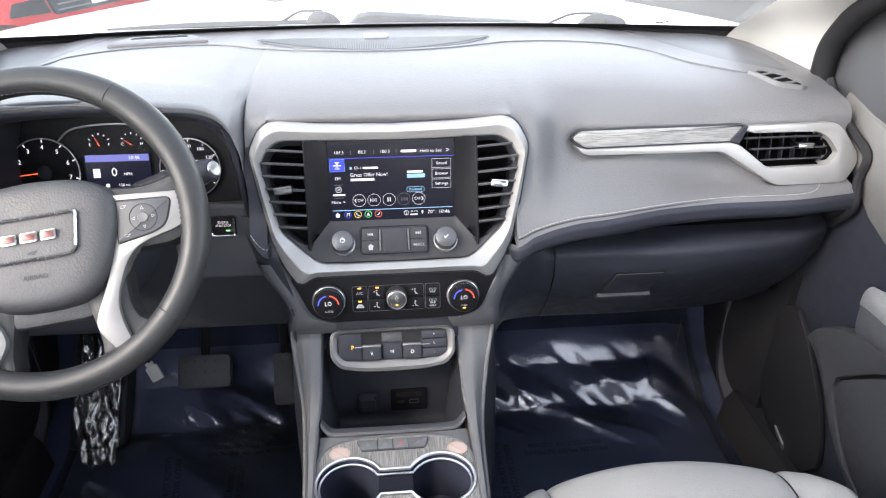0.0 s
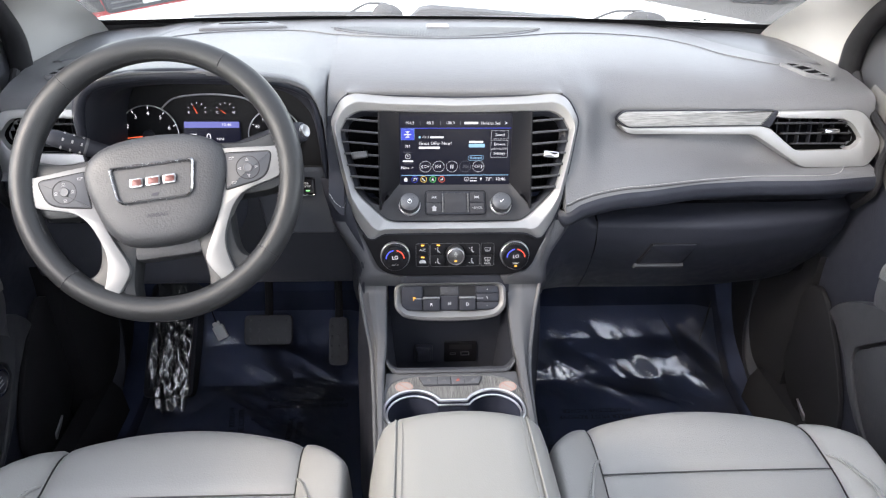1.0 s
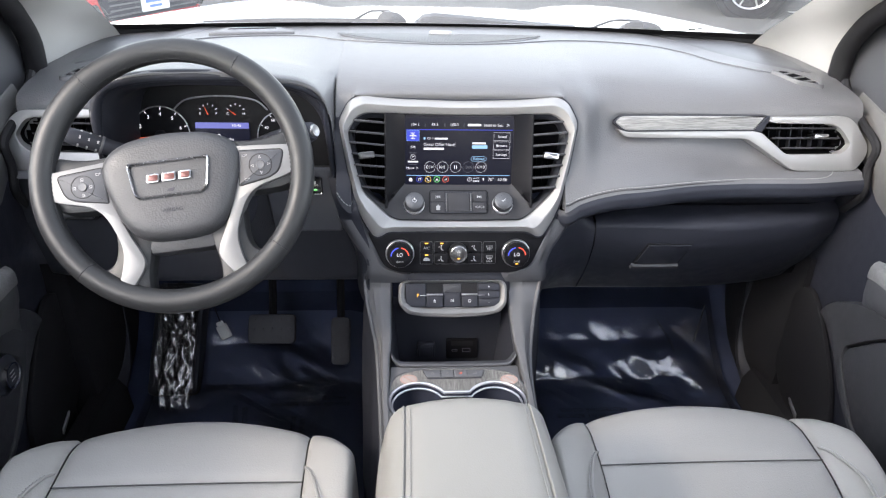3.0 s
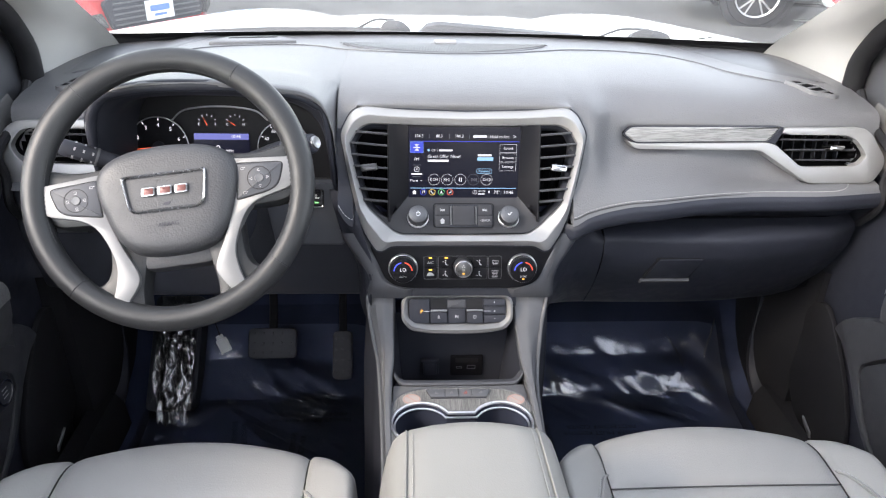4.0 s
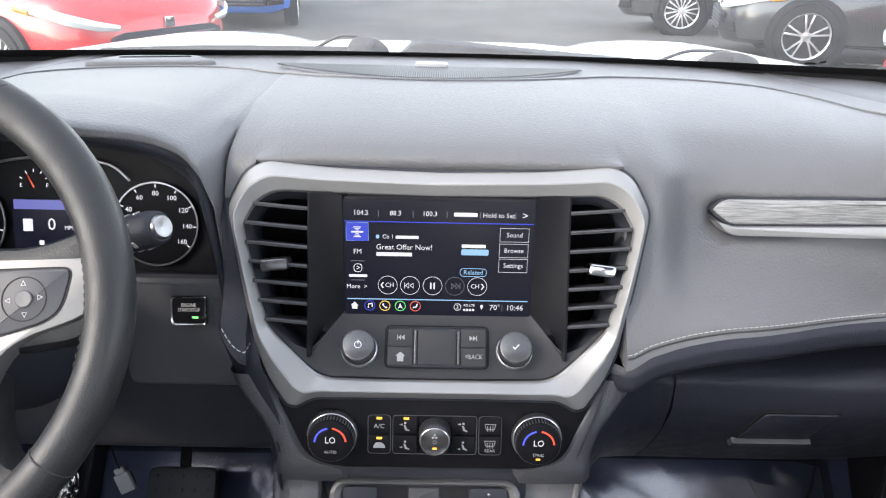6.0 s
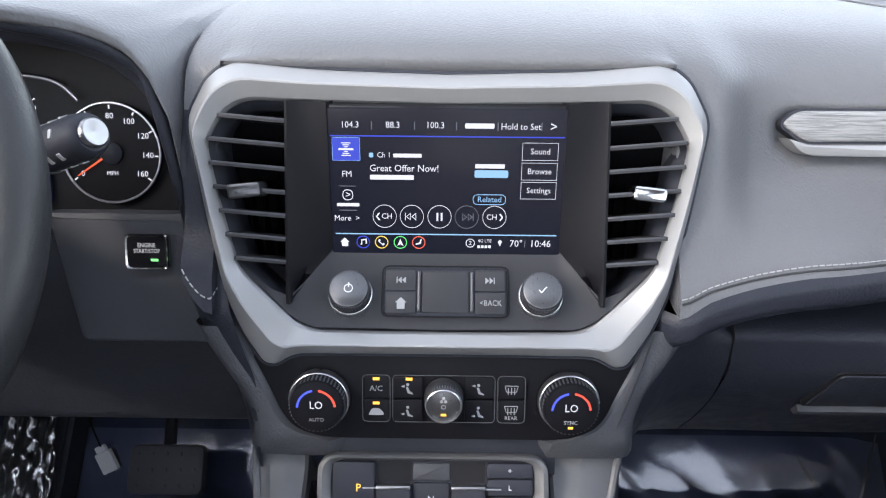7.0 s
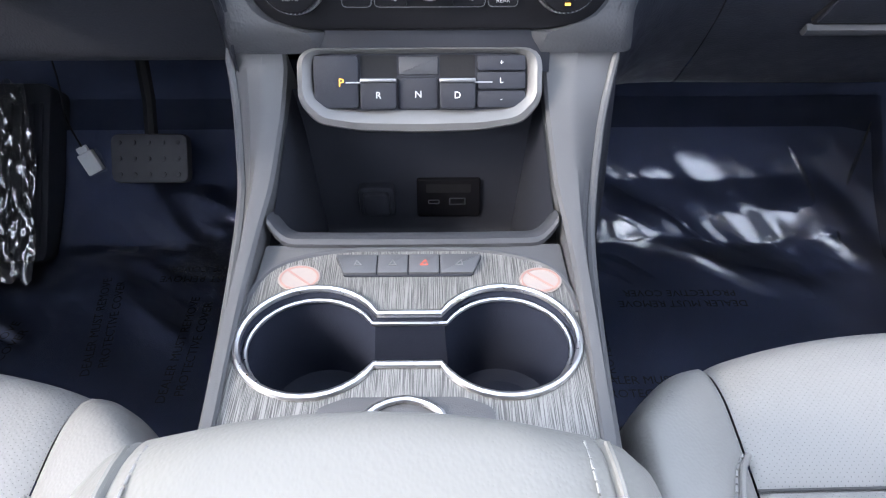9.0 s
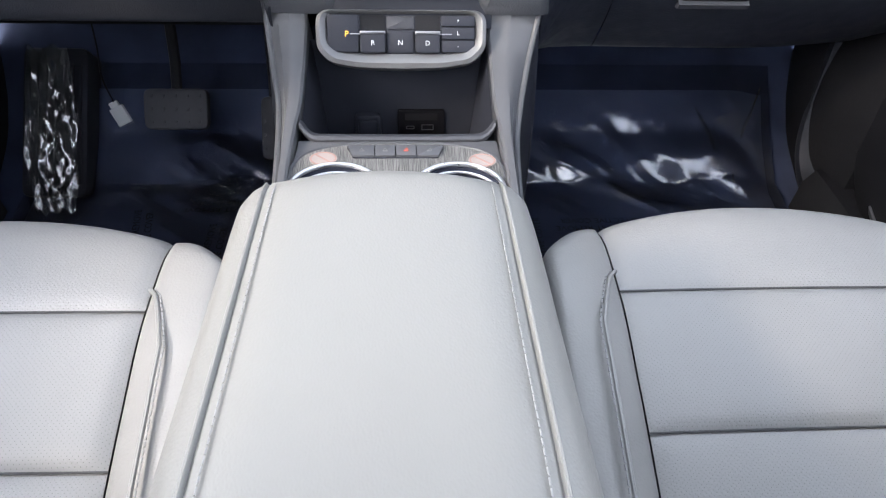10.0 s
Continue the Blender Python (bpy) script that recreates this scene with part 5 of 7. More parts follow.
def seat_icon(x, y, arrow):
    """The little airflow figure: a dot, a leaning bar, a foot and an arrow."""
    mark(disc(x - 0.001, y + 0.0035, 0.0012, 10), H, PALE, climate, "airflow_icon", 0.0014)
    mark([(x - 0.0025, y + 0.0015), (x - 0.0008, y + 0.0015), (x + 0.0005, y - 0.002), (x + 0.003, y - 0.0035), (x + 0.003, y - 0.0045), (x - 0.001, y - 0.0035)], H, PALE, climate, "airflow_icon", 0.0014)
    mark([(x - 0.0065, y + arrow), (x - 0.0035, y + arrow + 0.001), (x - 0.0035, y + arrow - 0.001)], H, PALE, climate, "airflow_icon", 0.0014)


for x, y, a in ((-0.0275, 0.0105, 0.002), (-0.0275, -0.008, -0.002), (0.0275, 0.0105, 0.003), (0.0275, -0.008, -0.003)):
    seat_icon(x, y, a)
for y in (0.011, -0.0055):
    outline_mark(fillet([(0.0465, y + 0.003), (0.0575, y + 0.003), (0.056, y - 0.0025), (0.048, y - 0.0025)], 0.0008), 0.0005, H, PALE, climate, "demist_icon", 0.0014)
    for q in (0.0495, 0.052, 0.0545):
        mark(rect(q - 0.0003, y - 0.0042, q + 0.0003, y + 0.0012), H, PALE, climate, "demist_icon", 0.0015)
mark(fillet([(-0.059, -0.011), (-0.047, -0.011), (-0.048, -0.008), (-0.051, -0.0055), (-0.056, -0.0055), (-0.058, -0.0085)], 0.001), H, PALE, climate, "recirculate_icon", 0.0014)
for x, y in ((-0.053, 0.0185), (-0.053, -0.0012), (-0.0275, 0.0185)):
    mark(rect(x - 0.0026, y - 0.0011, x + 0.0026, y + 0.0011), H, AMBER, climate, "lamp", 0.0016)

# ================= gear selector =================
G = plane(-0.0085, 0.958, 0.8605, 0.60)
gear = thing("gear_selector", (-0.0085, 0.96, 0.835), "push-button gear selector in a satin silver frame", "gear selector")
go = fillet(mirrored([(0.0, 0.0315), (0.083, 0.0315), (0.0915, 0.024), (0.0915, -0.008), (0.078, -0.024), (0.046, -0.0295), (0.0, -0.0310)]), 0.008, 4)
gi = fillet(mirrored([(0.0, 0.0275), (0.074, 0.0275), (0.080, 0.022), (0.080, -0.002), (0.066, -0.0125), (0.045, -0.0140), (0.0, -0.0140)]), 0.006, 4)
part("frame", collar(go, gi, G, [(0, -0.03), (0, -0.004), (0.08, 0.0), (0.4, 0.002), (0.85, -0.001), (1, -0.004), (1, -0.02)]), SPOKE, gear, "satin silver frame")
part("key_bed", slab(inset(gi, -0.001), G, -0.03, -0.006, 0), SOFT, gear, "black key bed")
for x0, x1, y0, y1, z, nm in ((-0.079, -0.0455, -0.0125, 0.026, -0.001, "park"), (-0.0442, -0.0172, -0.0132, 0.0085, 0.002, "R"), (-0.0160, 0.0135, -0.0132, 0.010, -0.003, "N"), (0.0148, 0.0412, -0.0132, 0.0085, 0.002, "D"), (0.0425, 0.079, 0.0145, 0.026, -0.001, "+"), (0.0425, 0.079, 0.0010, 0.0137, -0.001, "L"), (0.0425, 0.079, -0.0125, 0.0002, -0.001, "-")):
    kk = part("gear_key", slab(rect(x0, y0, x1, y1, 0.003), G, -0.012, z, 0.0012), SOFT, gear)
    cx = (x0 + x1) / 2
    if nm == "park":
        words("P", 0.0085, G, AMBER, kk, -0.0585, 0.006, z=z + 0.0003)
    else:
        words(nm, 0.0072 if nm in "RND" else 0.0055, G, WHITE, kk, cx, (y0 + y1) / 2 - (0.001 if nm in "RND" else 0), z=z + 0.0003)
for x in (-0.0307, 0.028):
    part("key_lip", slab(rect(x - 0.0135, 0.0060, x + 0.0135, 0.0092, 0.001), G, -0.004, 0.0042, 0.0012), STEEL, gear, "bright lip of a pull key")
# no real hole: flat black patches paint the shade of the finger slots
for x0, x1 in ((-0.0442, -0.0172), (0.0148, 0.0412)):
    part("finger_slot", slab(rect(x0, 0.0100, x1, 0.0262, 0.001), G, -0.03, -0.0056, 0), RUBBER, gear, "flat black patch for the shade in the slot behind a pull key")
part("centre_block", slab(rect(-0.0160, 0.012, 0.0135, 0.025, 0.001), G, -0.02, -0.004, 0.001), DARKGREY, gear)
for x0, x1 in ((-0.055, -0.0415), (0.039, 0.054)):
    part("guide_line", slab(rect(x0, 0.0058, x1, 0.0068), G, -0.002, 0.0002, 0), STEEL, gear)

# ================= centre console =================
CX = -0.0125
console = thing("center_console", (CX, 0.8, FLOOR_Z), "grey center console with open cubby, cup holders and grooved trim", "center console")
# stations from the rear up to the stack: along, bead height, bead half widths, crease half width and height, inner half width and height
RAIL = [(0.15, 0.775, 0.108, 0.108, 0.100, 0.800, 0.095, 0.800), (0.55, 0.785, 0.1085, 0.1085, 0.1005, 0.808, 0.0955, 0.808), (0.68, 0.792, 0.110, 0.110, 0.1030, 0.812, 0.0985, 0.812), (0.76, 0.797, 0.1135, 0.1135, 0.1065, 0.8145, 0.1015, 0.8145), (0.84, 0.806, 0.1185, 0.119, 0.1090, 0.8205, 0.1010, 0.820), (0.89, 0.816, 0.1225, 0.127, 0.110, 0.829, 0.0985, 0.828), (0.93, 0.826, 0.130, 0.136, 0.113, 0.838, 0.099, 0.8365), (0.96, 0.838, 0.1365, 0.144, 0.1155, 0.848, 0.099, 0.846), (0.977, 0.851, 0.1405, 0.150, 0.117, 0.859, 0.0985, 0.857), (0.986, 0.866, 0.1425, 0.154, 0.117, 0.869, 0.098, 0.867), (0.989, 0.878, 0.1430, 0.1565, 0.117, 0.880, 0.098, 0.878)]
fine_rail = glide(list(enumerate(RAIL)), np.linspace(0, 10, 64))
for s in (-1, 1):
    rows, bead, skirt = [], [], []
    for y, zb, hl, hr, hc, zc, hi, zi in fine_rail:
        hb = hl if s < 0 else hr
        hc += 0.6 * (hb - hl)
        up = min(1.0, max(0.0, (y - 0.93) / 0.055))
        yb = y + 0.006 * up
        rows.append([(CX + s * h, y_, z) for h, y_, z in ((hb - 0.001, yb + 0.004, zb - 0.004), (hb - 0.002, yb, zb), (hb - 0.005, yb - 0.001, zb + 0.003 * (1 - up)), ((hb + hc) / 2, (yb + y) / 2 - 0.001, (zb + zc) / 2 + 0.002), (hc + 0.003, y, zc - 0.0005), (hc, y - 0.0006, zc), (hc - 0.003, y, zc), ((hc + hi) / 2, y, (zc + zi) / 2), (hi + 0.003, y, zi), (hi + 0.0005, y + 0.002, zi - 0.002), (hi, y + 0.006, zi - 0.008), (hi - 0.001, y + 0.026, zi - 0.05))])
        bead.append((CX + s * (hb + 0.0005), yb, zb - 0.001))
        skirt.append((hb, yb, zb))
    part("rail", loft(rows), RAILM, console, "grained grey side rail", angle=24)
    part("rail_gap", pipe(rows[-1][2:10], 0.0012, 6), RUBBER, console, "dark joint under the climate panel")
    skirt += [(skirt[-1][0] - 0.006, 1.02, 0.874), (skirt[-1][0] - 0.004, 1.20, 0.86)]
    rows = [[(CX + s * (h - 0.012), y, z - 0.004), (CX + s * h, y, z - 0.003), (CX + s * (h + 0.003), y, z - 0.03), (CX + s * (h + 0.010), y, z - 0.14), (CX + s * (h + 0.014), y, 0.55), (CX + s * (h + 0.018), y, FLOOR_Z)] for h, y, z in skirt]
    side = part("side_panel", loft(rows), SOFT, console, "black lower side panel")
    part("edge_bead", pipe(bead, [0.0034 - 0.002 * max(0.0, (i - 58) / 5) for i in range(64)], 8), RAILM, side, "raised grey bead")
# storage cubby
tray = [(0.990, 0.845), (0.997, 0.80), (0.996, 0.74), (0.993, 0.705), (0.985, 0.694), (0.93, 0.690), (0.89, 0.692), (0.872, 0.70), (0.860, 0.73), (0.853, 0.77), (0.848, 0.806)]
tw = [0.098, 0.094, 0.090, 0.086, 0.085, 0.088, 0.091, 0.092, 0.094, 0.096, 0.0975]
tp = glide(list(enumerate([(*a, b) for a, b in zip(tray, tw)])), np.linspace(0, 10, 34))
bm = loft([[(CX + w * v, y, z) for v in (-1, -0.6, -0.2, 0.2, 0.6, 1)] for y, z, w in tp])
cubby = part("cubby", bm, SOFT, console, "deep black storage cubby")
for s in (-1, 1):
    bm = bmesh.new()
    bm.faces.new([bm.verts.new((CX + s * w, y, z)) for y, z, w in tp])
    part("cubby_wall", bm, SOFT, cubby)
rows = []
for u in np.linspace(-1, 1, 41):
    rise = 0.010 * max(0.0, (abs(u) - 0.84) / 0.16) ** 2
    ahead = 0.010 * max(0.0, (abs(u) - 0.80) / 0.20) ** 2
    rows.append([(CX + 0.0985 * u, y + ahead - 0.0015 * (1 - u * u), z + rise) for y, z in ((0.880, 0.786), (0.872, 0.797), (0.862, 0.8055), (0.853, 0.8105), (0.8475, 0.8120), (0.8445, 0.8100), (0.8445, 0.8060))])
part("cubby_lip", loft(rows), DARKGREY, cubby, "flared grey lip of the cubby")
W = plane(0, 0.9955, 0.7315, 0.02)
sock = part("power_outlet", slab(rect(-0.0665, -0.0165, -0.0345, 0.0165, 0.006), W, -0.004, 0.008, 0.003), SOFT, cubby, "capped power outlet")
part("cap", slab(rect(-0.0625, -0.0125, -0.0385, 0.0125, 0.005), W, 0.006, 0.013, 0.003), SOFT, sock)
usb = part("usb_plate", slab(rect(-0.0145, -0.020, 0.0425, 0.0215, 0.003), W, -0.003, 0.0035, 0.001), PIANO, cubby, "gloss black plate with two charging ports")
outline_mark(rect(0.0145, -0.0055, 0.0295, 0.0025, 0.001), 0.0012, W, STEEL, usb, "port_rim", 0.0045)
outline_mark(rect(-0.0045, -0.0042, 0.006, 0.0005, 0.002), 0.0009, W, STEEL, usb, "port_rim", 0.0045)
mark(rect(-0.006, 0.008, 0.034, 0.0175, 0.001), W, RUBBER, usb, "card_slot", 0.0042)

# grooved plate with the twin cup holder cut through it
PZ = 0.8085
plate_out = fillet([(-0.1115, 0.60), (0.0865, 0.60), (0.0890, 0.76), (0.0885, 0.802), (0.076, 0.8255), (0.034, 0.8395), (-0.062, 0.8395), (-0.1010, 0.8275), (-0.1140, 0.804), (-0.1145, 0.76)], [0, 0, 0.01, 0.02, 0.02, 0.02, 0.02, 0.02, 0.02, 0.01], 5)


def cups(grow=0.0):
    """The figure-of-eight outline of the two cups and the channel between them."""
    pts = []
    r = 0.0405 + grow
    for c, a0, a1 in ((0.0435, -152, 152), (-0.0705, 28, 332)):
        for q in np.linspace(a0, a1, 30):
            pts.append((c + (r + 0.0015) * math.cos(radians(q)), 0.7615 + r * math.sin(radians(q))))
    return pts


hole = cups()
bm = bmesh.new()
loops = []
for pts in (plate_out, hole):
    vs = [bm.verts.new((x, y, PZ)) for x, y in pts]
    loops += [bm.edges.new((vs[i], vs[(i + 1) % len(vs)])) for i in range(len(vs))]
bmesh.ops.triangle_fill(bm, edges=loops, use_beauty=True)
plate = part("trim_plate", bm, PLATE, console, "dark grooved trim plate", angle=20)
bm = bmesh.new()
rings = [ring(bm, cups(g), flat(0, 0, PZ), z) for g, z in ((0.0, 0.0), (-0.001, -0.004), (-0.003, -0.03), (-0.006, -0.072), (-0.012, -0.078))]
for a, b in zip(rings, rings[1:]):
    band(bm, a, b)
bm.faces.new(rings[-1])
cup = part("cup_holder", bm, CUPM, console, "twin black cup holder")
part("rim", pipe([(x, y, PZ + 0.001) for x, y in cups(0.0008)], 0.0024, 8, closed=True), BRIGHT, cup, "bright rim")
part("inner_rim", pipe([(x, y, PZ - 0.006) for x, y in cups(-0.003)], 0.0016, 8, closed=True), BRIGHT, cup)
part("plate_edge", pipe([(x, y, PZ) for x, y in plate_out[8:]], 0.0018, 6), GREY, plate)
part("console_top", box(CX - 0.0965, 0.12, 0.70, CX + 0.0965, 0.70, 0.8045, 0.002), SOFT, console)
part("console_bridge", slab(fillet([(CX - 0.1005, 0.808), (CX + 0.1005, 0.808), (CX + 0.0995, 0.8465), (CX - 0.0995, 0.8465)], 0.002), flat(0, 0, 0.8055), -0.03, 0.0015, 0.001), RAILM, console)
# the row of four keys ahead of the cups
K = Matrix(((1, 0, 0, -0.015), (0, 0.99, -0.12, 0.8225), (0, 0.12, 0.99, PZ + 0.0012), (0, 0, 0, 1)))
kb = part("key_bed", slab(fillet([(-0.048, 0.009), (-0.041, -0.009), (0.041, -0.009), (0.048, 0.009)], 0.002), K, -0.004, 0.0008, 0.0005), SOFT, console, "row of four grey keys")
for i, (x0, x1) in enumerate(((-0.0445, -0.0205), (-0.0198, -0.0005), (0.0003, 0.0198), (0.0205, 0.0445))):
    dl, dr = (0.0028 if i == 0 else 0), (0.0028 if i == 3 else 0)
    kk = part("key", slab(fillet([(x0 - dl, 0.0078), (x0 + dl, -0.0078), (x1 - dr, -0.0078), (x1 + dr, 0.0078)], 0.001), K, 0, 0.003, 0.0007), GREY, kb)
    cx_ = (x0 + x1) / 2
    outline_mark(fillet([(cx_ - 0.0028, -0.002), (cx_ + 0.0028, -0.002), (cx_ + 0.001 * (i - 1), 0.003)], 0.0006), 0.0006, K, CORAL if i == 2 else FAINT, kk, "icon", 0.0034)
# round paper stickers
STICKER = plain("paper_sticker", (0.31, 0.265, 0.245), 0.6, 0, 500, 0.05, 0.03)
STICKRED = plain("sticker_red", (0.34, 0.20, 0.175), 0.6, 0, 500, 0, 0.05)
for x, y in ((-0.0845, 0.8125), (0.0690, 0.8090)):
    st = thing("sticker", (x, y, PZ), "round white sticker with a red ring and slanting bar", "sticker", "stickers on the console")
    m = flat(x, y, PZ + 0.0004)
    part("paper", slab(disc(0, 0, 0.0135, 32, 0.0115), m, 0, 0.0006, 0), STICKER, st)
    outline_mark(disc(0, 0, 0.0125, 32, 0.0105), 0.0013, m, STICKRED, st, "red_ring", 0.0010)
    part("bar", slab([(-0.008, 0.006), (-0.007, 0.007), (0.008, -0.006), (0.007, -0.007)], m, 0.0004, 0.0010, 0), STICKRED, st)
# latch moulding between cups and armrest
part("latch", slab(fillet([(-0.062, 0.690), (0.034, 0.690), (0.034, 0.712), (0.018, 0.7195), (-0.046, 0.7195), (-0.062, 0.712)], 0.005), flat(0, 0, PZ), 0, 0.0025, 0.0012), RAILM, console, "grey latch moulding")
part("latch_ring", pipe(smooth_line([(-0.036, 0.690, PZ + 0.003), (-0.033, 0.708, PZ + 0.004), (-0.014, 0.7165, PZ + 0.004), (0.005, 0.708, PZ + 0.004), (0.008, 0.690, PZ + 0.003)], 6), 0.0022, 8), BRIGHT, console, "bright latch ring")
part("joint", box(-0.0146, 0.8395, PZ - 0.002, -0.0138, 0.8460, PZ - 0.0008), RUBBER, console)

# ================= armrest =================
AX = -0.0185
armrest = thing("console_armrest", (AX, 0.4, 0.80), "padded grey center armrest with two rows of pale stitching", "armrest")
rows = []
prof = [(-1.19, -0.115), (-1.16, -0.085), (-1.11, -0.055), (-1.05, -0.030), (-0.985, -0.014), (-0.90, -0.006), (-0.82, -0.0028), (-0.80, -0.0046), (-0.78, -0.0025), (-0.5, 0.0), (-0.25, 0.0012), (0, 0.0016)]
prof = prof + [(-u, z) for u, z in reversed(prof[:-1])]
for y, z, w in ((0.606, 0.835, 0.088), (0.615, 0.868, 0.089), (0.620, 0.895, 0.0895), (0.621, 0.912, 0.090), (0.618, 0.924, 0.0905), (0.610, 0.9325, 0.091), (0.595, 0.938, 0.0915), (0.56, 0.9405, 0.092), (0.48, 0.942, 0.0935), (0.40, 0.944, 0.095), (0.30, 0.945, 0.096), (0.15, 0.945, 0.097), (0.05, 0.943, 0.097)):
    rows.append([(AX + w * u, y + 0.012 * (1 - u * u) * (1 if y > 0.56 else max(0, (y - 0.45) / 0.11)), z + dz) for u, dz in prof])
rr = glide(list(enumerate(rows)), np.linspace(0, 12, 60))
part("lid", loft(rr), ARM, armrest, "grained padded lid", angle=60)
for s in (-1, 1):
    line = [(AX + s * float(np.interp(y, [0.05, 0.4, 0.58], [0.097, 0.095, 0.0915])) * 0.80, y, float(np.interp(y, [0.05, 0.4, 0.48, 0.56, 0.599, 0.614, 0.622, 0.625], [0.943, 0.944, 0.942, 0.9405, 0.938, 0.9325, 0.924, 0.912])) - 0.0018) for y in np.linspace(0.624, 0.08, 60)]
    part("stitching", stitches([(x - s * 0.0055, y, z + 0.0008) for x, y, z in line], 0.0036, 0.0010, 0.0005), ARMTHREAD, armrest, "pale stitching", kind="stuff")
    part("welt", pipe([(x + s * 0.002, y, z - 0.0006) for x, y, z in line], 0.0011, 6), ARM, armrest, "raised welt along the seam")
part("bin", box(AX - 0.096, 0.06, FLOOR_Z + 0.2, AX + 0.096, 0.596, 0.86, 0.012), PANEL, armrest, "grey storage bin under the lid")

# ================= front seats =================
def car_seat(cx, fy, z0, text, back=0.0):
    """A seat: three sewn cushion panels between two bolsters, backrest behind. fy: its front edge; z0: height at the front seam."""
    st = thing("bucket_seat", (cx, fy - 0.3, FLOOR_Z), text, "car seat", "front seats")
    half, wide = 0.168, 0.236

    def path(t):
        """Across-section of the cushion from its rear (0) over the front edge (1) down the apron: along, height."""
        return glide([(0.0, (fy - 0.52, z0 - 0.085)), (0.25, (fy - 0.38, z0 - 0.062)), (0.5, (fy - 0.24, z0 - 0.022)), (0.68, (fy - 0.142, z0)), (0.78, (fy - 0.072, z0 + 0.002)), (0.84, (fy - 0.030, z0 - 0.005)), (0.89, (fy - 0.008, z0 - 0.024)), (0.94, (fy + 0.002, z0 - 0.06)), (1.0, (fy - 0.006, z0 - 0.17))], [t])[0]

    def bow(x):
        return -0.028 * (x / half) ** 2

    def panel(t0, t1, mt, puff=0.006):
        rows = []
        for v in np.linspace(-1, 1, 25):
            y, z = path(t0 + (t1 - t0) * (v + 1) / 2)
            row = []
            for u in np.linspace(-1, 1, 41):
                lift = puff * (1 - u * u) * (1 - v * v) ** 0.7 - 0.006 * max(abs(u) ** 24, abs(v) ** 16)
                w = bow(u * half) * (0.06 + 0.94 * max(0, min(1, (y - fy + 0.13) / 0.11)))
                row.append((cx + u * (half - 0.001), y + w + 0.3 * lift * (1 if t1 > 0.9 and v > 0.5 else 0), z + lift))
            rows.append(row)
        part("cushion_panel", loft(rows), mt, st, "perforated pale grey leather panel")
        y, z = path(t0)
        if t0 > 0.01:
            pts = [(cx + u * half, y + bow(u * half) * (0.06 + 0.94 * max(0, min(1, (y - fy + 0.13) / 0.11))), z - 0.0045 + 0.0005) for u in np.linspace(-1, 1, 30)]
            part("seam", pipe(pts, 0.0011, 6), SEAMGREY, st, "dark seam across the cushion")

    panel(0.0, 0.435, PERF)
    panel(0.435, 0.68, PERF)
    panel(0.68, 1.0, PERF)
    for s in (-1, 1):
        rows = []
        for t in np.linspace(0.0, 1.0, 40):
            y, z = path(t)
            row = []
            for q in np.linspace(0, 1, 22):
                x = half + 0.001 + (wide - half) * min(1, q / 0.72) + (0.006 * max(0, (q - 0.72) / 0.28))
                up = 0.020 * math.sin(min(1, q / 0.62) * math.pi / 2) * (1 - 0.4 * max(0, (t - 0.8) / 0.2)) if q < 0.62 else 0.020 * (1 - 0.4 * max(0, (t - 0.8) / 0.2)) - 0.16 * max(0, (q - 0.62) / 0.38) ** 2.2
                b = bow(min(x, wide)) * (0.06 + 0.94 * max(0, min(1, (y - fy + 0.13) / 0.11)))
                corner = min(1, max(0, (t - 0.60) / 0.28)) ** 2 * q * q
                row.append((cx + s * x, y + b - 0.055 * corner, z - 0.022 * corner + up - 0.005 * (q < 0.02)))
            rows.append(row)
        part("bolster", loft(rows), SEAT, st, "smooth pale grey leather bolster", angle=70)
        line = []
        for t in np.linspace(0.74, 0.02, 60):
            y, z = path(t)
            x = 0.169 + 0.028 * min(1, max(0, (0.74 - t) / 0.10)) ** 0.6
            q = (x - half) / (wide - half) * 0.72
            line.append((cx + s * x, y + bow(x) * 0.8, z + 0.020 * math.sin(min(1, q / 0.62) * math.pi / 2) + 0.0006))
        part("piping", pipe(line, 0.0021, 6), SEAT, st, "thin raised piping")
        part("stitching", stitches([(x + s * 0.004, y, z + 0.001) for x, y, z in line], 0.0042, 0.0016, 0.0008), THREAD, st, "pale stitching", kind="stuff")
    # plinth and backrest
    part("seat_base", box(cx - 0.19, fy - 0.5, FLOOR_Z, cx + 0.19, fy - 0.05, z0 - 0.13, 0.02), SOFT, st, "black seat base")
    rows = []
    for t in np.linspace(0, 1, 16):
        y, z = fy - 0.515 + back - 0.20 * t - 0.04 * t * t, z0 - 0.08 + 0.62 * t
        w = 0.235 - 0.035 * t
        row = []
        for q in range(33):
            a = 2 * math.pi * q / 32
            c, d = math.cos(a), math.sin(a)
            x = w * math.copysign(abs(c) ** 0.5, c)
            dep = 0.06 * math.copysign(abs(d) ** 0.6, d)
            wing = 0.055 * max(0, abs(x) / w - 0.62) / 0.38 * (1 if d > 0 else 0) * (1 - 0.5 * t)
            row.append((cx + x, y + dep + wing, z + 0.02 * d))
        rows.append(row[:-1])
    part("backrest", loft(rows, round_rows=True, caps=True), SEAT, st, "pale grey leather backrest", angle=70)
    return st


car_seat(0.364, 0.850, 0.735, "passenger seat in pale grey perforated leather with pale stitching", 0.035)
car_seat(-0.400, 0.818, 0.750, "driver's seat in pale grey perforated leather with pale stitching")

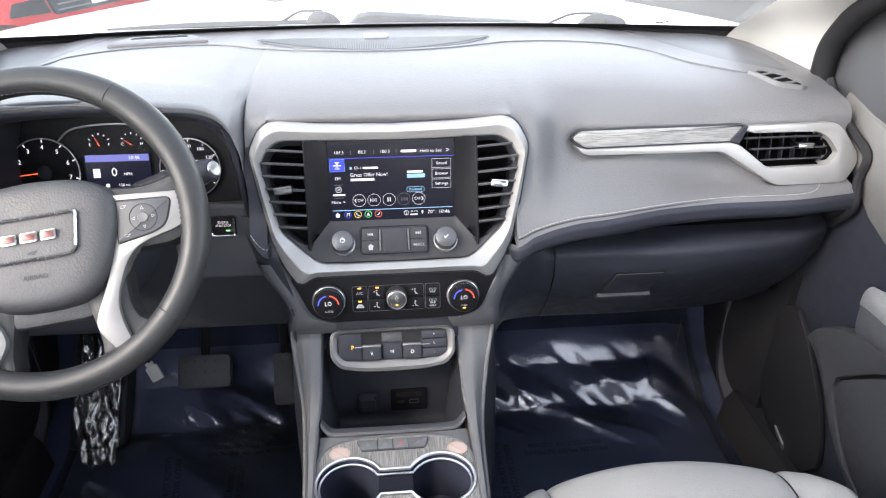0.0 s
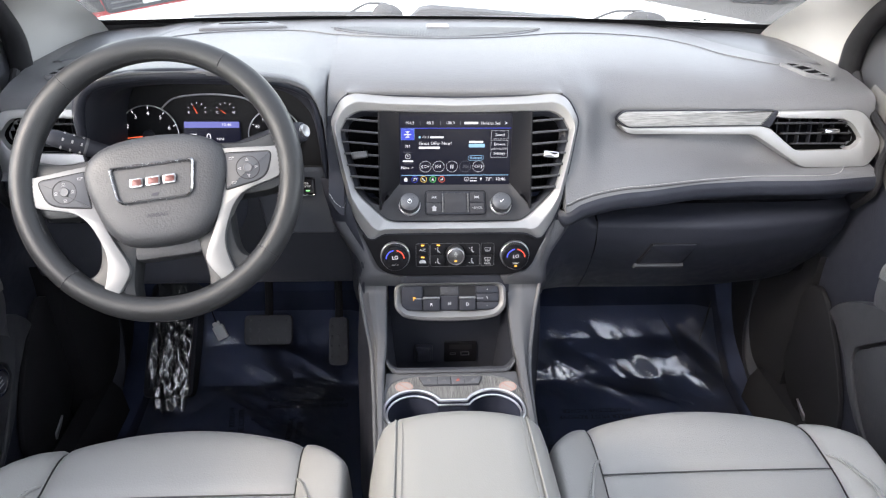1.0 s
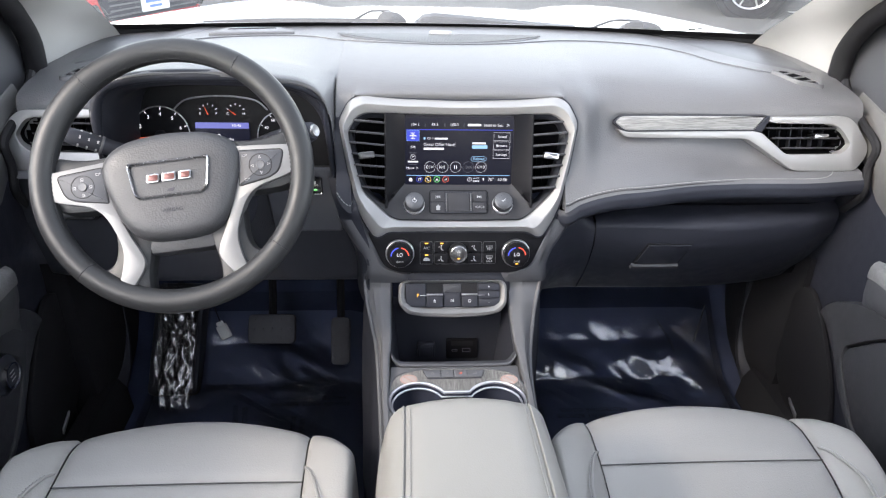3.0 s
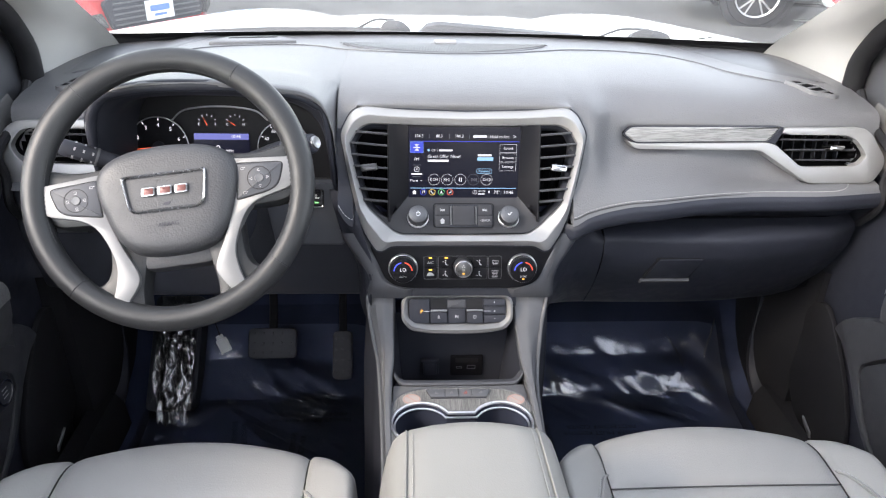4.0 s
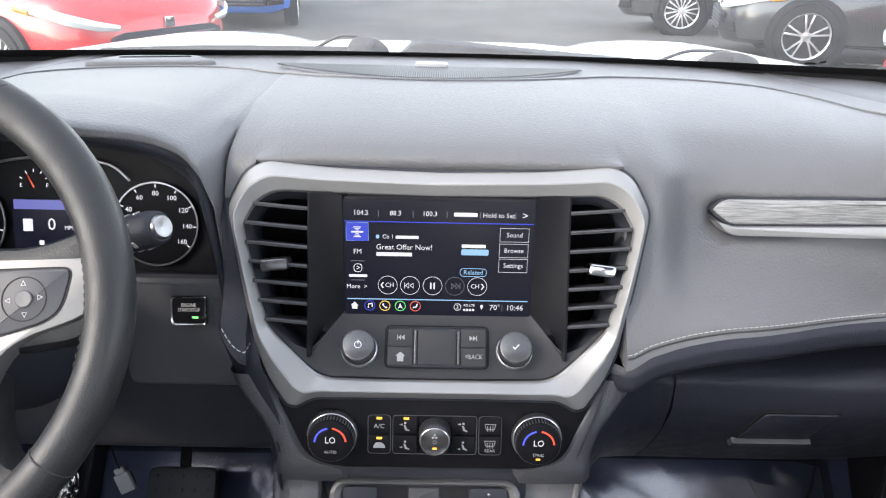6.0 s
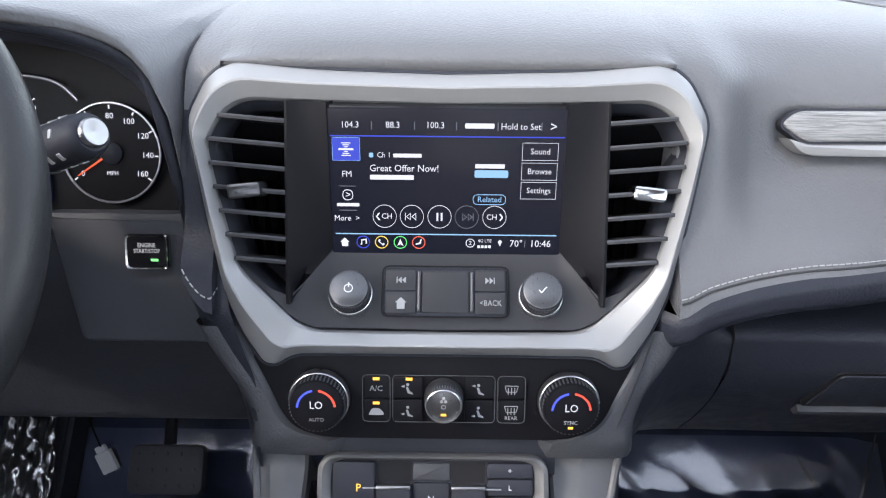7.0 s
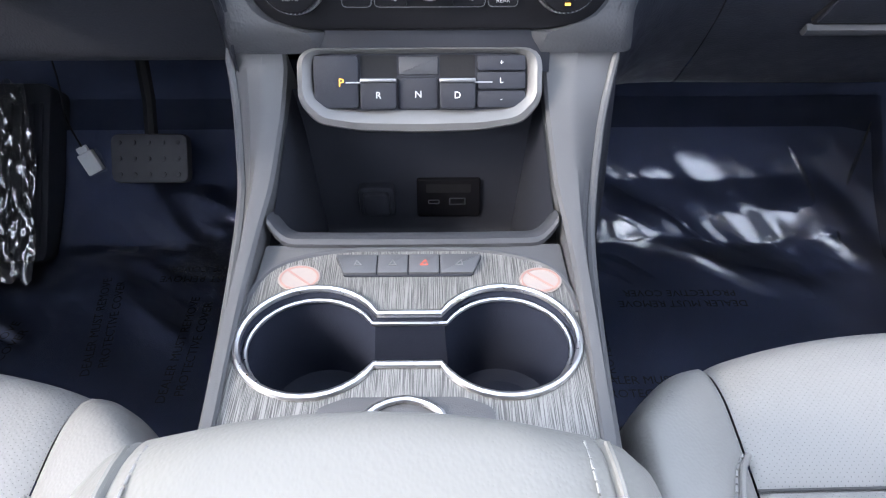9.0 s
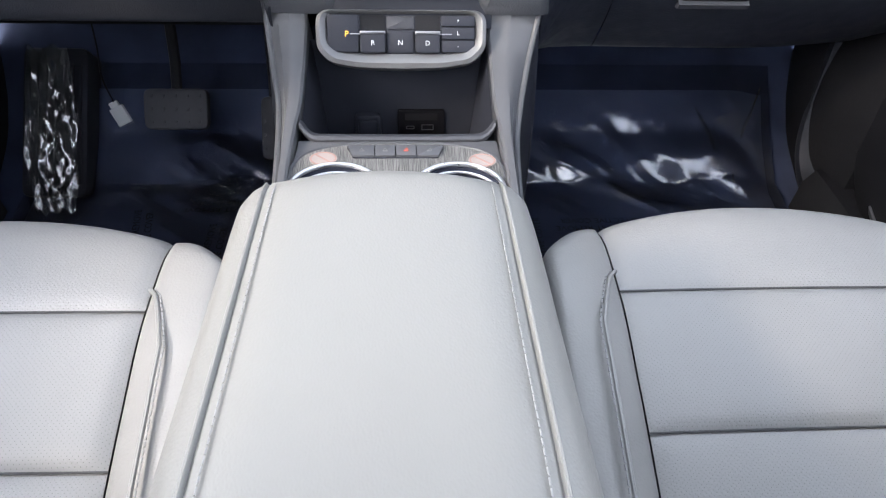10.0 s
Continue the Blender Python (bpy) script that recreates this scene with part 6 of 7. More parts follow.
# ================= instruments =================
cluster = thing("instrument_cluster", (-0.40, 1.13, 1.03), "lit instrument cluster with two round dials under the dash hood", "instrument cluster")
Q = plane(-0.40, 1.140, 1.080, 0.30)
arch = [(-0.155, -0.07), (0.18, -0.07), (0.185, 0.02), (0.172, 0.065), (0.14, 0.095), (0.06, 0.112), (-0.06, 0.112), (-0.115, 0.100), (-0.145, 0.07), (-0.16, 0.02)]
part("housing", slab(fillet(arch, 0.03), Q, -0.02, -0.004, 0), RUBBER, cluster)
# shroud from the hood's lip back to the dials
front = [(-0.548, 1.012, 1.03), (-0.55, 1.012, 1.12), (-0.545, 1.012, 1.17), (-0.528, 1.012, 1.196), (-0.50, 1.012, 1.208), (-0.44, 1.012, 1.216), (-0.36, 1.012, 1.217), (-0.293, 1.022, 1.210), (-0.255, 1.040, 1.199), (-0.230, 1.052, 1.184), (-0.215, 1.058, 1.160), (-0.2045, 1.062, 1.04)]
back = [(-0.535, 1.03), (-0.537, 1.10), (-0.53, 1.14), (-0.51, 1.165), (-0.48, 1.178), (-0.43, 1.183), (-0.36, 1.183), (-0.305, 1.178), (-0.265, 1.165), (-0.24, 1.14), (-0.225, 1.10), (-0.22, 1.04)]
ff, bb = smooth_line(front, 5), smooth_line([(x, 1.16, z) for x, z in back], 5)
part("shroud", loft([[Vector((p.x + (q.x - p.x) * u, p.y + (q.y - p.y) * w, p.z + (q.z - p.z) * u)) for p, q in zip(ff, bb)] for u, w in ((0, 0), (0.15, 0.02), (0.45, 0.10), (0.62, 0.18), (0.74, 0.32), (0.84, 0.6), (1, 1))]), SOFT, cluster, "matt black hood lining")
part("hood_rim", pipe([(p.x, p.y - 0.004, p.z + 0.002 - 0.006 * max(0.0, (p.x + 0.33) / 0.12)) for p in ff], [0.004 + 0.0052 * min(1, 6 * i / len(ff), 2.0 * (len(ff) - 1 - i) / len(ff)) for i in range(len(ff))], 10), LOW, cluster, "dark rounded rim of the hood")
part("lower_shroud", box(-0.56, 1.085, 0.99, -0.215, 1.135, 1.030, 0.006), SOFT, cluster)
for s, nm in ((-1, "rev_counter"), (1, "speedometer")):
    cx_ = 0.1035 * s
    k_ = 1.0 if s < 0 else 0.88
    dl = part(nm, lathe([(0.050 * k_, -0.003), (0.050 * k_, 0.001), (0.001, 0.0015)], Q @ Matrix.Translation((cx_, 0, 0)), 48), INKY, cluster, "round black dial with a red needle")
    arc = [(cx_ + 0.0495 * k_ * math.cos(radians(q)), 0.0495 * k_ * math.sin(radians(q))) for q in np.linspace(0, 360, 64)]
    part("ring", pipe([Q @ Vector((x, y, 0.003)) for x, y in arc], 0.0011, 6), STEEL, dl, "thin bright ring")
    nums = ["1", "2", "3", "4", "5", "6", "7"] if s < 0 else ["0", "20", "40", "60", "80", "100", "120", "140", "160"]
    a0, a1 = (188, -12) if s < 0 else (215, -35)
    for i, t_ in enumerate(nums):
        a = radians(a0 + (a1 - a0) * i / (len(nums) - 1))
        words(t_, 0.0088 if s < 0 else 0.0072, Q, INK, dl, cx_ + 0.0365 * k_ * math.cos(a), 0.0365 * k_ * math.sin(a), z=0.0024)
        mark([(cx_ + r * k_ * math.cos(a + w), r * k_ * math.sin(a + w)) for r, w in ((0.0435, -0.015), (0.0475, -0.015), (0.0475, 0.015), (0.0435, 0.015))], Q, INK, dl, "tick", 0.0024)
    a = radians(186 if s < 0 else 214)
    n_ = Vector((-math.sin(a), math.cos(a)))
    tip, root = Vector((math.cos(a), math.sin(a))) * 0.041 * k_, Vector((math.cos(a), math.sin(a))) * -0.004
    mark([(cx_ + (root + n_ * 0.0011).x, (root + n_ * 0.0011).y), (cx_ + (tip + n_ * 0.0005).x, (tip + n_ * 0.0005).y), (cx_ + (tip - n_ * 0.0005).x, (tip - n_ * 0.0005).y), (cx_ + (root - n_ * 0.0011).x, (root - n_ * 0.0011).y)], Q, REDGLOW, dl, "needle", 0.0045)
    part("hub", lathe([(0.010, 0.001), (0.010, 0.004), (0.007, 0.006), (0.001, 0.006)], Q @ Matrix.Translation((cx_, 0, 0)), 24), SOFT, dl)
    if s > 0:
        words("MPH", 0.0052, Q, INK, dl, cx_, -0.018, z=0.0024)
arc = [(-0.078, 0.045), (-0.06, 0.060), (-0.03, 0.066), (0.0, 0.0675), (0.03, 0.066), (0.06, 0.060), (0.078, 0.045)]
part("chrome_arch", pipe([Q @ p for p in smooth_line([(x, y, 0.004) for x, y in arc], 6)], 0.0015, 6), STEEL, cluster, "bright arch over the small dials")
for cx_, l_, r_, ang in ((-0.022, "E", "F", 118), (0.024, "C", "H", 150)):
    words(l_, 0.0058, Q, INK, cluster, cx_ - 0.0135, 0.038, z=0.002)
    words(r_, 0.0058, Q, INK, cluster, cx_ + 0.0135, 0.038, z=0.002)
    for k in range(5):
        a = radians(150 - 30 * k)
        mark([(cx_ + r * math.cos(a + w), 0.038 + r * math.sin(a + w)) for r, w in ((0.014, -0.03), (0.017, -0.03), (0.017, 0.03), (0.014, 0.03))], Q, INK, cluster, "tick", 0.002)
    a = radians(ang)
    mark([(cx_ - 0.0008, 0.036), (cx_ + 0.0008, 0.0365), (cx_ + 0.014 * math.cos(a), 0.038 + 0.014 * math.sin(a))], Q, REDGLOW, cluster, "needle", 0.003)
info = part("info_display", slab(rect(-0.046, -0.045, 0.046, 0.024, 0.001), Q, -0.002, 0.001, 0), SCREEN, cluster, "small lit driver display")
mark(rect(-0.045, 0.013, 0.045, 0.023), Q, glow("display_band", (0.16, 0.18, 0.55), 0.8), info, "band", 0.0014)
words("10:46", 0.0075, Q, INK, info, 0.024, 0.018, z=0.0018)
words("0", 0.018, Q, INK, info, -0.006, -0.003, z=0.0018)
words("MPH", 0.006, Q, INK, info, 0.013, -0.006, z=0.0018)
mark(rect(-0.036, -0.010, -0.026, 0.003), Q, INK, info, "limit_sign", 0.0018)
words("130 mi", 0.006, Q, INK, info, 0.006, -0.022, z=0.0018)
mark(rect(-0.020, -0.0245, -0.015, -0.0195, 0.001), Q, INK, info, "fuel_icon", 0.0018)
words("P", 0.006, Q, CORAL, info, -0.012, -0.035, z=0.0018)

# engine start button
SB = plane(-0.2435, 1.0590, 1.0225, 0.30)
start = thing("start_button", (-0.2435, 1.06, 1.01), "black engine start button in a bright frame with green lamp", "start button")
so, si = rect(-0.0180, -0.0148, 0.0180, 0.0148, 0.004, 3), rect(-0.0160, -0.0128, 0.0160, 0.0128, 0.004, 3)
part("frame", collar(so, si, SB, [(0, -0.003), (0, 0.002), (0.4, 0.003), (1, 0.002), (1, -0.002)]), CHROME, start, "bright frame")
part("cap", slab(si, SB, -0.002, 0.0018, 0.0006), PIANO, start)
words("ENGINE", 0.0052, SB, WHITE, start, 0, 0.0055, z=0.0022, wide=0.8)
words("START/STOP", 0.0048, SB, WHITE, start, 0, 0.0008, z=0.0022, wide=0.8)
part("lamp", slab(rect(0.003, -0.0075, 0.009, -0.0055), SB, 0.0015, 0.0022, 0), GREEN, start, "lit green lamp")

# ================= steering wheel =================
wheel = thing("steering_wheel", (-0.41, 0.93, 1.0), "black leather steering wheel with silver spokes, turned slightly", "steering wheel")
SW = plane(-0.4075, 0.889, 1.113, 0.65) @ pose(0, 0, 0, 0, 0, 7.7)
R0, r0 = 0.1755, 0.0165
bm = bmesh.new()
rows = []
for i in range(96):
    a = 2 * math.pi * i / 96
    deg = (math.degrees(a) + 360) % 360
    fat = 1.0 + 0.10 * (math.exp(-((deg - 40) / 22) ** 2) + math.exp(-((deg - 140) / 22) ** 2))
    row = []
    for k in range(14):
        b = 2 * math.pi * k / 14
        rr_ = R0 + r0 * fat * math.cos(b)
        row.append(SW @ Vector((rr_ * math.cos(a), rr_ * math.sin(a), r0 * 1.08 * math.sin(b))))
    rows.append(row)
part("rim", loft(rows + [rows[0]], round_rows=True), RIM, wheel, "black leather rim", angle=80)
for deg in (54, 127, 223, 318):
    a = radians(deg)
    pts = [SW @ Vector(((R0 + (r0 + 0.0002) * math.cos(b)) * math.cos(a), (R0 + (r0 + 0.0002) * math.cos(b)) * math.sin(a), (r0 * 1.08 + 0.0002) * math.sin(b))) for b in np.linspace(0, 2 * math.pi, 20)[:-1]]
    part("rim_seam", pipe(pts, 0.0007, 5, closed=True), DARKTHREAD, wheel)
inner_line = [SW @ Vector(((R0 - r0 * 0.93) * math.cos(a), (R0 - r0 * 0.93) * math.sin(a), r0 * 0.45)) for a in np.linspace(radians(-20), radians(200), 160)]
part("stitching", stitches(inner_line, 0.003, 0.003, 0.0006), DARKTHREAD, wheel, kind="stuff")
# airbag cover
cover = [(0.0, 0.057), (0.050, 0.053), (0.080, 0.041), (0.094, 0.022), (0.093, -0.004), (0.084, -0.034), (0.074, -0.062), (0.056, -0.083), (0.034, -0.091), (0.0, -0.093)]
co = fillet(mirrored(cover), 0.02, 4)
bm = bmesh.new()
cc = np.array(co)
mid = np.array([0.0, -0.018])
rings = [ring(bm, mid + (cc - mid) * k, SW, z) for k, z in ((1.0, -0.03), (1.0, 0.001), (0.985, 0.0085), (0.955, 0.0140), (0.91, 0.0180), (0.85, 0.0205), (0.76, 0.0222), (0.6, 0.0230), (0.4, 0.0234), (0.2, 0.0235), (0.02, 0.0235))]
for a, b in zip(rings, rings[1:]):
    band(bm, a, b)
bm.faces.new(rings[-1])
bag = part("airbag_cover", bm, BAG, wheel, "grained black airbag cover", angle=60)
EMB = plain("emblem_metal", (0.42, 0.42, 0.43), 0.25, 1.0, 300, 0.0, 0.05)
eo = fillet([(-0.056, 0.016), (0.056, 0.016), (0.050, -0.028), (0.042, -0.036), (-0.042, -0.036), (-0.050, -0.028)], 0.007)
ei = inset(np.array(eo), 0.0052)
part("emblem_frame", collar(eo, ei, SW, [(0, 0.021), (0.08, 0.0262), (0.45, 0.0285), (0.85, 0.0258), (1, 0.0205)]), EMB, bag, "bright emblem frame", angle=30)
# the emblem is drawn as plain blocks with a pale red face
EMBRED = plain("emblem_red", (0.13, 0.055, 0.05), 0.3, 0.3, 300, 0, 0.05)
for x0, x1 in ((-0.0300, -0.0115), (-0.0095, 0.0105), (0.0125, 0.0305)):
    em = part("emblem_block", slab(fillet([(x0, -0.0145), (x1 - 0.001, -0.0145), (x1, -0.0025), (x0 + 0.001, -0.0025)], 0.003), SW, 0.022, 0.0270, 0.0010), EMB, bag, "plain metal block of the emblem")
    part("inlay", slab(fillet([(x0 + 0.0025, -0.0125), (x1 - 0.0033, -0.0125), (x1 - 0.0025, -0.0045), (x0 + 0.0033, -0.0045)], 0.002), SW, 0.026, 0.0274, 0.0003), EMBRED, em)
words("AIRBAG", 0.0078, SW, SOFT, bag, 0.0, -0.053, z=0.0238)
mark(fillet([(-0.005, -0.0275), (-0.003, -0.0245), (0.006, -0.0235), (0.003, -0.0285)], 0.0008), SW, SOFT, bag, "moulded_mark", 0.0240)
# spokes
leg = [(0.088, 0.0265), (0.170, 0.0195), (0.1745, 0.010), (0.170, -0.009), (0.159, -0.0215), (0.116, -0.031), (0.096, -0.045), (0.081, -0.078), (0.0755, -0.100), (0.081, -0.128), (0.0895, -0.149), (0.069, -0.150), (0.050, -0.125), (0.049, -0.111), (0.068, -0.073), (0.080, -0.040)]
for s in (1, -1):
    # dark leather body of the spoke, then the satin shell on it
    part("spoke_root", slab(fillet([(s * x, y) for x, y in ((0.07, 0.040), (0.120, 0.034), (0.164, 0.046), (0.178, 0.020), (0.176, -0.020), (0.150, -0.038), (0.105, -0.040), (0.07, -0.040))], [0, 0.02, 0.012, 0.01, 0.012, 0.012, 0.012, 0]), SW, -0.030, -0.0005, 0.010), RIM, wheel, "leather root of a spoke")
    part("lower_leg", slab(fillet([(s * x, y) for x, y in ((0.034, -0.070), (0.088, -0.050), (0.0885, -0.098), (0.097, -0.118), (0.122, -0.121), (0.112, -0.148), (0.062, -0.172), (0.046, -0.158), (0.0475, -0.135), (0.042, -0.110))], [0, 0.01, 0.012, 0.012, 0.006, 0.01, 0.01, 0.012, 0.014, 0.012]), SW, -0.030, 0.0005, 0.009), RIM, wheel, "dark leg under the hub")
    pts = fillet([(s * x, y) for x, y in leg], [0.0, 0.008, 0.008, 0.012, 0.016, 0.02, 0.025, 0.02, 0.02, 0.02, 0.006, 0.006, 0.014, 0.014, 0.02, 0.012], 3)
    sp_ = part("spoke", slab(pts, SW, -0.012, 0.0075, 0.0015), SPOKE, wheel, "satin silver spoke")
    kp = fillet([(s * x, y) for x, y in ((0.092, 0.0185), (0.150, 0.0140), (0.1515, 0.009), (0.1435, -0.0155), (0.131, -0.0225), (0.088, -0.0300))], [0.002, 0.006, 0.006, 0.010, 0.008, 0.002])
    pod = part("switch_pod", slab(kp, SW, 0.0, 0.0092, 0.0018), DARKGREY, sp_, "dark grey switch pod")
    part("pod_gap", collar(inset(np.array(kp), -0.0012), kp, SW, [(0, 0.005), (0, 0.0079), (1, 0.0079)]), RUBBER, pod)
    px_, py_ = s * 0.1195, -0.0045
    outline_mark(disc(px_, py_, 0.0158, 32), 0.0008, SW, RUBBER, pod, "pad_groove", 0.0095)
    part("centre_key", lathe([(0.0062, 0.0080), (0.0062, 0.0102), (0.0054, 0.0108), (0.001, 0.0105)], SW @ Matrix.Translation((px_, py_, 0)), 20), GREY, pod)
    for q in range(4):
        dx, dy = 0.0108 * math.cos(math.pi / 2 * q), 0.0108 * math.sin(math.pi / 2 * q)
        if s > 0:  # arrows on this pod, small figures on the other
            a_ = math.pi / 2 * q
            tri = [(px_ + dx + 0.0026 * math.cos(a_ + w), py_ + dy + 0.0026 * math.sin(a_ + w)) for w in (0, 2.2, -2.2)]
            outline_mark(tri, 0.0005, SW, PALE, pod, "icon", 0.0096)
        else:
            outline_mark(disc(px_ + dx, py_ + dy, 0.0021, 12, 0.0016), 0.0005, SW, PALE, pod, "icon", 0.0096)
            mark(rect(px_ + dx - 0.0022, py_ + dy - 0.0027, px_ + dx + 0.0022, py_ + dy - 0.0022), SW, PALE, pod, "icon", 0.0096)
    for dy in ((0.0105, -0.0225) if s > 0 else (0.0105,)):
        outline_mark(rect(s * 0.0985 - 0.0024, dy - 0.0016, s * 0.0985 + 0.0024, dy + 0.0016, 0.0008), 0.0005, SW, PALE, pod, "icon", 0.0096)
        mark(rect(s * 0.0985 + 0.0028, dy + 0.0004, s * 0.0985 + 0.0042, dy + 0.0018), SW, PALE, pod, "icon", 0.0096)
part("lower_bridge", slab(fillet([(-0.078, -0.06), (0.078, -0.06), (0.062, -0.102), (0.040, -0.108), (-0.040, -0.108), (-0.062, -0.102)], 0.010), SW, -0.035, -0.002, 0.008), BAG, wheel, "dark bridge under the airbag cover")
part("column", lathe([(0.072, -0.20), (0.068, -0.07), (0.055, -0.036), (0.001, -0.036)], SW @ Matrix.Translation((0, -0.01, 0)), 36), SOFT, wheel, "black column cover")


def stalk(a, b, tip_mat, text, r=1.0):
    a, b = Vector(a), Vector(b)
    st = thing("column_stalk", a, text, "control stalk", "column stalks")
    d = (b - a).normalized()
    L_ = (b - a).length
    m = Matrix.Translation(a) @ d.to_track_quat("Z", "Y").to_matrix().to_4x4()
    part("arm", lathe([(r * u, v) for u, v in [(0.009, 0), (0.012, L_ * 0.25), (0.0145, L_ * 0.42), (0.0155, L_ * 0.6), (0.0152, L_ * 0.90), (0.0138, L_ * 0.97), (0.0115, L_ * 0.99)]], m, 24), SOFT, st)
    part("collar", lathe([(r * u, v) for u, v in [(0.0160, L_ * 0.60), (0.0164, L_ * 0.61), (0.0164, L_ * 0.618), (0.0160, L_ * 0.628)]], m, 24), GREY, st, "thin ring")
    part("end_knob", lathe([(r * u, v) for u, v in [(0.0098, L_ * 0.97), (0.0098, L_ * 1.005), (0.0085, L_ * 1.02), (0.006, L_ * 1.02), (0.001, L_ * 1.01)]], m, 24), tip_mat, st, "turning end")
    for q in range(3):
        for turn in range(0, 360, 60):
            mm = m @ pose(0, 0, 0, 0, 0, turn) @ Matrix.Translation((0, r * 0.0152, L_ * (0.66 + 0.09 * q))) @ pose(0, 0, 0, -90, 0, 0)
            part("mark", slab(rect(-0.0028 * r, -0.0016 * r, 0.0028 * r, 0.0016 * r, 0.0006), mm, -0.001, 0.0008, 0), PALE, st)


stalk((-0.338, 1.029, 1.099), (-0.2225, 0.975, 1.147), STEEL, "black wiper stalk with a grey metallic end")
stalk((-0.470, 1.02, 1.078), (-0.590, 0.985, 1.137), SOFT, "black turn signal stalk with pale markings", 0.82)
# parking brake switch low on the knee panel
pb = plane(-0.625, 1.055, 0.985, 0.1)
ps_ = thing("brake_switch", (-0.625, 1.06, 0.97), "grey parking brake switch in a dark recess", "switch")
part("recess", slab(fillet([(-0.036, 0.020), (0.036, 0.020), (0.028, -0.022), (-0.034, -0.022)], 0.006), pb, -0.02, 0.004, 0.002), RUBBER, ps_)
part("paddle", slab(rect(-0.028, -0.018, 0.022, -0.004, 0.003), pb, 0.0, 0.012, 0.003), STEEL, ps_, "grey paddle")
mark([(-0.004, 0.0), (0.0, 0.014), (0.003, 0.014), (0.001, 0.004), (0.006, 0.002), (0.006, -0.001)], pb, PALE, ps_, "icon", 0.0046)

# knob on the driver's door
kd = thing("tailgate_knob", (-0.741, 0.915, 0.748), "round tailgate knob with bright ring on the driver's door", "knob")
km = Matrix(((0, 0, 1, -0.741), (1, 0, 0, 0.915), (0, 1, 0, 0.748), (0, 0, 0, 1)))
part("collar", lathe([(0.034, -0.012), (0.034, 0.002), (0.030, 0.005), (0.001, 0.005)], km, 36), SOFT, kd)
part("ring", collar(disc(0, 0, 0.0225, 40), disc(0, 0, 0.0185, 40), km, [(0, 0.004), (0.2, 0.014), (0.8, 0.014), (1, 0.011)]), CHROME, kd, "bright ring")
part("cap", lathe([(0.0185, 0.005), (0.0182, 0.012), (0.001, 0.0125)], km, 32), SOFT, kd)
for dy in (-0.006, 0.001, 0.008):
    mark(rect(-0.008, dy - 0.001, 0.006, dy + 0.001), km, PALE, kd, "icon", 0.0132)

# ================= footwells =================
for s in (-1, 1):
    rows = [[(s * 0.82, 1.150, z) for z in np.linspace(0.40, 0.82, 10)]]
    for y in np.linspace(1.16, 1.46, 10):
        b = 0.03 * math.sin(math.pi * (y - 1.16) / 0.3)
        rows.append([(s * (0.735 - b * math.sin(math.pi * (z - 0.40) / 0.42)), y, z) for z in np.linspace(0.40, 0.82, 10)])
    tagged(part("kick_panel", loft(rows), RUBBER), "black kick panel at the side of the footwell", "trim", "kick panels", "structure")
    rows = []
    for y in np.linspace(0.2, 1.22, 14):
        rows.append([(s * x, y, z) for x, z in ((0.75, 0.50), (0.715, 0.495), (0.70, 0.47), (0.695, 0.41))])
    tagged(part("door_sill", loft(rows), RUBBER), "black plastic door sill", "trim", "door sills", "structure")

    # trim strip that climbs from the sill to the dash
    track = glide(list(enumerate([(1.335, 0.80), (1.320, 0.70), (1.316, 0.62), (1.308, 0.55), (1.275, 0.478), (1.21, 0.448), (1.10, 0.452), (0.80, 0.46)])), np.linspace(0, 7, 30))
    rows = []
    for i, p in enumerate(track):
        e = track[min(i + 1, 29)] - track[max(i - 1, 0)]
        n_ = np.array([e[1], -e[0]]) / np.linalg.norm(e)
        rows.append([(s * x, p[0] + n_[0] * w, p[1] + n_[1] * w) for w, x in ((-0.030, 0.742), (-0.028, 0.728), (-0.018, 0.716), (0.0, 0.708), (0.018, 0.704), (0.026, 0.712), (0.030, 0.735))])
    tagged(part("sill_trim", loft(rows), SOFT), "black trim strip climbing from the door sill to the dash", "trim", "sill trims", "structure")


def footwell_z(y):
    return float(np.interp(y, [0.2, 1.16, 1.26, 1.34, 1.46, 1.52], [FLOOR_Z, FLOOR_Z, FLOOR_Z + 0.012, FLOOR_Z + 0.07, 0.60, 0.72]))


def folds(x, y, seed, waves):
    """Straight folds: a sum of peaked waves that run in different ways."""
    h = 0.0
    for i, (ang, wl, a) in enumerate(waves):
        t = (x * math.cos(ang) + y * math.sin(ang)) / wl + seed * (1.7 + i) + 0.32 * noise.noise(Vector((x * 7 + i * 3.1, y * 7, seed)))
        h += a * (0.5 + 0.5 * math.sin(2 * math.pi * t)) ** 1.6
    return h


SHEET_FOLDS = [(0.95, 0.150, 0.0130), (1.25, 0.092, 0.0065), (2.4, 0.170, 0.0022), (0.75, 0.050, 0.0026), (1.05, 0.031, 0.0012)]


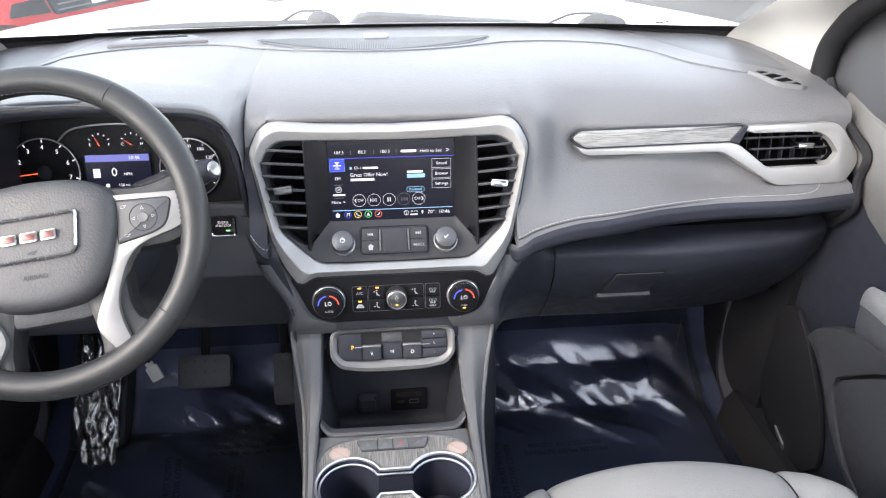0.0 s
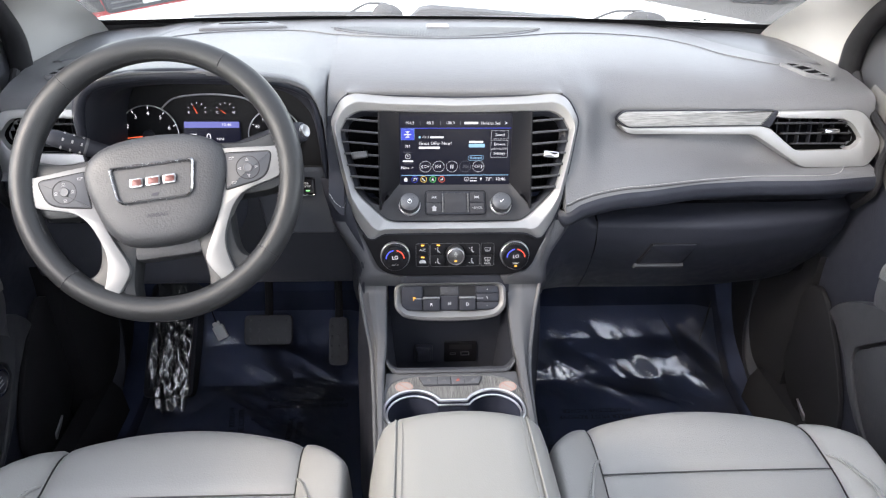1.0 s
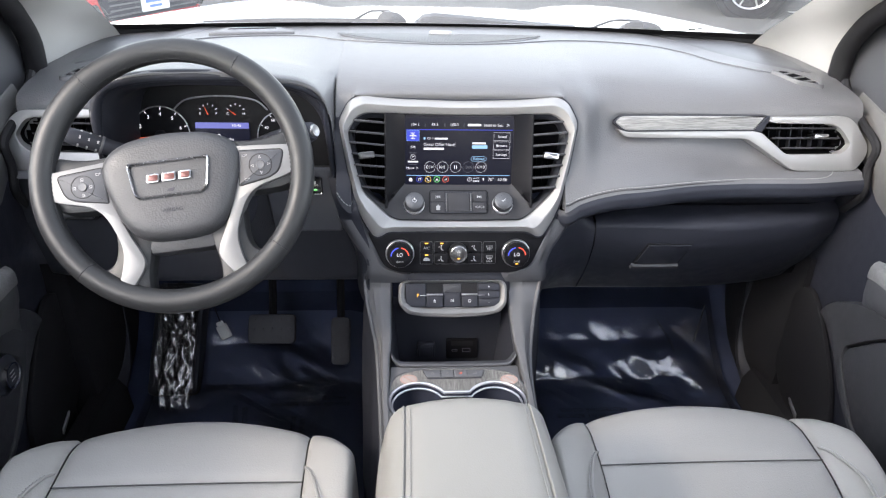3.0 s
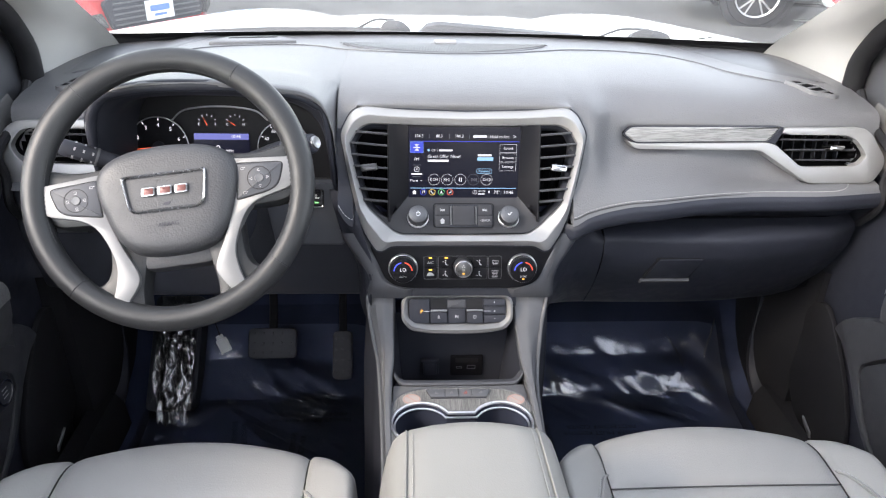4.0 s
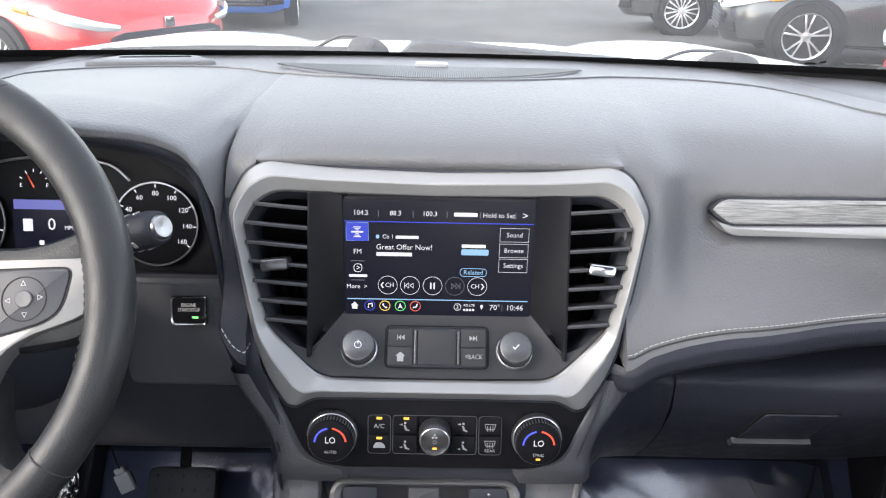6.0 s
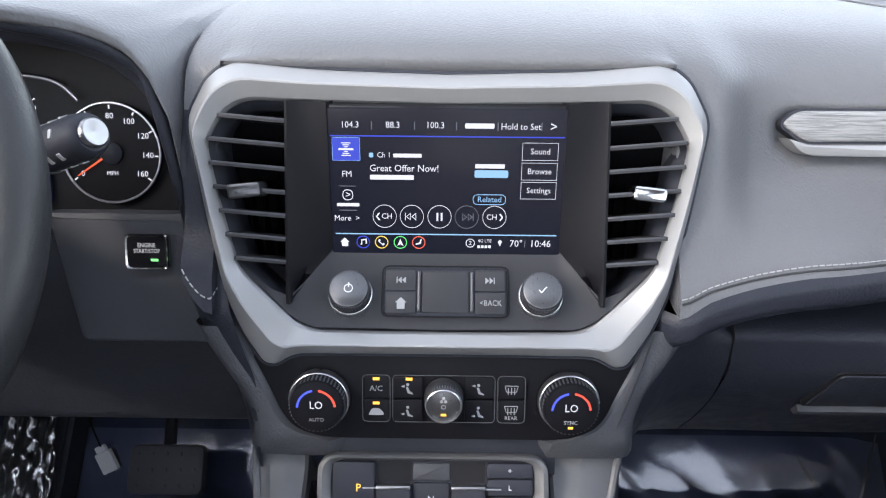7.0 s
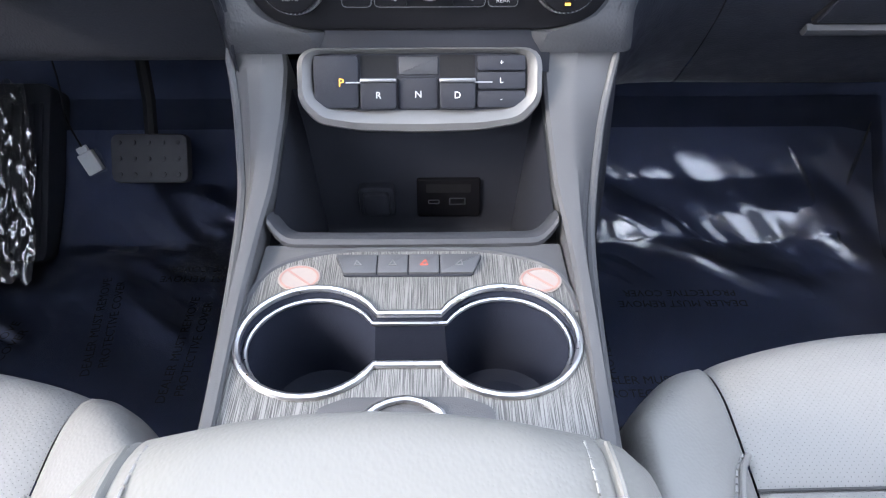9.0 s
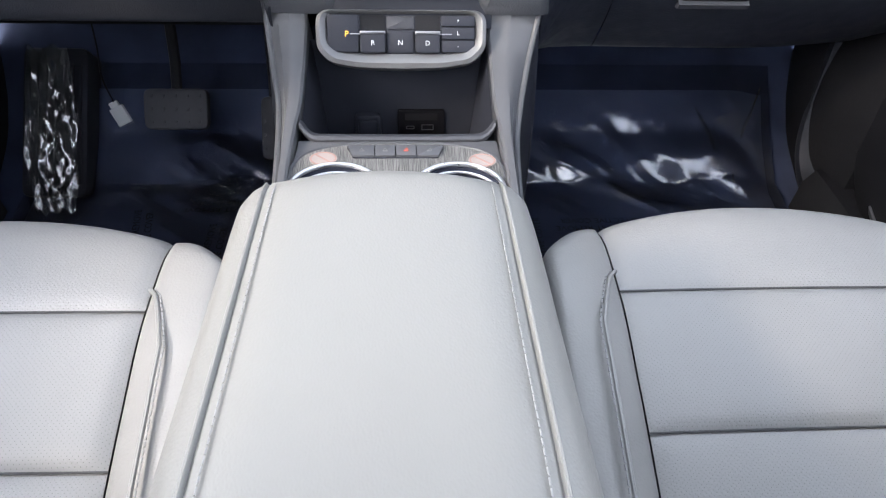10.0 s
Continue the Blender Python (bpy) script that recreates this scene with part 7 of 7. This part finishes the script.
def mat_and_film(x0, x1, seed, amp, zones):
    """A floor mat with a sheet of clear film lying crumpled on it."""
    m = thing("floor_mat", ((x0 + x1) / 2, 1.0, FLOOR_Z), "dark carpet floor mat under clear film", "floor mat", "floor mats")
    ys = np.linspace(0.70, 1.40, 30)
    rows = [[(x0 + (x1 - x0) * u, y, footwell_z(y) + 0.012 * (1 - max(abs(2 * u - 1) ** 12, 0))) for u in np.linspace(0, 1, 12)] for y in ys]
    part("mat", loft(rows), MAT, m)
    f = thing("protective_film", ((x0 + x1) / 2, 1.0, FLOOR_Z + 0.015), "crumpled clear protective film with dark printed words", "plastic film", "protective films")
    rows = []
    for y in np.linspace(0.72, 1.43, 230):
        row = []
        for u in np.linspace(0.0, 1.0, 170):
            x = x0 - 0.01 + (x1 - x0 + 0.02) * u
            swell = noise.noise(Vector((x * 4 + seed, y * 4, 9.1)))
            rough = sum(h * math.exp(-((x - a) / w) ** 2 - ((y - b) / v) ** 2) for a, b, w, v, h in zones)
            row.append((x, y, footwell_z(y) + 0.016 + amp * rough * (folds(x, y, seed, SHEET_FOLDS) + 0.006 * swell) + 0.0012 * swell))
        rows.append(row)
    part("sheet", loft(rows), FILM, f, angle=180, toward=(0, 0.4, 5))
    return f


DRIVER_FILM = mat_and_film(-0.66, -0.17, 3.3, 1.0, ((-0.42, 1.25, 0.12, 0.08, 0.9), (-0.27, 1.27, 0.08, 0.07, 0.9), (-0.34, 1.15, 0.10, 0.06, 0.5), (-0.58, 1.10, 0.08, 0.10, 0.4)))
PASSENGER_FILM = mat_and_film(0.15, 0.67, 11.2, 1.0, ((0.22, 1.29, 0.09, 0.08, 0.9), (0.36, 1.27, 0.11, 0.08, 1.0), (0.50, 1.25, 0.08, 0.07, 0.9), (0.59, 1.29, 0.06, 0.09, 1.2)))
PRINT = plain("film_print", (0.004, 0.004, 0.006), 0.6, 0, 300, 0, 0.1)


def film_words(film, x, y, turn):
    """The printed warning in three short lines, lying on the film."""
    m = flat(x, y, footwell_z(y) + 0.0205) @ pose(0, 0, 0, 0, 0, turn)
    for i, s_ in enumerate(("DEALER MUST REMOVE", "PROTECTIVE COVER")):
        words(s_, 0.017, m, PRINT, film, 0, -0.02 * i, z=0.0)


for x, y, a in ((-0.27, 0.93, 0), (-0.33, 1.08, 90), (-0.46, 0.90, 180), (-0.58, 1.04, 75), (-0.30, 1.20, 180), (-0.45, 1.12, 100)):
    film_words(DRIVER_FILM, x, y, a)
for x, y, a in ((0.28, 1.02, 0), (0.27, 0.93, 180), (0.50, 1.00, 0), (0.34, 1.15, 180), (0.20, 1.10, 90)):
    film_words(PASSENGER_FILM, x, y, a)


def crumpled(film, m, w, h, amp, seed, sheet=CREASED):
    """A strip of film lying in dense sharp creases on a sloping face."""
    rows = []
    for j in range(90):
        v = j / 89
        row = []
        for i in range(46):
            u = i / 45
            bend = 0.012 * noise.noise(Vector((v * 4, seed, 0)))
            x, y = (u - 0.5) * w * (0.75 + 0.25 * math.sin(math.pi * v)) + bend, (v - 0.5) * h + 0.014 * noise.noise(Vector((u * 5, seed + 3, 1)))
            z = folds(x, y * 0.45, seed, [(0.15, 0.036, 0.55), (0.55, 0.023, 0.35), (2.75, 0.027, 0.40), (1.2, 0.014, 0.16), (2.2, 0.011, 0.12)])
            row.append(m @ Vector((x, y, 0.006 + amp * z * (0.35 + 0.65 * math.sin(math.pi * u) ** 0.5))))
        rows.append(row)
    part("crease", loft(rows), sheet, film, angle=180, toward=(0, 0.0, 1.5))


FOOT = Matrix(((1, 0, 0, -0.603), (0, 0.707, -0.707, 1.292), (0, 0.707, 0.707, 0.530), (0, 0, 0, 1)))
crumpled(DRIVER_FILM, FOOT @ pose(0, 0, 0, 0, 0, 4), 0.088, 0.28, 0.011, 4.0)
crumpled(DRIVER_FILM, flat(-0.33, 1.235, FLOOR_Z + 0.030) @ pose(0, 0, 0, -18, 0, 60), 0.10, 0.20, 0.012, 9.0, FILM)
# two rolled edges of the passenger's film that stand up in a V
for pts in ([(0.528, 1.398, 0.545), (0.545, 1.372, 0.518), (0.566, 1.340, 0.488), (0.580, 1.300, 0.452), (0.590, 1.262, 0.432)], [(0.667, 1.406, 0.552), (0.650, 1.378, 0.520), (0.630, 1.349, 0.492), (0.610, 1.312, 0.458), (0.602, 1.268, 0.434), (0.622, 1.285, 0.440)]):
    base = smooth_line(pts, 8)
    part("rolled_edge", pipe(base, [0.0008 + 0.0042 * math.sin(math.pi * i / (len(base) - 1)) for i in range(len(base))], 7, squash=0.6), CREASED, PASSENGER_FILM)
# foot rest under the film
fr_ = thing("foot_rest", (-0.60, 1.36, 0.45), "ribbed black foot rest beside the pedals", "foot rest")
fm = Matrix(((1, 0, 0, -0.610), (0, 0.707, -0.707, 1.318), (0, 0.707, 0.707, 0.532), (0, 0, 0, 1)))
part("pad", slab(rect(-0.055, -0.13, 0.055, 0.13, 0.015), fm, -0.09, 0.0, 0.005), SOFT, fr_)
for q in range(7):
    part("rib", slab(rect(-0.046 + 0.0145 * q, -0.11, -0.041 + 0.0145 * q, 0.10, 0.002), fm, -0.001, 0.004, 0.0015), SOFT, fr_)

# pedals
pedals = [((-0.383, 1.277, 0.582), 0.052, 0.033, "brake_pedal", "wide ribbed rubber brake pedal"), ((-0.236, 1.315, 0.52), 0.022, 0.055, "gas_pedal", "narrow ribbed rubber accelerator pedal")]
PEDAL = plain("pedal_rubber", (0.032, 0.034, 0.042), 0.6, 0, 800, 0.3, 0.1)
for (x, y, z), hw, hh, nm, text in pedals:
    pd = thing(nm, (x, y, z - 0.05), text, "pedal")
    m = plane(x, y, z, 0.75)
    pad = part("pad", slab(rect(-hw, -hh, hw, hh, 0.012), m, -0.012, 0.004, 0.004), PEDAL, pd)
    for i in range(5 if hw > 0.04 else 3):
        for j in range(3 if hw > 0.04 else 4):
            xx = (i / (4 if hw > 0.04 else 2) - 0.5) * hw * 1.5
            yy = (j / (2 if hw > 0.04 else 3) - 0.5) * hh * 1.3
            part("stud", lathe([(0.0034, 0.003), (0.0030, 0.0058), (0.001, 0.006)], m @ Matrix.Translation((xx, yy, 0)), 10), PEDAL, pad)
    part("arm", pipe([(x, y + 0.012, z), (x, y + 0.05, z + 0.06), (x, y + 0.10, z + 0.22)], 0.009, 8), RUBBER, pd)
tag_ = thing("wire_tag", (-0.514, 1.36, 0.50), "small white plastic tag hanging on a thin cord", "tag")
tmx = plane(-0.514, 1.358, 0.522, 0.4) @ pose(0, 0, 0, 0, 0, 25)
TAGW = plain("white_tag", (0.72, 0.73, 0.74), 0.5, 0, 300, 0.05, 0.04)
part("tag", slab(rect(-0.0125, -0.019, 0.0125, 0.014, 0.002), tmx, -0.004, 0.004, 0.0015), TAGW, tag_)
part("clip", slab(rect(-0.008, 0.014, 0.008, 0.024, 0.002), tmx, -0.003, 0.003, 0.001), TAGW, tag_)
part("cord", pipe(smooth_line([(-0.520, 1.362, 0.545), (-0.53, 1.37, 0.59), (-0.525, 1.38, 0.65), (-0.52, 1.39, 0.78)], 5), 0.0015, 6), RUBBER, tag_)

# ================= outside =================
def asphalt():
    m, n, l, p = shader("asphalt")
    big = tex(n, l, "ShaderNodeTexNoise", 0.5, 6.0)
    stone = tex(n, l, "ShaderNodeTexVoronoi", 140.0)
    tint(n, l, p, ramp(n, l, big.outputs["Fac"], 0, 1), (0.055, 0.055, 0.056), (0.10, 0.098, 0.095))
    p.inputs["Roughness"].default_value = 0.85
    relief(n, l, p, stone.outputs["Distance"], 0.6, 0.01)
    return m


bm = loft([[(x, y, 0.0) for x in (-400, -60, -15, 0, 15, 60, 400)] for y in (-400, -40, 0, 20, 60, 400)])
tagged(part("ground", bm, asphalt()), "grey asphalt of a parking lot", "ground", kind="structure")
LINE = plain("road_paint", (0.62, 0.62, 0.60), 0.7, 0, 200, 0.3, 0.15)
for x, y, w, h, a in ((6.3, 9.0, 2.6, 0.10, -10),):
    bm = slab([(-w / 2, -h / 2), (w / 2, -h / 2), (w / 2, h / 2), (-w / 2, h / 2)], flat(x, y, 0.004) @ pose(0, 0, 0, 0, 0, a), -0.003, 0.001, 0)
    tagged(part("parking_line", bm, LINE), "worn white parking line on the asphalt", "road marking", kind="structure")

# the car's own bonnet
PAINT = plain("white_car_paint", (0.66, 0.66, 0.66), 0.25, 0, 100, 0, 0.01, coat=0.8)
hood = thing("car_hood", (0, 2.2, 1.0), "white painted hood with two raised ridges seen through the windshield", "car hood")
HK = [(1.60, 1.135), (1.75, 1.150), (2.0, 1.147), (2.25, 1.120), (2.45, 1.075), (2.60, 1.01), (2.72, 0.90), (2.76, 0.75)]
rows = []
for t in np.linspace(0, 7, 40):
    y, z = glide(list(enumerate(HK)), [t])[0]
    row = []
    for x in np.linspace(-0.98, 0.98, 61):
        ridge = 0.016 * math.exp(-((abs(x) - 0.50) / 0.17) ** 2) - 0.010 * math.exp(-((abs(x) - 0.30) / 0.05) ** 2)
        side = -0.05 * max(0, abs(x) - 0.55) ** 1.5 / 0.25
        row.append((x, y - 0.22 * (x / 0.98) ** 2 * (t / 7), z + ridge * min(1, t / 3) + side))
    rows.append(row)
part("panel", loft(rows), PAINT, hood, "white painted panel", angle=60)
# cowl and wipers at the foot of the glass
WIPER = plain("weathered_black_plastic", (0.07, 0.07, 0.075), 0.6, 0, 500, 0.2, 0.15)
cowl = thing("windshield_cowl", (0, 1.56, 1.13), "grey plastic cowl below the windshield with wiper mounts", "cowl")
rows = [[(x, 1.56 + dy - 0.085 * abs(x / 0.74) ** 2.2, z) for dy, z in ((0.10, 1.125), (0.06, 1.158), (0.02, 1.180), (-0.02, 1.188))] for x in np.linspace(-0.78, 0.78, 40)]
part("cowl_panel", loft(rows), WIPER, cowl)


def wiper(x0, x1, z0, tip, text):
    """A wiper lying at the foot of the glass: a mount, an open bracket, and the blade running off to tip."""
    w = thing("wiper", ((x0 + x1) / 2, 1.58, z0 - 0.02), text, "windshield wiper", "wipers")
    k = x1 - x0
    yy = 1.578 - 0.085 * abs((x0 + x1) / 2 / 0.74) ** 2.2
    up = plane(0, yy, z0, 0.3)
    part("mount", slab(fillet([(x0 + k * 0.45, 0.0), (x0 + k * 0.50, 0.012), (x0 + k * 0.60, 0.019), (x0 + k * 0.82, 0.017), (x1 - 0.01, 0.010), (x1, 0.0), (x1, -0.012), (x0 + k * 0.45, -0.012)], 0.005), up, -0.02, 0.012, 0.005), WIPER, w, "dark plastic wiper mount")
    part("bracket", pipe(smooth_line([up @ Vector(p) for p in ((x0, -0.004, 0), (x0 + k * 0.16, 0.008, 0), (x0 + k * 0.34, 0.0185, 0), (x0 + k * 0.5, 0.020, 0), (x0 + k * 0.72, 0.019, 0))], 6), 0.0028, 6), WIPER, w, "thin open bracket")
    part("pivot_cap", lathe([(0.006, 0), (0.006, 0.004), (0.001, 0.005)], up @ Matrix.Translation((x0 + k * 0.76, 0.007, 0.011)), 16), GREY, w)
    part("blade", pipe(smooth_line([(tip, yy - 0.015, z0 - 0.012), ((tip + x0) / 2, yy + 0.004, z0 - 0.007), (x0 + k * 0.6, yy, z0 - 0.004)], 8), 0.0085, 6), WIPER, w, "black blade")


wiper(-0.20, -0.08, 1.198, -0.52, "black wiper with an open bracket at the foot of the glass")
wiper(0.32, 0.492, 1.190, 0.53, "black wiper with a wide mount at the foot of the glass")
# long arm cover between them
bm = loft([[(x, 1.578 + dy, z + dz * hgt) for dy, dz in ((0.02, -1.0), (0.016, 0.4), (0.0, 1.0), (-0.016, 0.6), (-0.022, -1.0))] for x, z, hgt in ((-0.065, 1.188, 0.006), (-0.045, 1.200, 0.012), (-0.02, 1.203, 0.013), (0.03, 1.201, 0.012), (0.15, 1.194, 0.010), (0.30, 1.188, 0.006))], caps=True)
part("arm_cover", bm, WIPER, cowl, "long dark arm cover")


def wheel_for(parent, m, r, rim_mat, spokes=7):
    """A wheel facing along local z, on the ground at radius r."""
    w = part("wheel", lathe([(r * 0.70, -0.10), (r * 0.93, -0.10), (r, -0.07), (r, 0.07), (r * 0.95, 0.10), (r * 0.74, 0.108), (r * 0.70, 0.09)], m, 40, caps=False), RUBBER, parent, "black tyre")
    part("rim", collar(disc(0, 0, r * 0.72, 40), disc(0, 0, r * 0.62, 40), m, [(0, 0.09), (0.2, 0.108), (0.5, 0.10), (1, 0.03), (1, -0.05)]), rim_mat, w, "alloy rim")
    part("hub_back", slab(disc(0, 0, r * 0.66, 32), m, -0.06, -0.03, 0), RUBBER, w)
    for i in range(spokes):
        for d in (-7, 7):
            mm = m @ pose(0, 0, 0, 0, 0, 360 / spokes * i)
            a, b = radians(d * 0.4), radians(d * 1.6)
            pts = [(r * 0.12 * math.cos(a) - 0.012, r * 0.12 * math.sin(a) - 0.010), (r * 0.66 * math.cos(b), r * 0.66 * math.sin(b) - 0.012), (r * 0.66 * math.cos(b), r * 0.66 * math.sin(b) + 0.012), (r * 0.12 * math.cos(a) - 0.012, r * 0.12 * math.sin(a) + 0.014)]
            part("spoke", slab(pts, mm, 0.06, 0.085, 0.004), rim_mat, w)
    part("cap", lathe([(r * 0.16, 0.06), (r * 0.15, 0.088), (0.02, 0.092), (0.001, 0.092)], m, 20), rim_mat, w)
    return w


ALLOY = plain("alloy_wheel", (0.60, 0.60, 0.61), 0.3, 0.9, 300, 0, 0.04)
LAMP = plain("headlamp_glass", (0.55, 0.57, 0.58), 0.08, 0.2, 100, 0, 0.1)
DARKGLASS = plain("car_window", (0.02, 0.022, 0.025), 0.05, 0, 100, 0, 0.1)


def parked_car(m, paint, text, length=4.6, width=1.84, height=1.65, r=0.36, plate=False, spokes=7, tail=False):
    """A parked car that points along local y, its middle on the ground at m."""
    c = thing("parked_car", m.translation, text, "car", "parked cars")
    hl, hw = length / 2, width / 2
    # stations from the tail to the nose: along, sill, belt, deck height, half width
    st = [(-hl, 0.42, 0.80, 0.95, hw * 0.86), (-hl + 0.10, 0.30, 0.88, 1.02, hw * 0.93), (-hl + 0.5, 0.25, 0.92, 1.06, hw * 0.98), (-0.4, 0.24, 0.92, 1.05, hw), (0.6, 0.24, 0.90, 1.03, hw), (hl - 1.15, 0.24, 0.86, 1.00, hw * 0.99), (hl - 0.7, 0.25, 0.80, 0.96, hw * 0.97), (hl - 0.30, 0.24, 0.72, 0.88, hw * 0.92), (hl - 0.10, 0.24, 0.66, 0.78, hw * 0.74), (hl, 0.30, 0.56, 0.68, hw * 0.52)]
    rows = []
    for q in np.linspace(0, 9, 46):
        y, a, b, d, w = glide(list(enumerate(st)), [q])[0]
        row = []
        for x, z in ((-0.80, a), (-0.97, a + 0.06), (-1.0, a + (b - a) * 0.45), (-0.985, b), (-0.93, b + (d - b) * 0.6), (-0.80, d - 0.015), (-0.4, d + 0.01), (0, d + 0.02), (0.4, d + 0.01), (0.80, d - 0.015), (0.93, b + (d - b) * 0.6), (0.985, b), (1.0, a + (b - a) * 0.45), (0.97, a + 0.06), (0.80, a)):
            row.append(m @ Vector((x * w, y, z)))
        rows.append(row)
    part("body", loft(rows, round_rows=True, caps=True), paint, c, "painted body", angle=50)
    gl = []
    for y, z, w in ((-hl + 0.35, 1.05, 0.85), (-hl + 0.75, height - 0.08, 0.70), (-0.3, height, 0.70), (0.45, height - 0.05, 0.70), (1.25, 1.02, 0.86)):
        gl.append([m @ Vector((x * hw, y, zz)) for x, zz in ((-w - 0.08, min(z, 0.98)), (-w, z - 0.03), (-w * 0.8, z), (w * 0.8, z), (w, z - 0.03), (w + 0.08, min(z, 0.98)))])
    part("glasshouse", loft(gl, caps=True), DARKGLASS, c, "dark windows and roof")
    for sx in (-1, 1):
        for yy in (hl - 0.90, -hl + 0.95):
            wm = m @ Matrix.Translation((sx * (hw - 0.09), yy, r)) @ pose(0, 0, 0, 0, sx * 90, 0)
            part("wheel_arch", slab(disc(0, 0, r * 1.17, 36), wm, -0.02, 0.095, 0.004), RUBBER, c)
            wheel_for(c, wm @ Matrix.Translation((0, 0, 0.012)), r, ALLOY, spokes)
        # lamps at the nose
        rows = []
        for y, x, z, h in ((hl - 0.66, hw * 0.975, 0.80, 0.05), (hl - 0.40, hw * 0.945, 0.765, 0.075), (hl - 0.18, hw * 0.87, 0.715, 0.085), (hl - 0.04, hw * 0.70, 0.665, 0.07), (hl + 0.004, hw * 0.52, 0.64, 0.04)):
            rows.append([m @ Vector((sx * (x + 0.012), y + 0.02, z - h * 0.5)), m @ Vector((sx * (x + 0.022), y + 0.035, z)), m @ Vector((sx * (x + 0.004), y + 0.02, z + h * 0.5))])
        lamp = part("headlight", loft(rows), LAMP, c, "clear headlight")
        part("turn_lamp", pipe([m @ Vector((sx * (hw * 0.965), hl - 0.62, 0.775)), m @ Vector((sx * (hw * 0.955), hl - 0.46, 0.755))], 0.030, 8), plain("amber_lens", (0.65, 0.30, 0.05), 0.3, 0, 100, 0, 0.05) if "amber_lens" not in bpy.data.materials else bpy.data.materials["amber_lens"], lamp, "amber lens")
        part("fog_recess", slab(fillet([(-0.16, -0.07), (0.14, -0.05), (0.10, 0.06), (-0.12, 0.03)], 0.02), m @ Matrix.Translation((sx * hw * 0.70, hl - 0.075, 0.42)) @ pose(0, 0, 0, 90, 0, 180 - sx * 35), -0.02, 0.035, 0.006), RUBBER, c, "dark fog lamp recess")
        if tail:
            part("tail_light", loft([[m @ Vector((sx * (hw * a), -hl + y, z)) for z in (0.70, 0.80, 0.95)] for a, y in ((0.60, -0.02), (0.85, -0.015), (0.96, 0.12), (0.99, 0.36))]), plain("tail_lens", (0.55, 0.03, 0.03), 0.15, 0, 100, 0, 0.1) if "tail_lens" not in bpy.data.materials else bpy.data.materials["tail_lens"], c, "red tail light")
    nose = m @ Matrix.Translation((0, hl + 0.005, 0.0)) @ pose(0, 0, 0, 90, 0, 180)
    grille = part("grille", slab(fillet([(-0.50, 0.34), (0.50, 0.34), (0.56, 0.56), (0.45, 0.60), (-0.45, 0.60), (-0.56, 0.56)], 0.03), nose, -0.03, 0.012, 0.006), SOFT, c, "black grille")
    for k in range(5):
        part("grille_bar", slab(rect(-0.48, 0.37 + 0.042 * k, 0.48, 0.382 + 0.042 * k, 0.003), nose, 0.008, 0.02, 0.003), GREY, grille)
    part("emblem", slab(fillet([(-0.05, 0.61), (0.05, 0.61), (0.045, 0.69), (-0.045, 0.69)], 0.01), nose, 0.0, 0.014, 0.003), CHROME, c, "plain metal emblem")
    if plate:
        pl = part("plate", slab(rect(-0.155, 0.37, 0.155, 0.53, 0.01), nose, 0.016, 0.026, 0.003), WHITE, c, "white dealer plate with blue bars")
        part("bar", slab(rect(-0.11, 0.44, 0.11, 0.49, 0.005), nose, 0.025, 0.0275, 0), plain("plate_blue", (0.10, 0.20, 0.55), 0.5, 0, 100, 0, 0.05), pl)
        part("bar", slab(rect(-0.07, 0.40, 0.07, 0.42, 0.003), nose, 0.025, 0.0275, 0), bpy.data.materials["plate_blue"], pl)
    return c


RED = plain("red_car_paint", (0.45, 0.025, 0.03), 0.25, 0, 100, 0, 0.03, coat=0.7)
BLUE = plain("blue_car_paint", (0.03, 0.13, 0.45), 0.25, 0, 100, 0, 0.03, coat=0.7)
DARK = plain("dark_grey_car_paint", (0.04, 0.042, 0.045), 0.25, 0.3, 100, 0, 0.05, coat=0.7)
parked_car(pose(-4.25, 7.60, 0, 0, 0, 241), RED, "red sedan with white dealer plate parked ahead", plate=True, height=1.45, r=0.33)
parked_car(pose(-3.4, 13.2, 0, 0, 0, 190), BLUE, "bright blue car parked across the lane", r=0.34)
parked_car(pose(5.80, 9.25, 0, 0, 0, 75), DARK, "dark grey SUV with pale alloy wheels", r=0.37, spokes=5)
parked_car(pose(5.9, 6.05, 0, 0, 0, 104), RED, "red car parked beside the dark SUV", r=0.34)
parked_car(pose(5.25, 12.2, 0, 0, 0, 78), DARK, "dark grey car with pale alloy wheels parked behind", r=0.36, spokes=8)
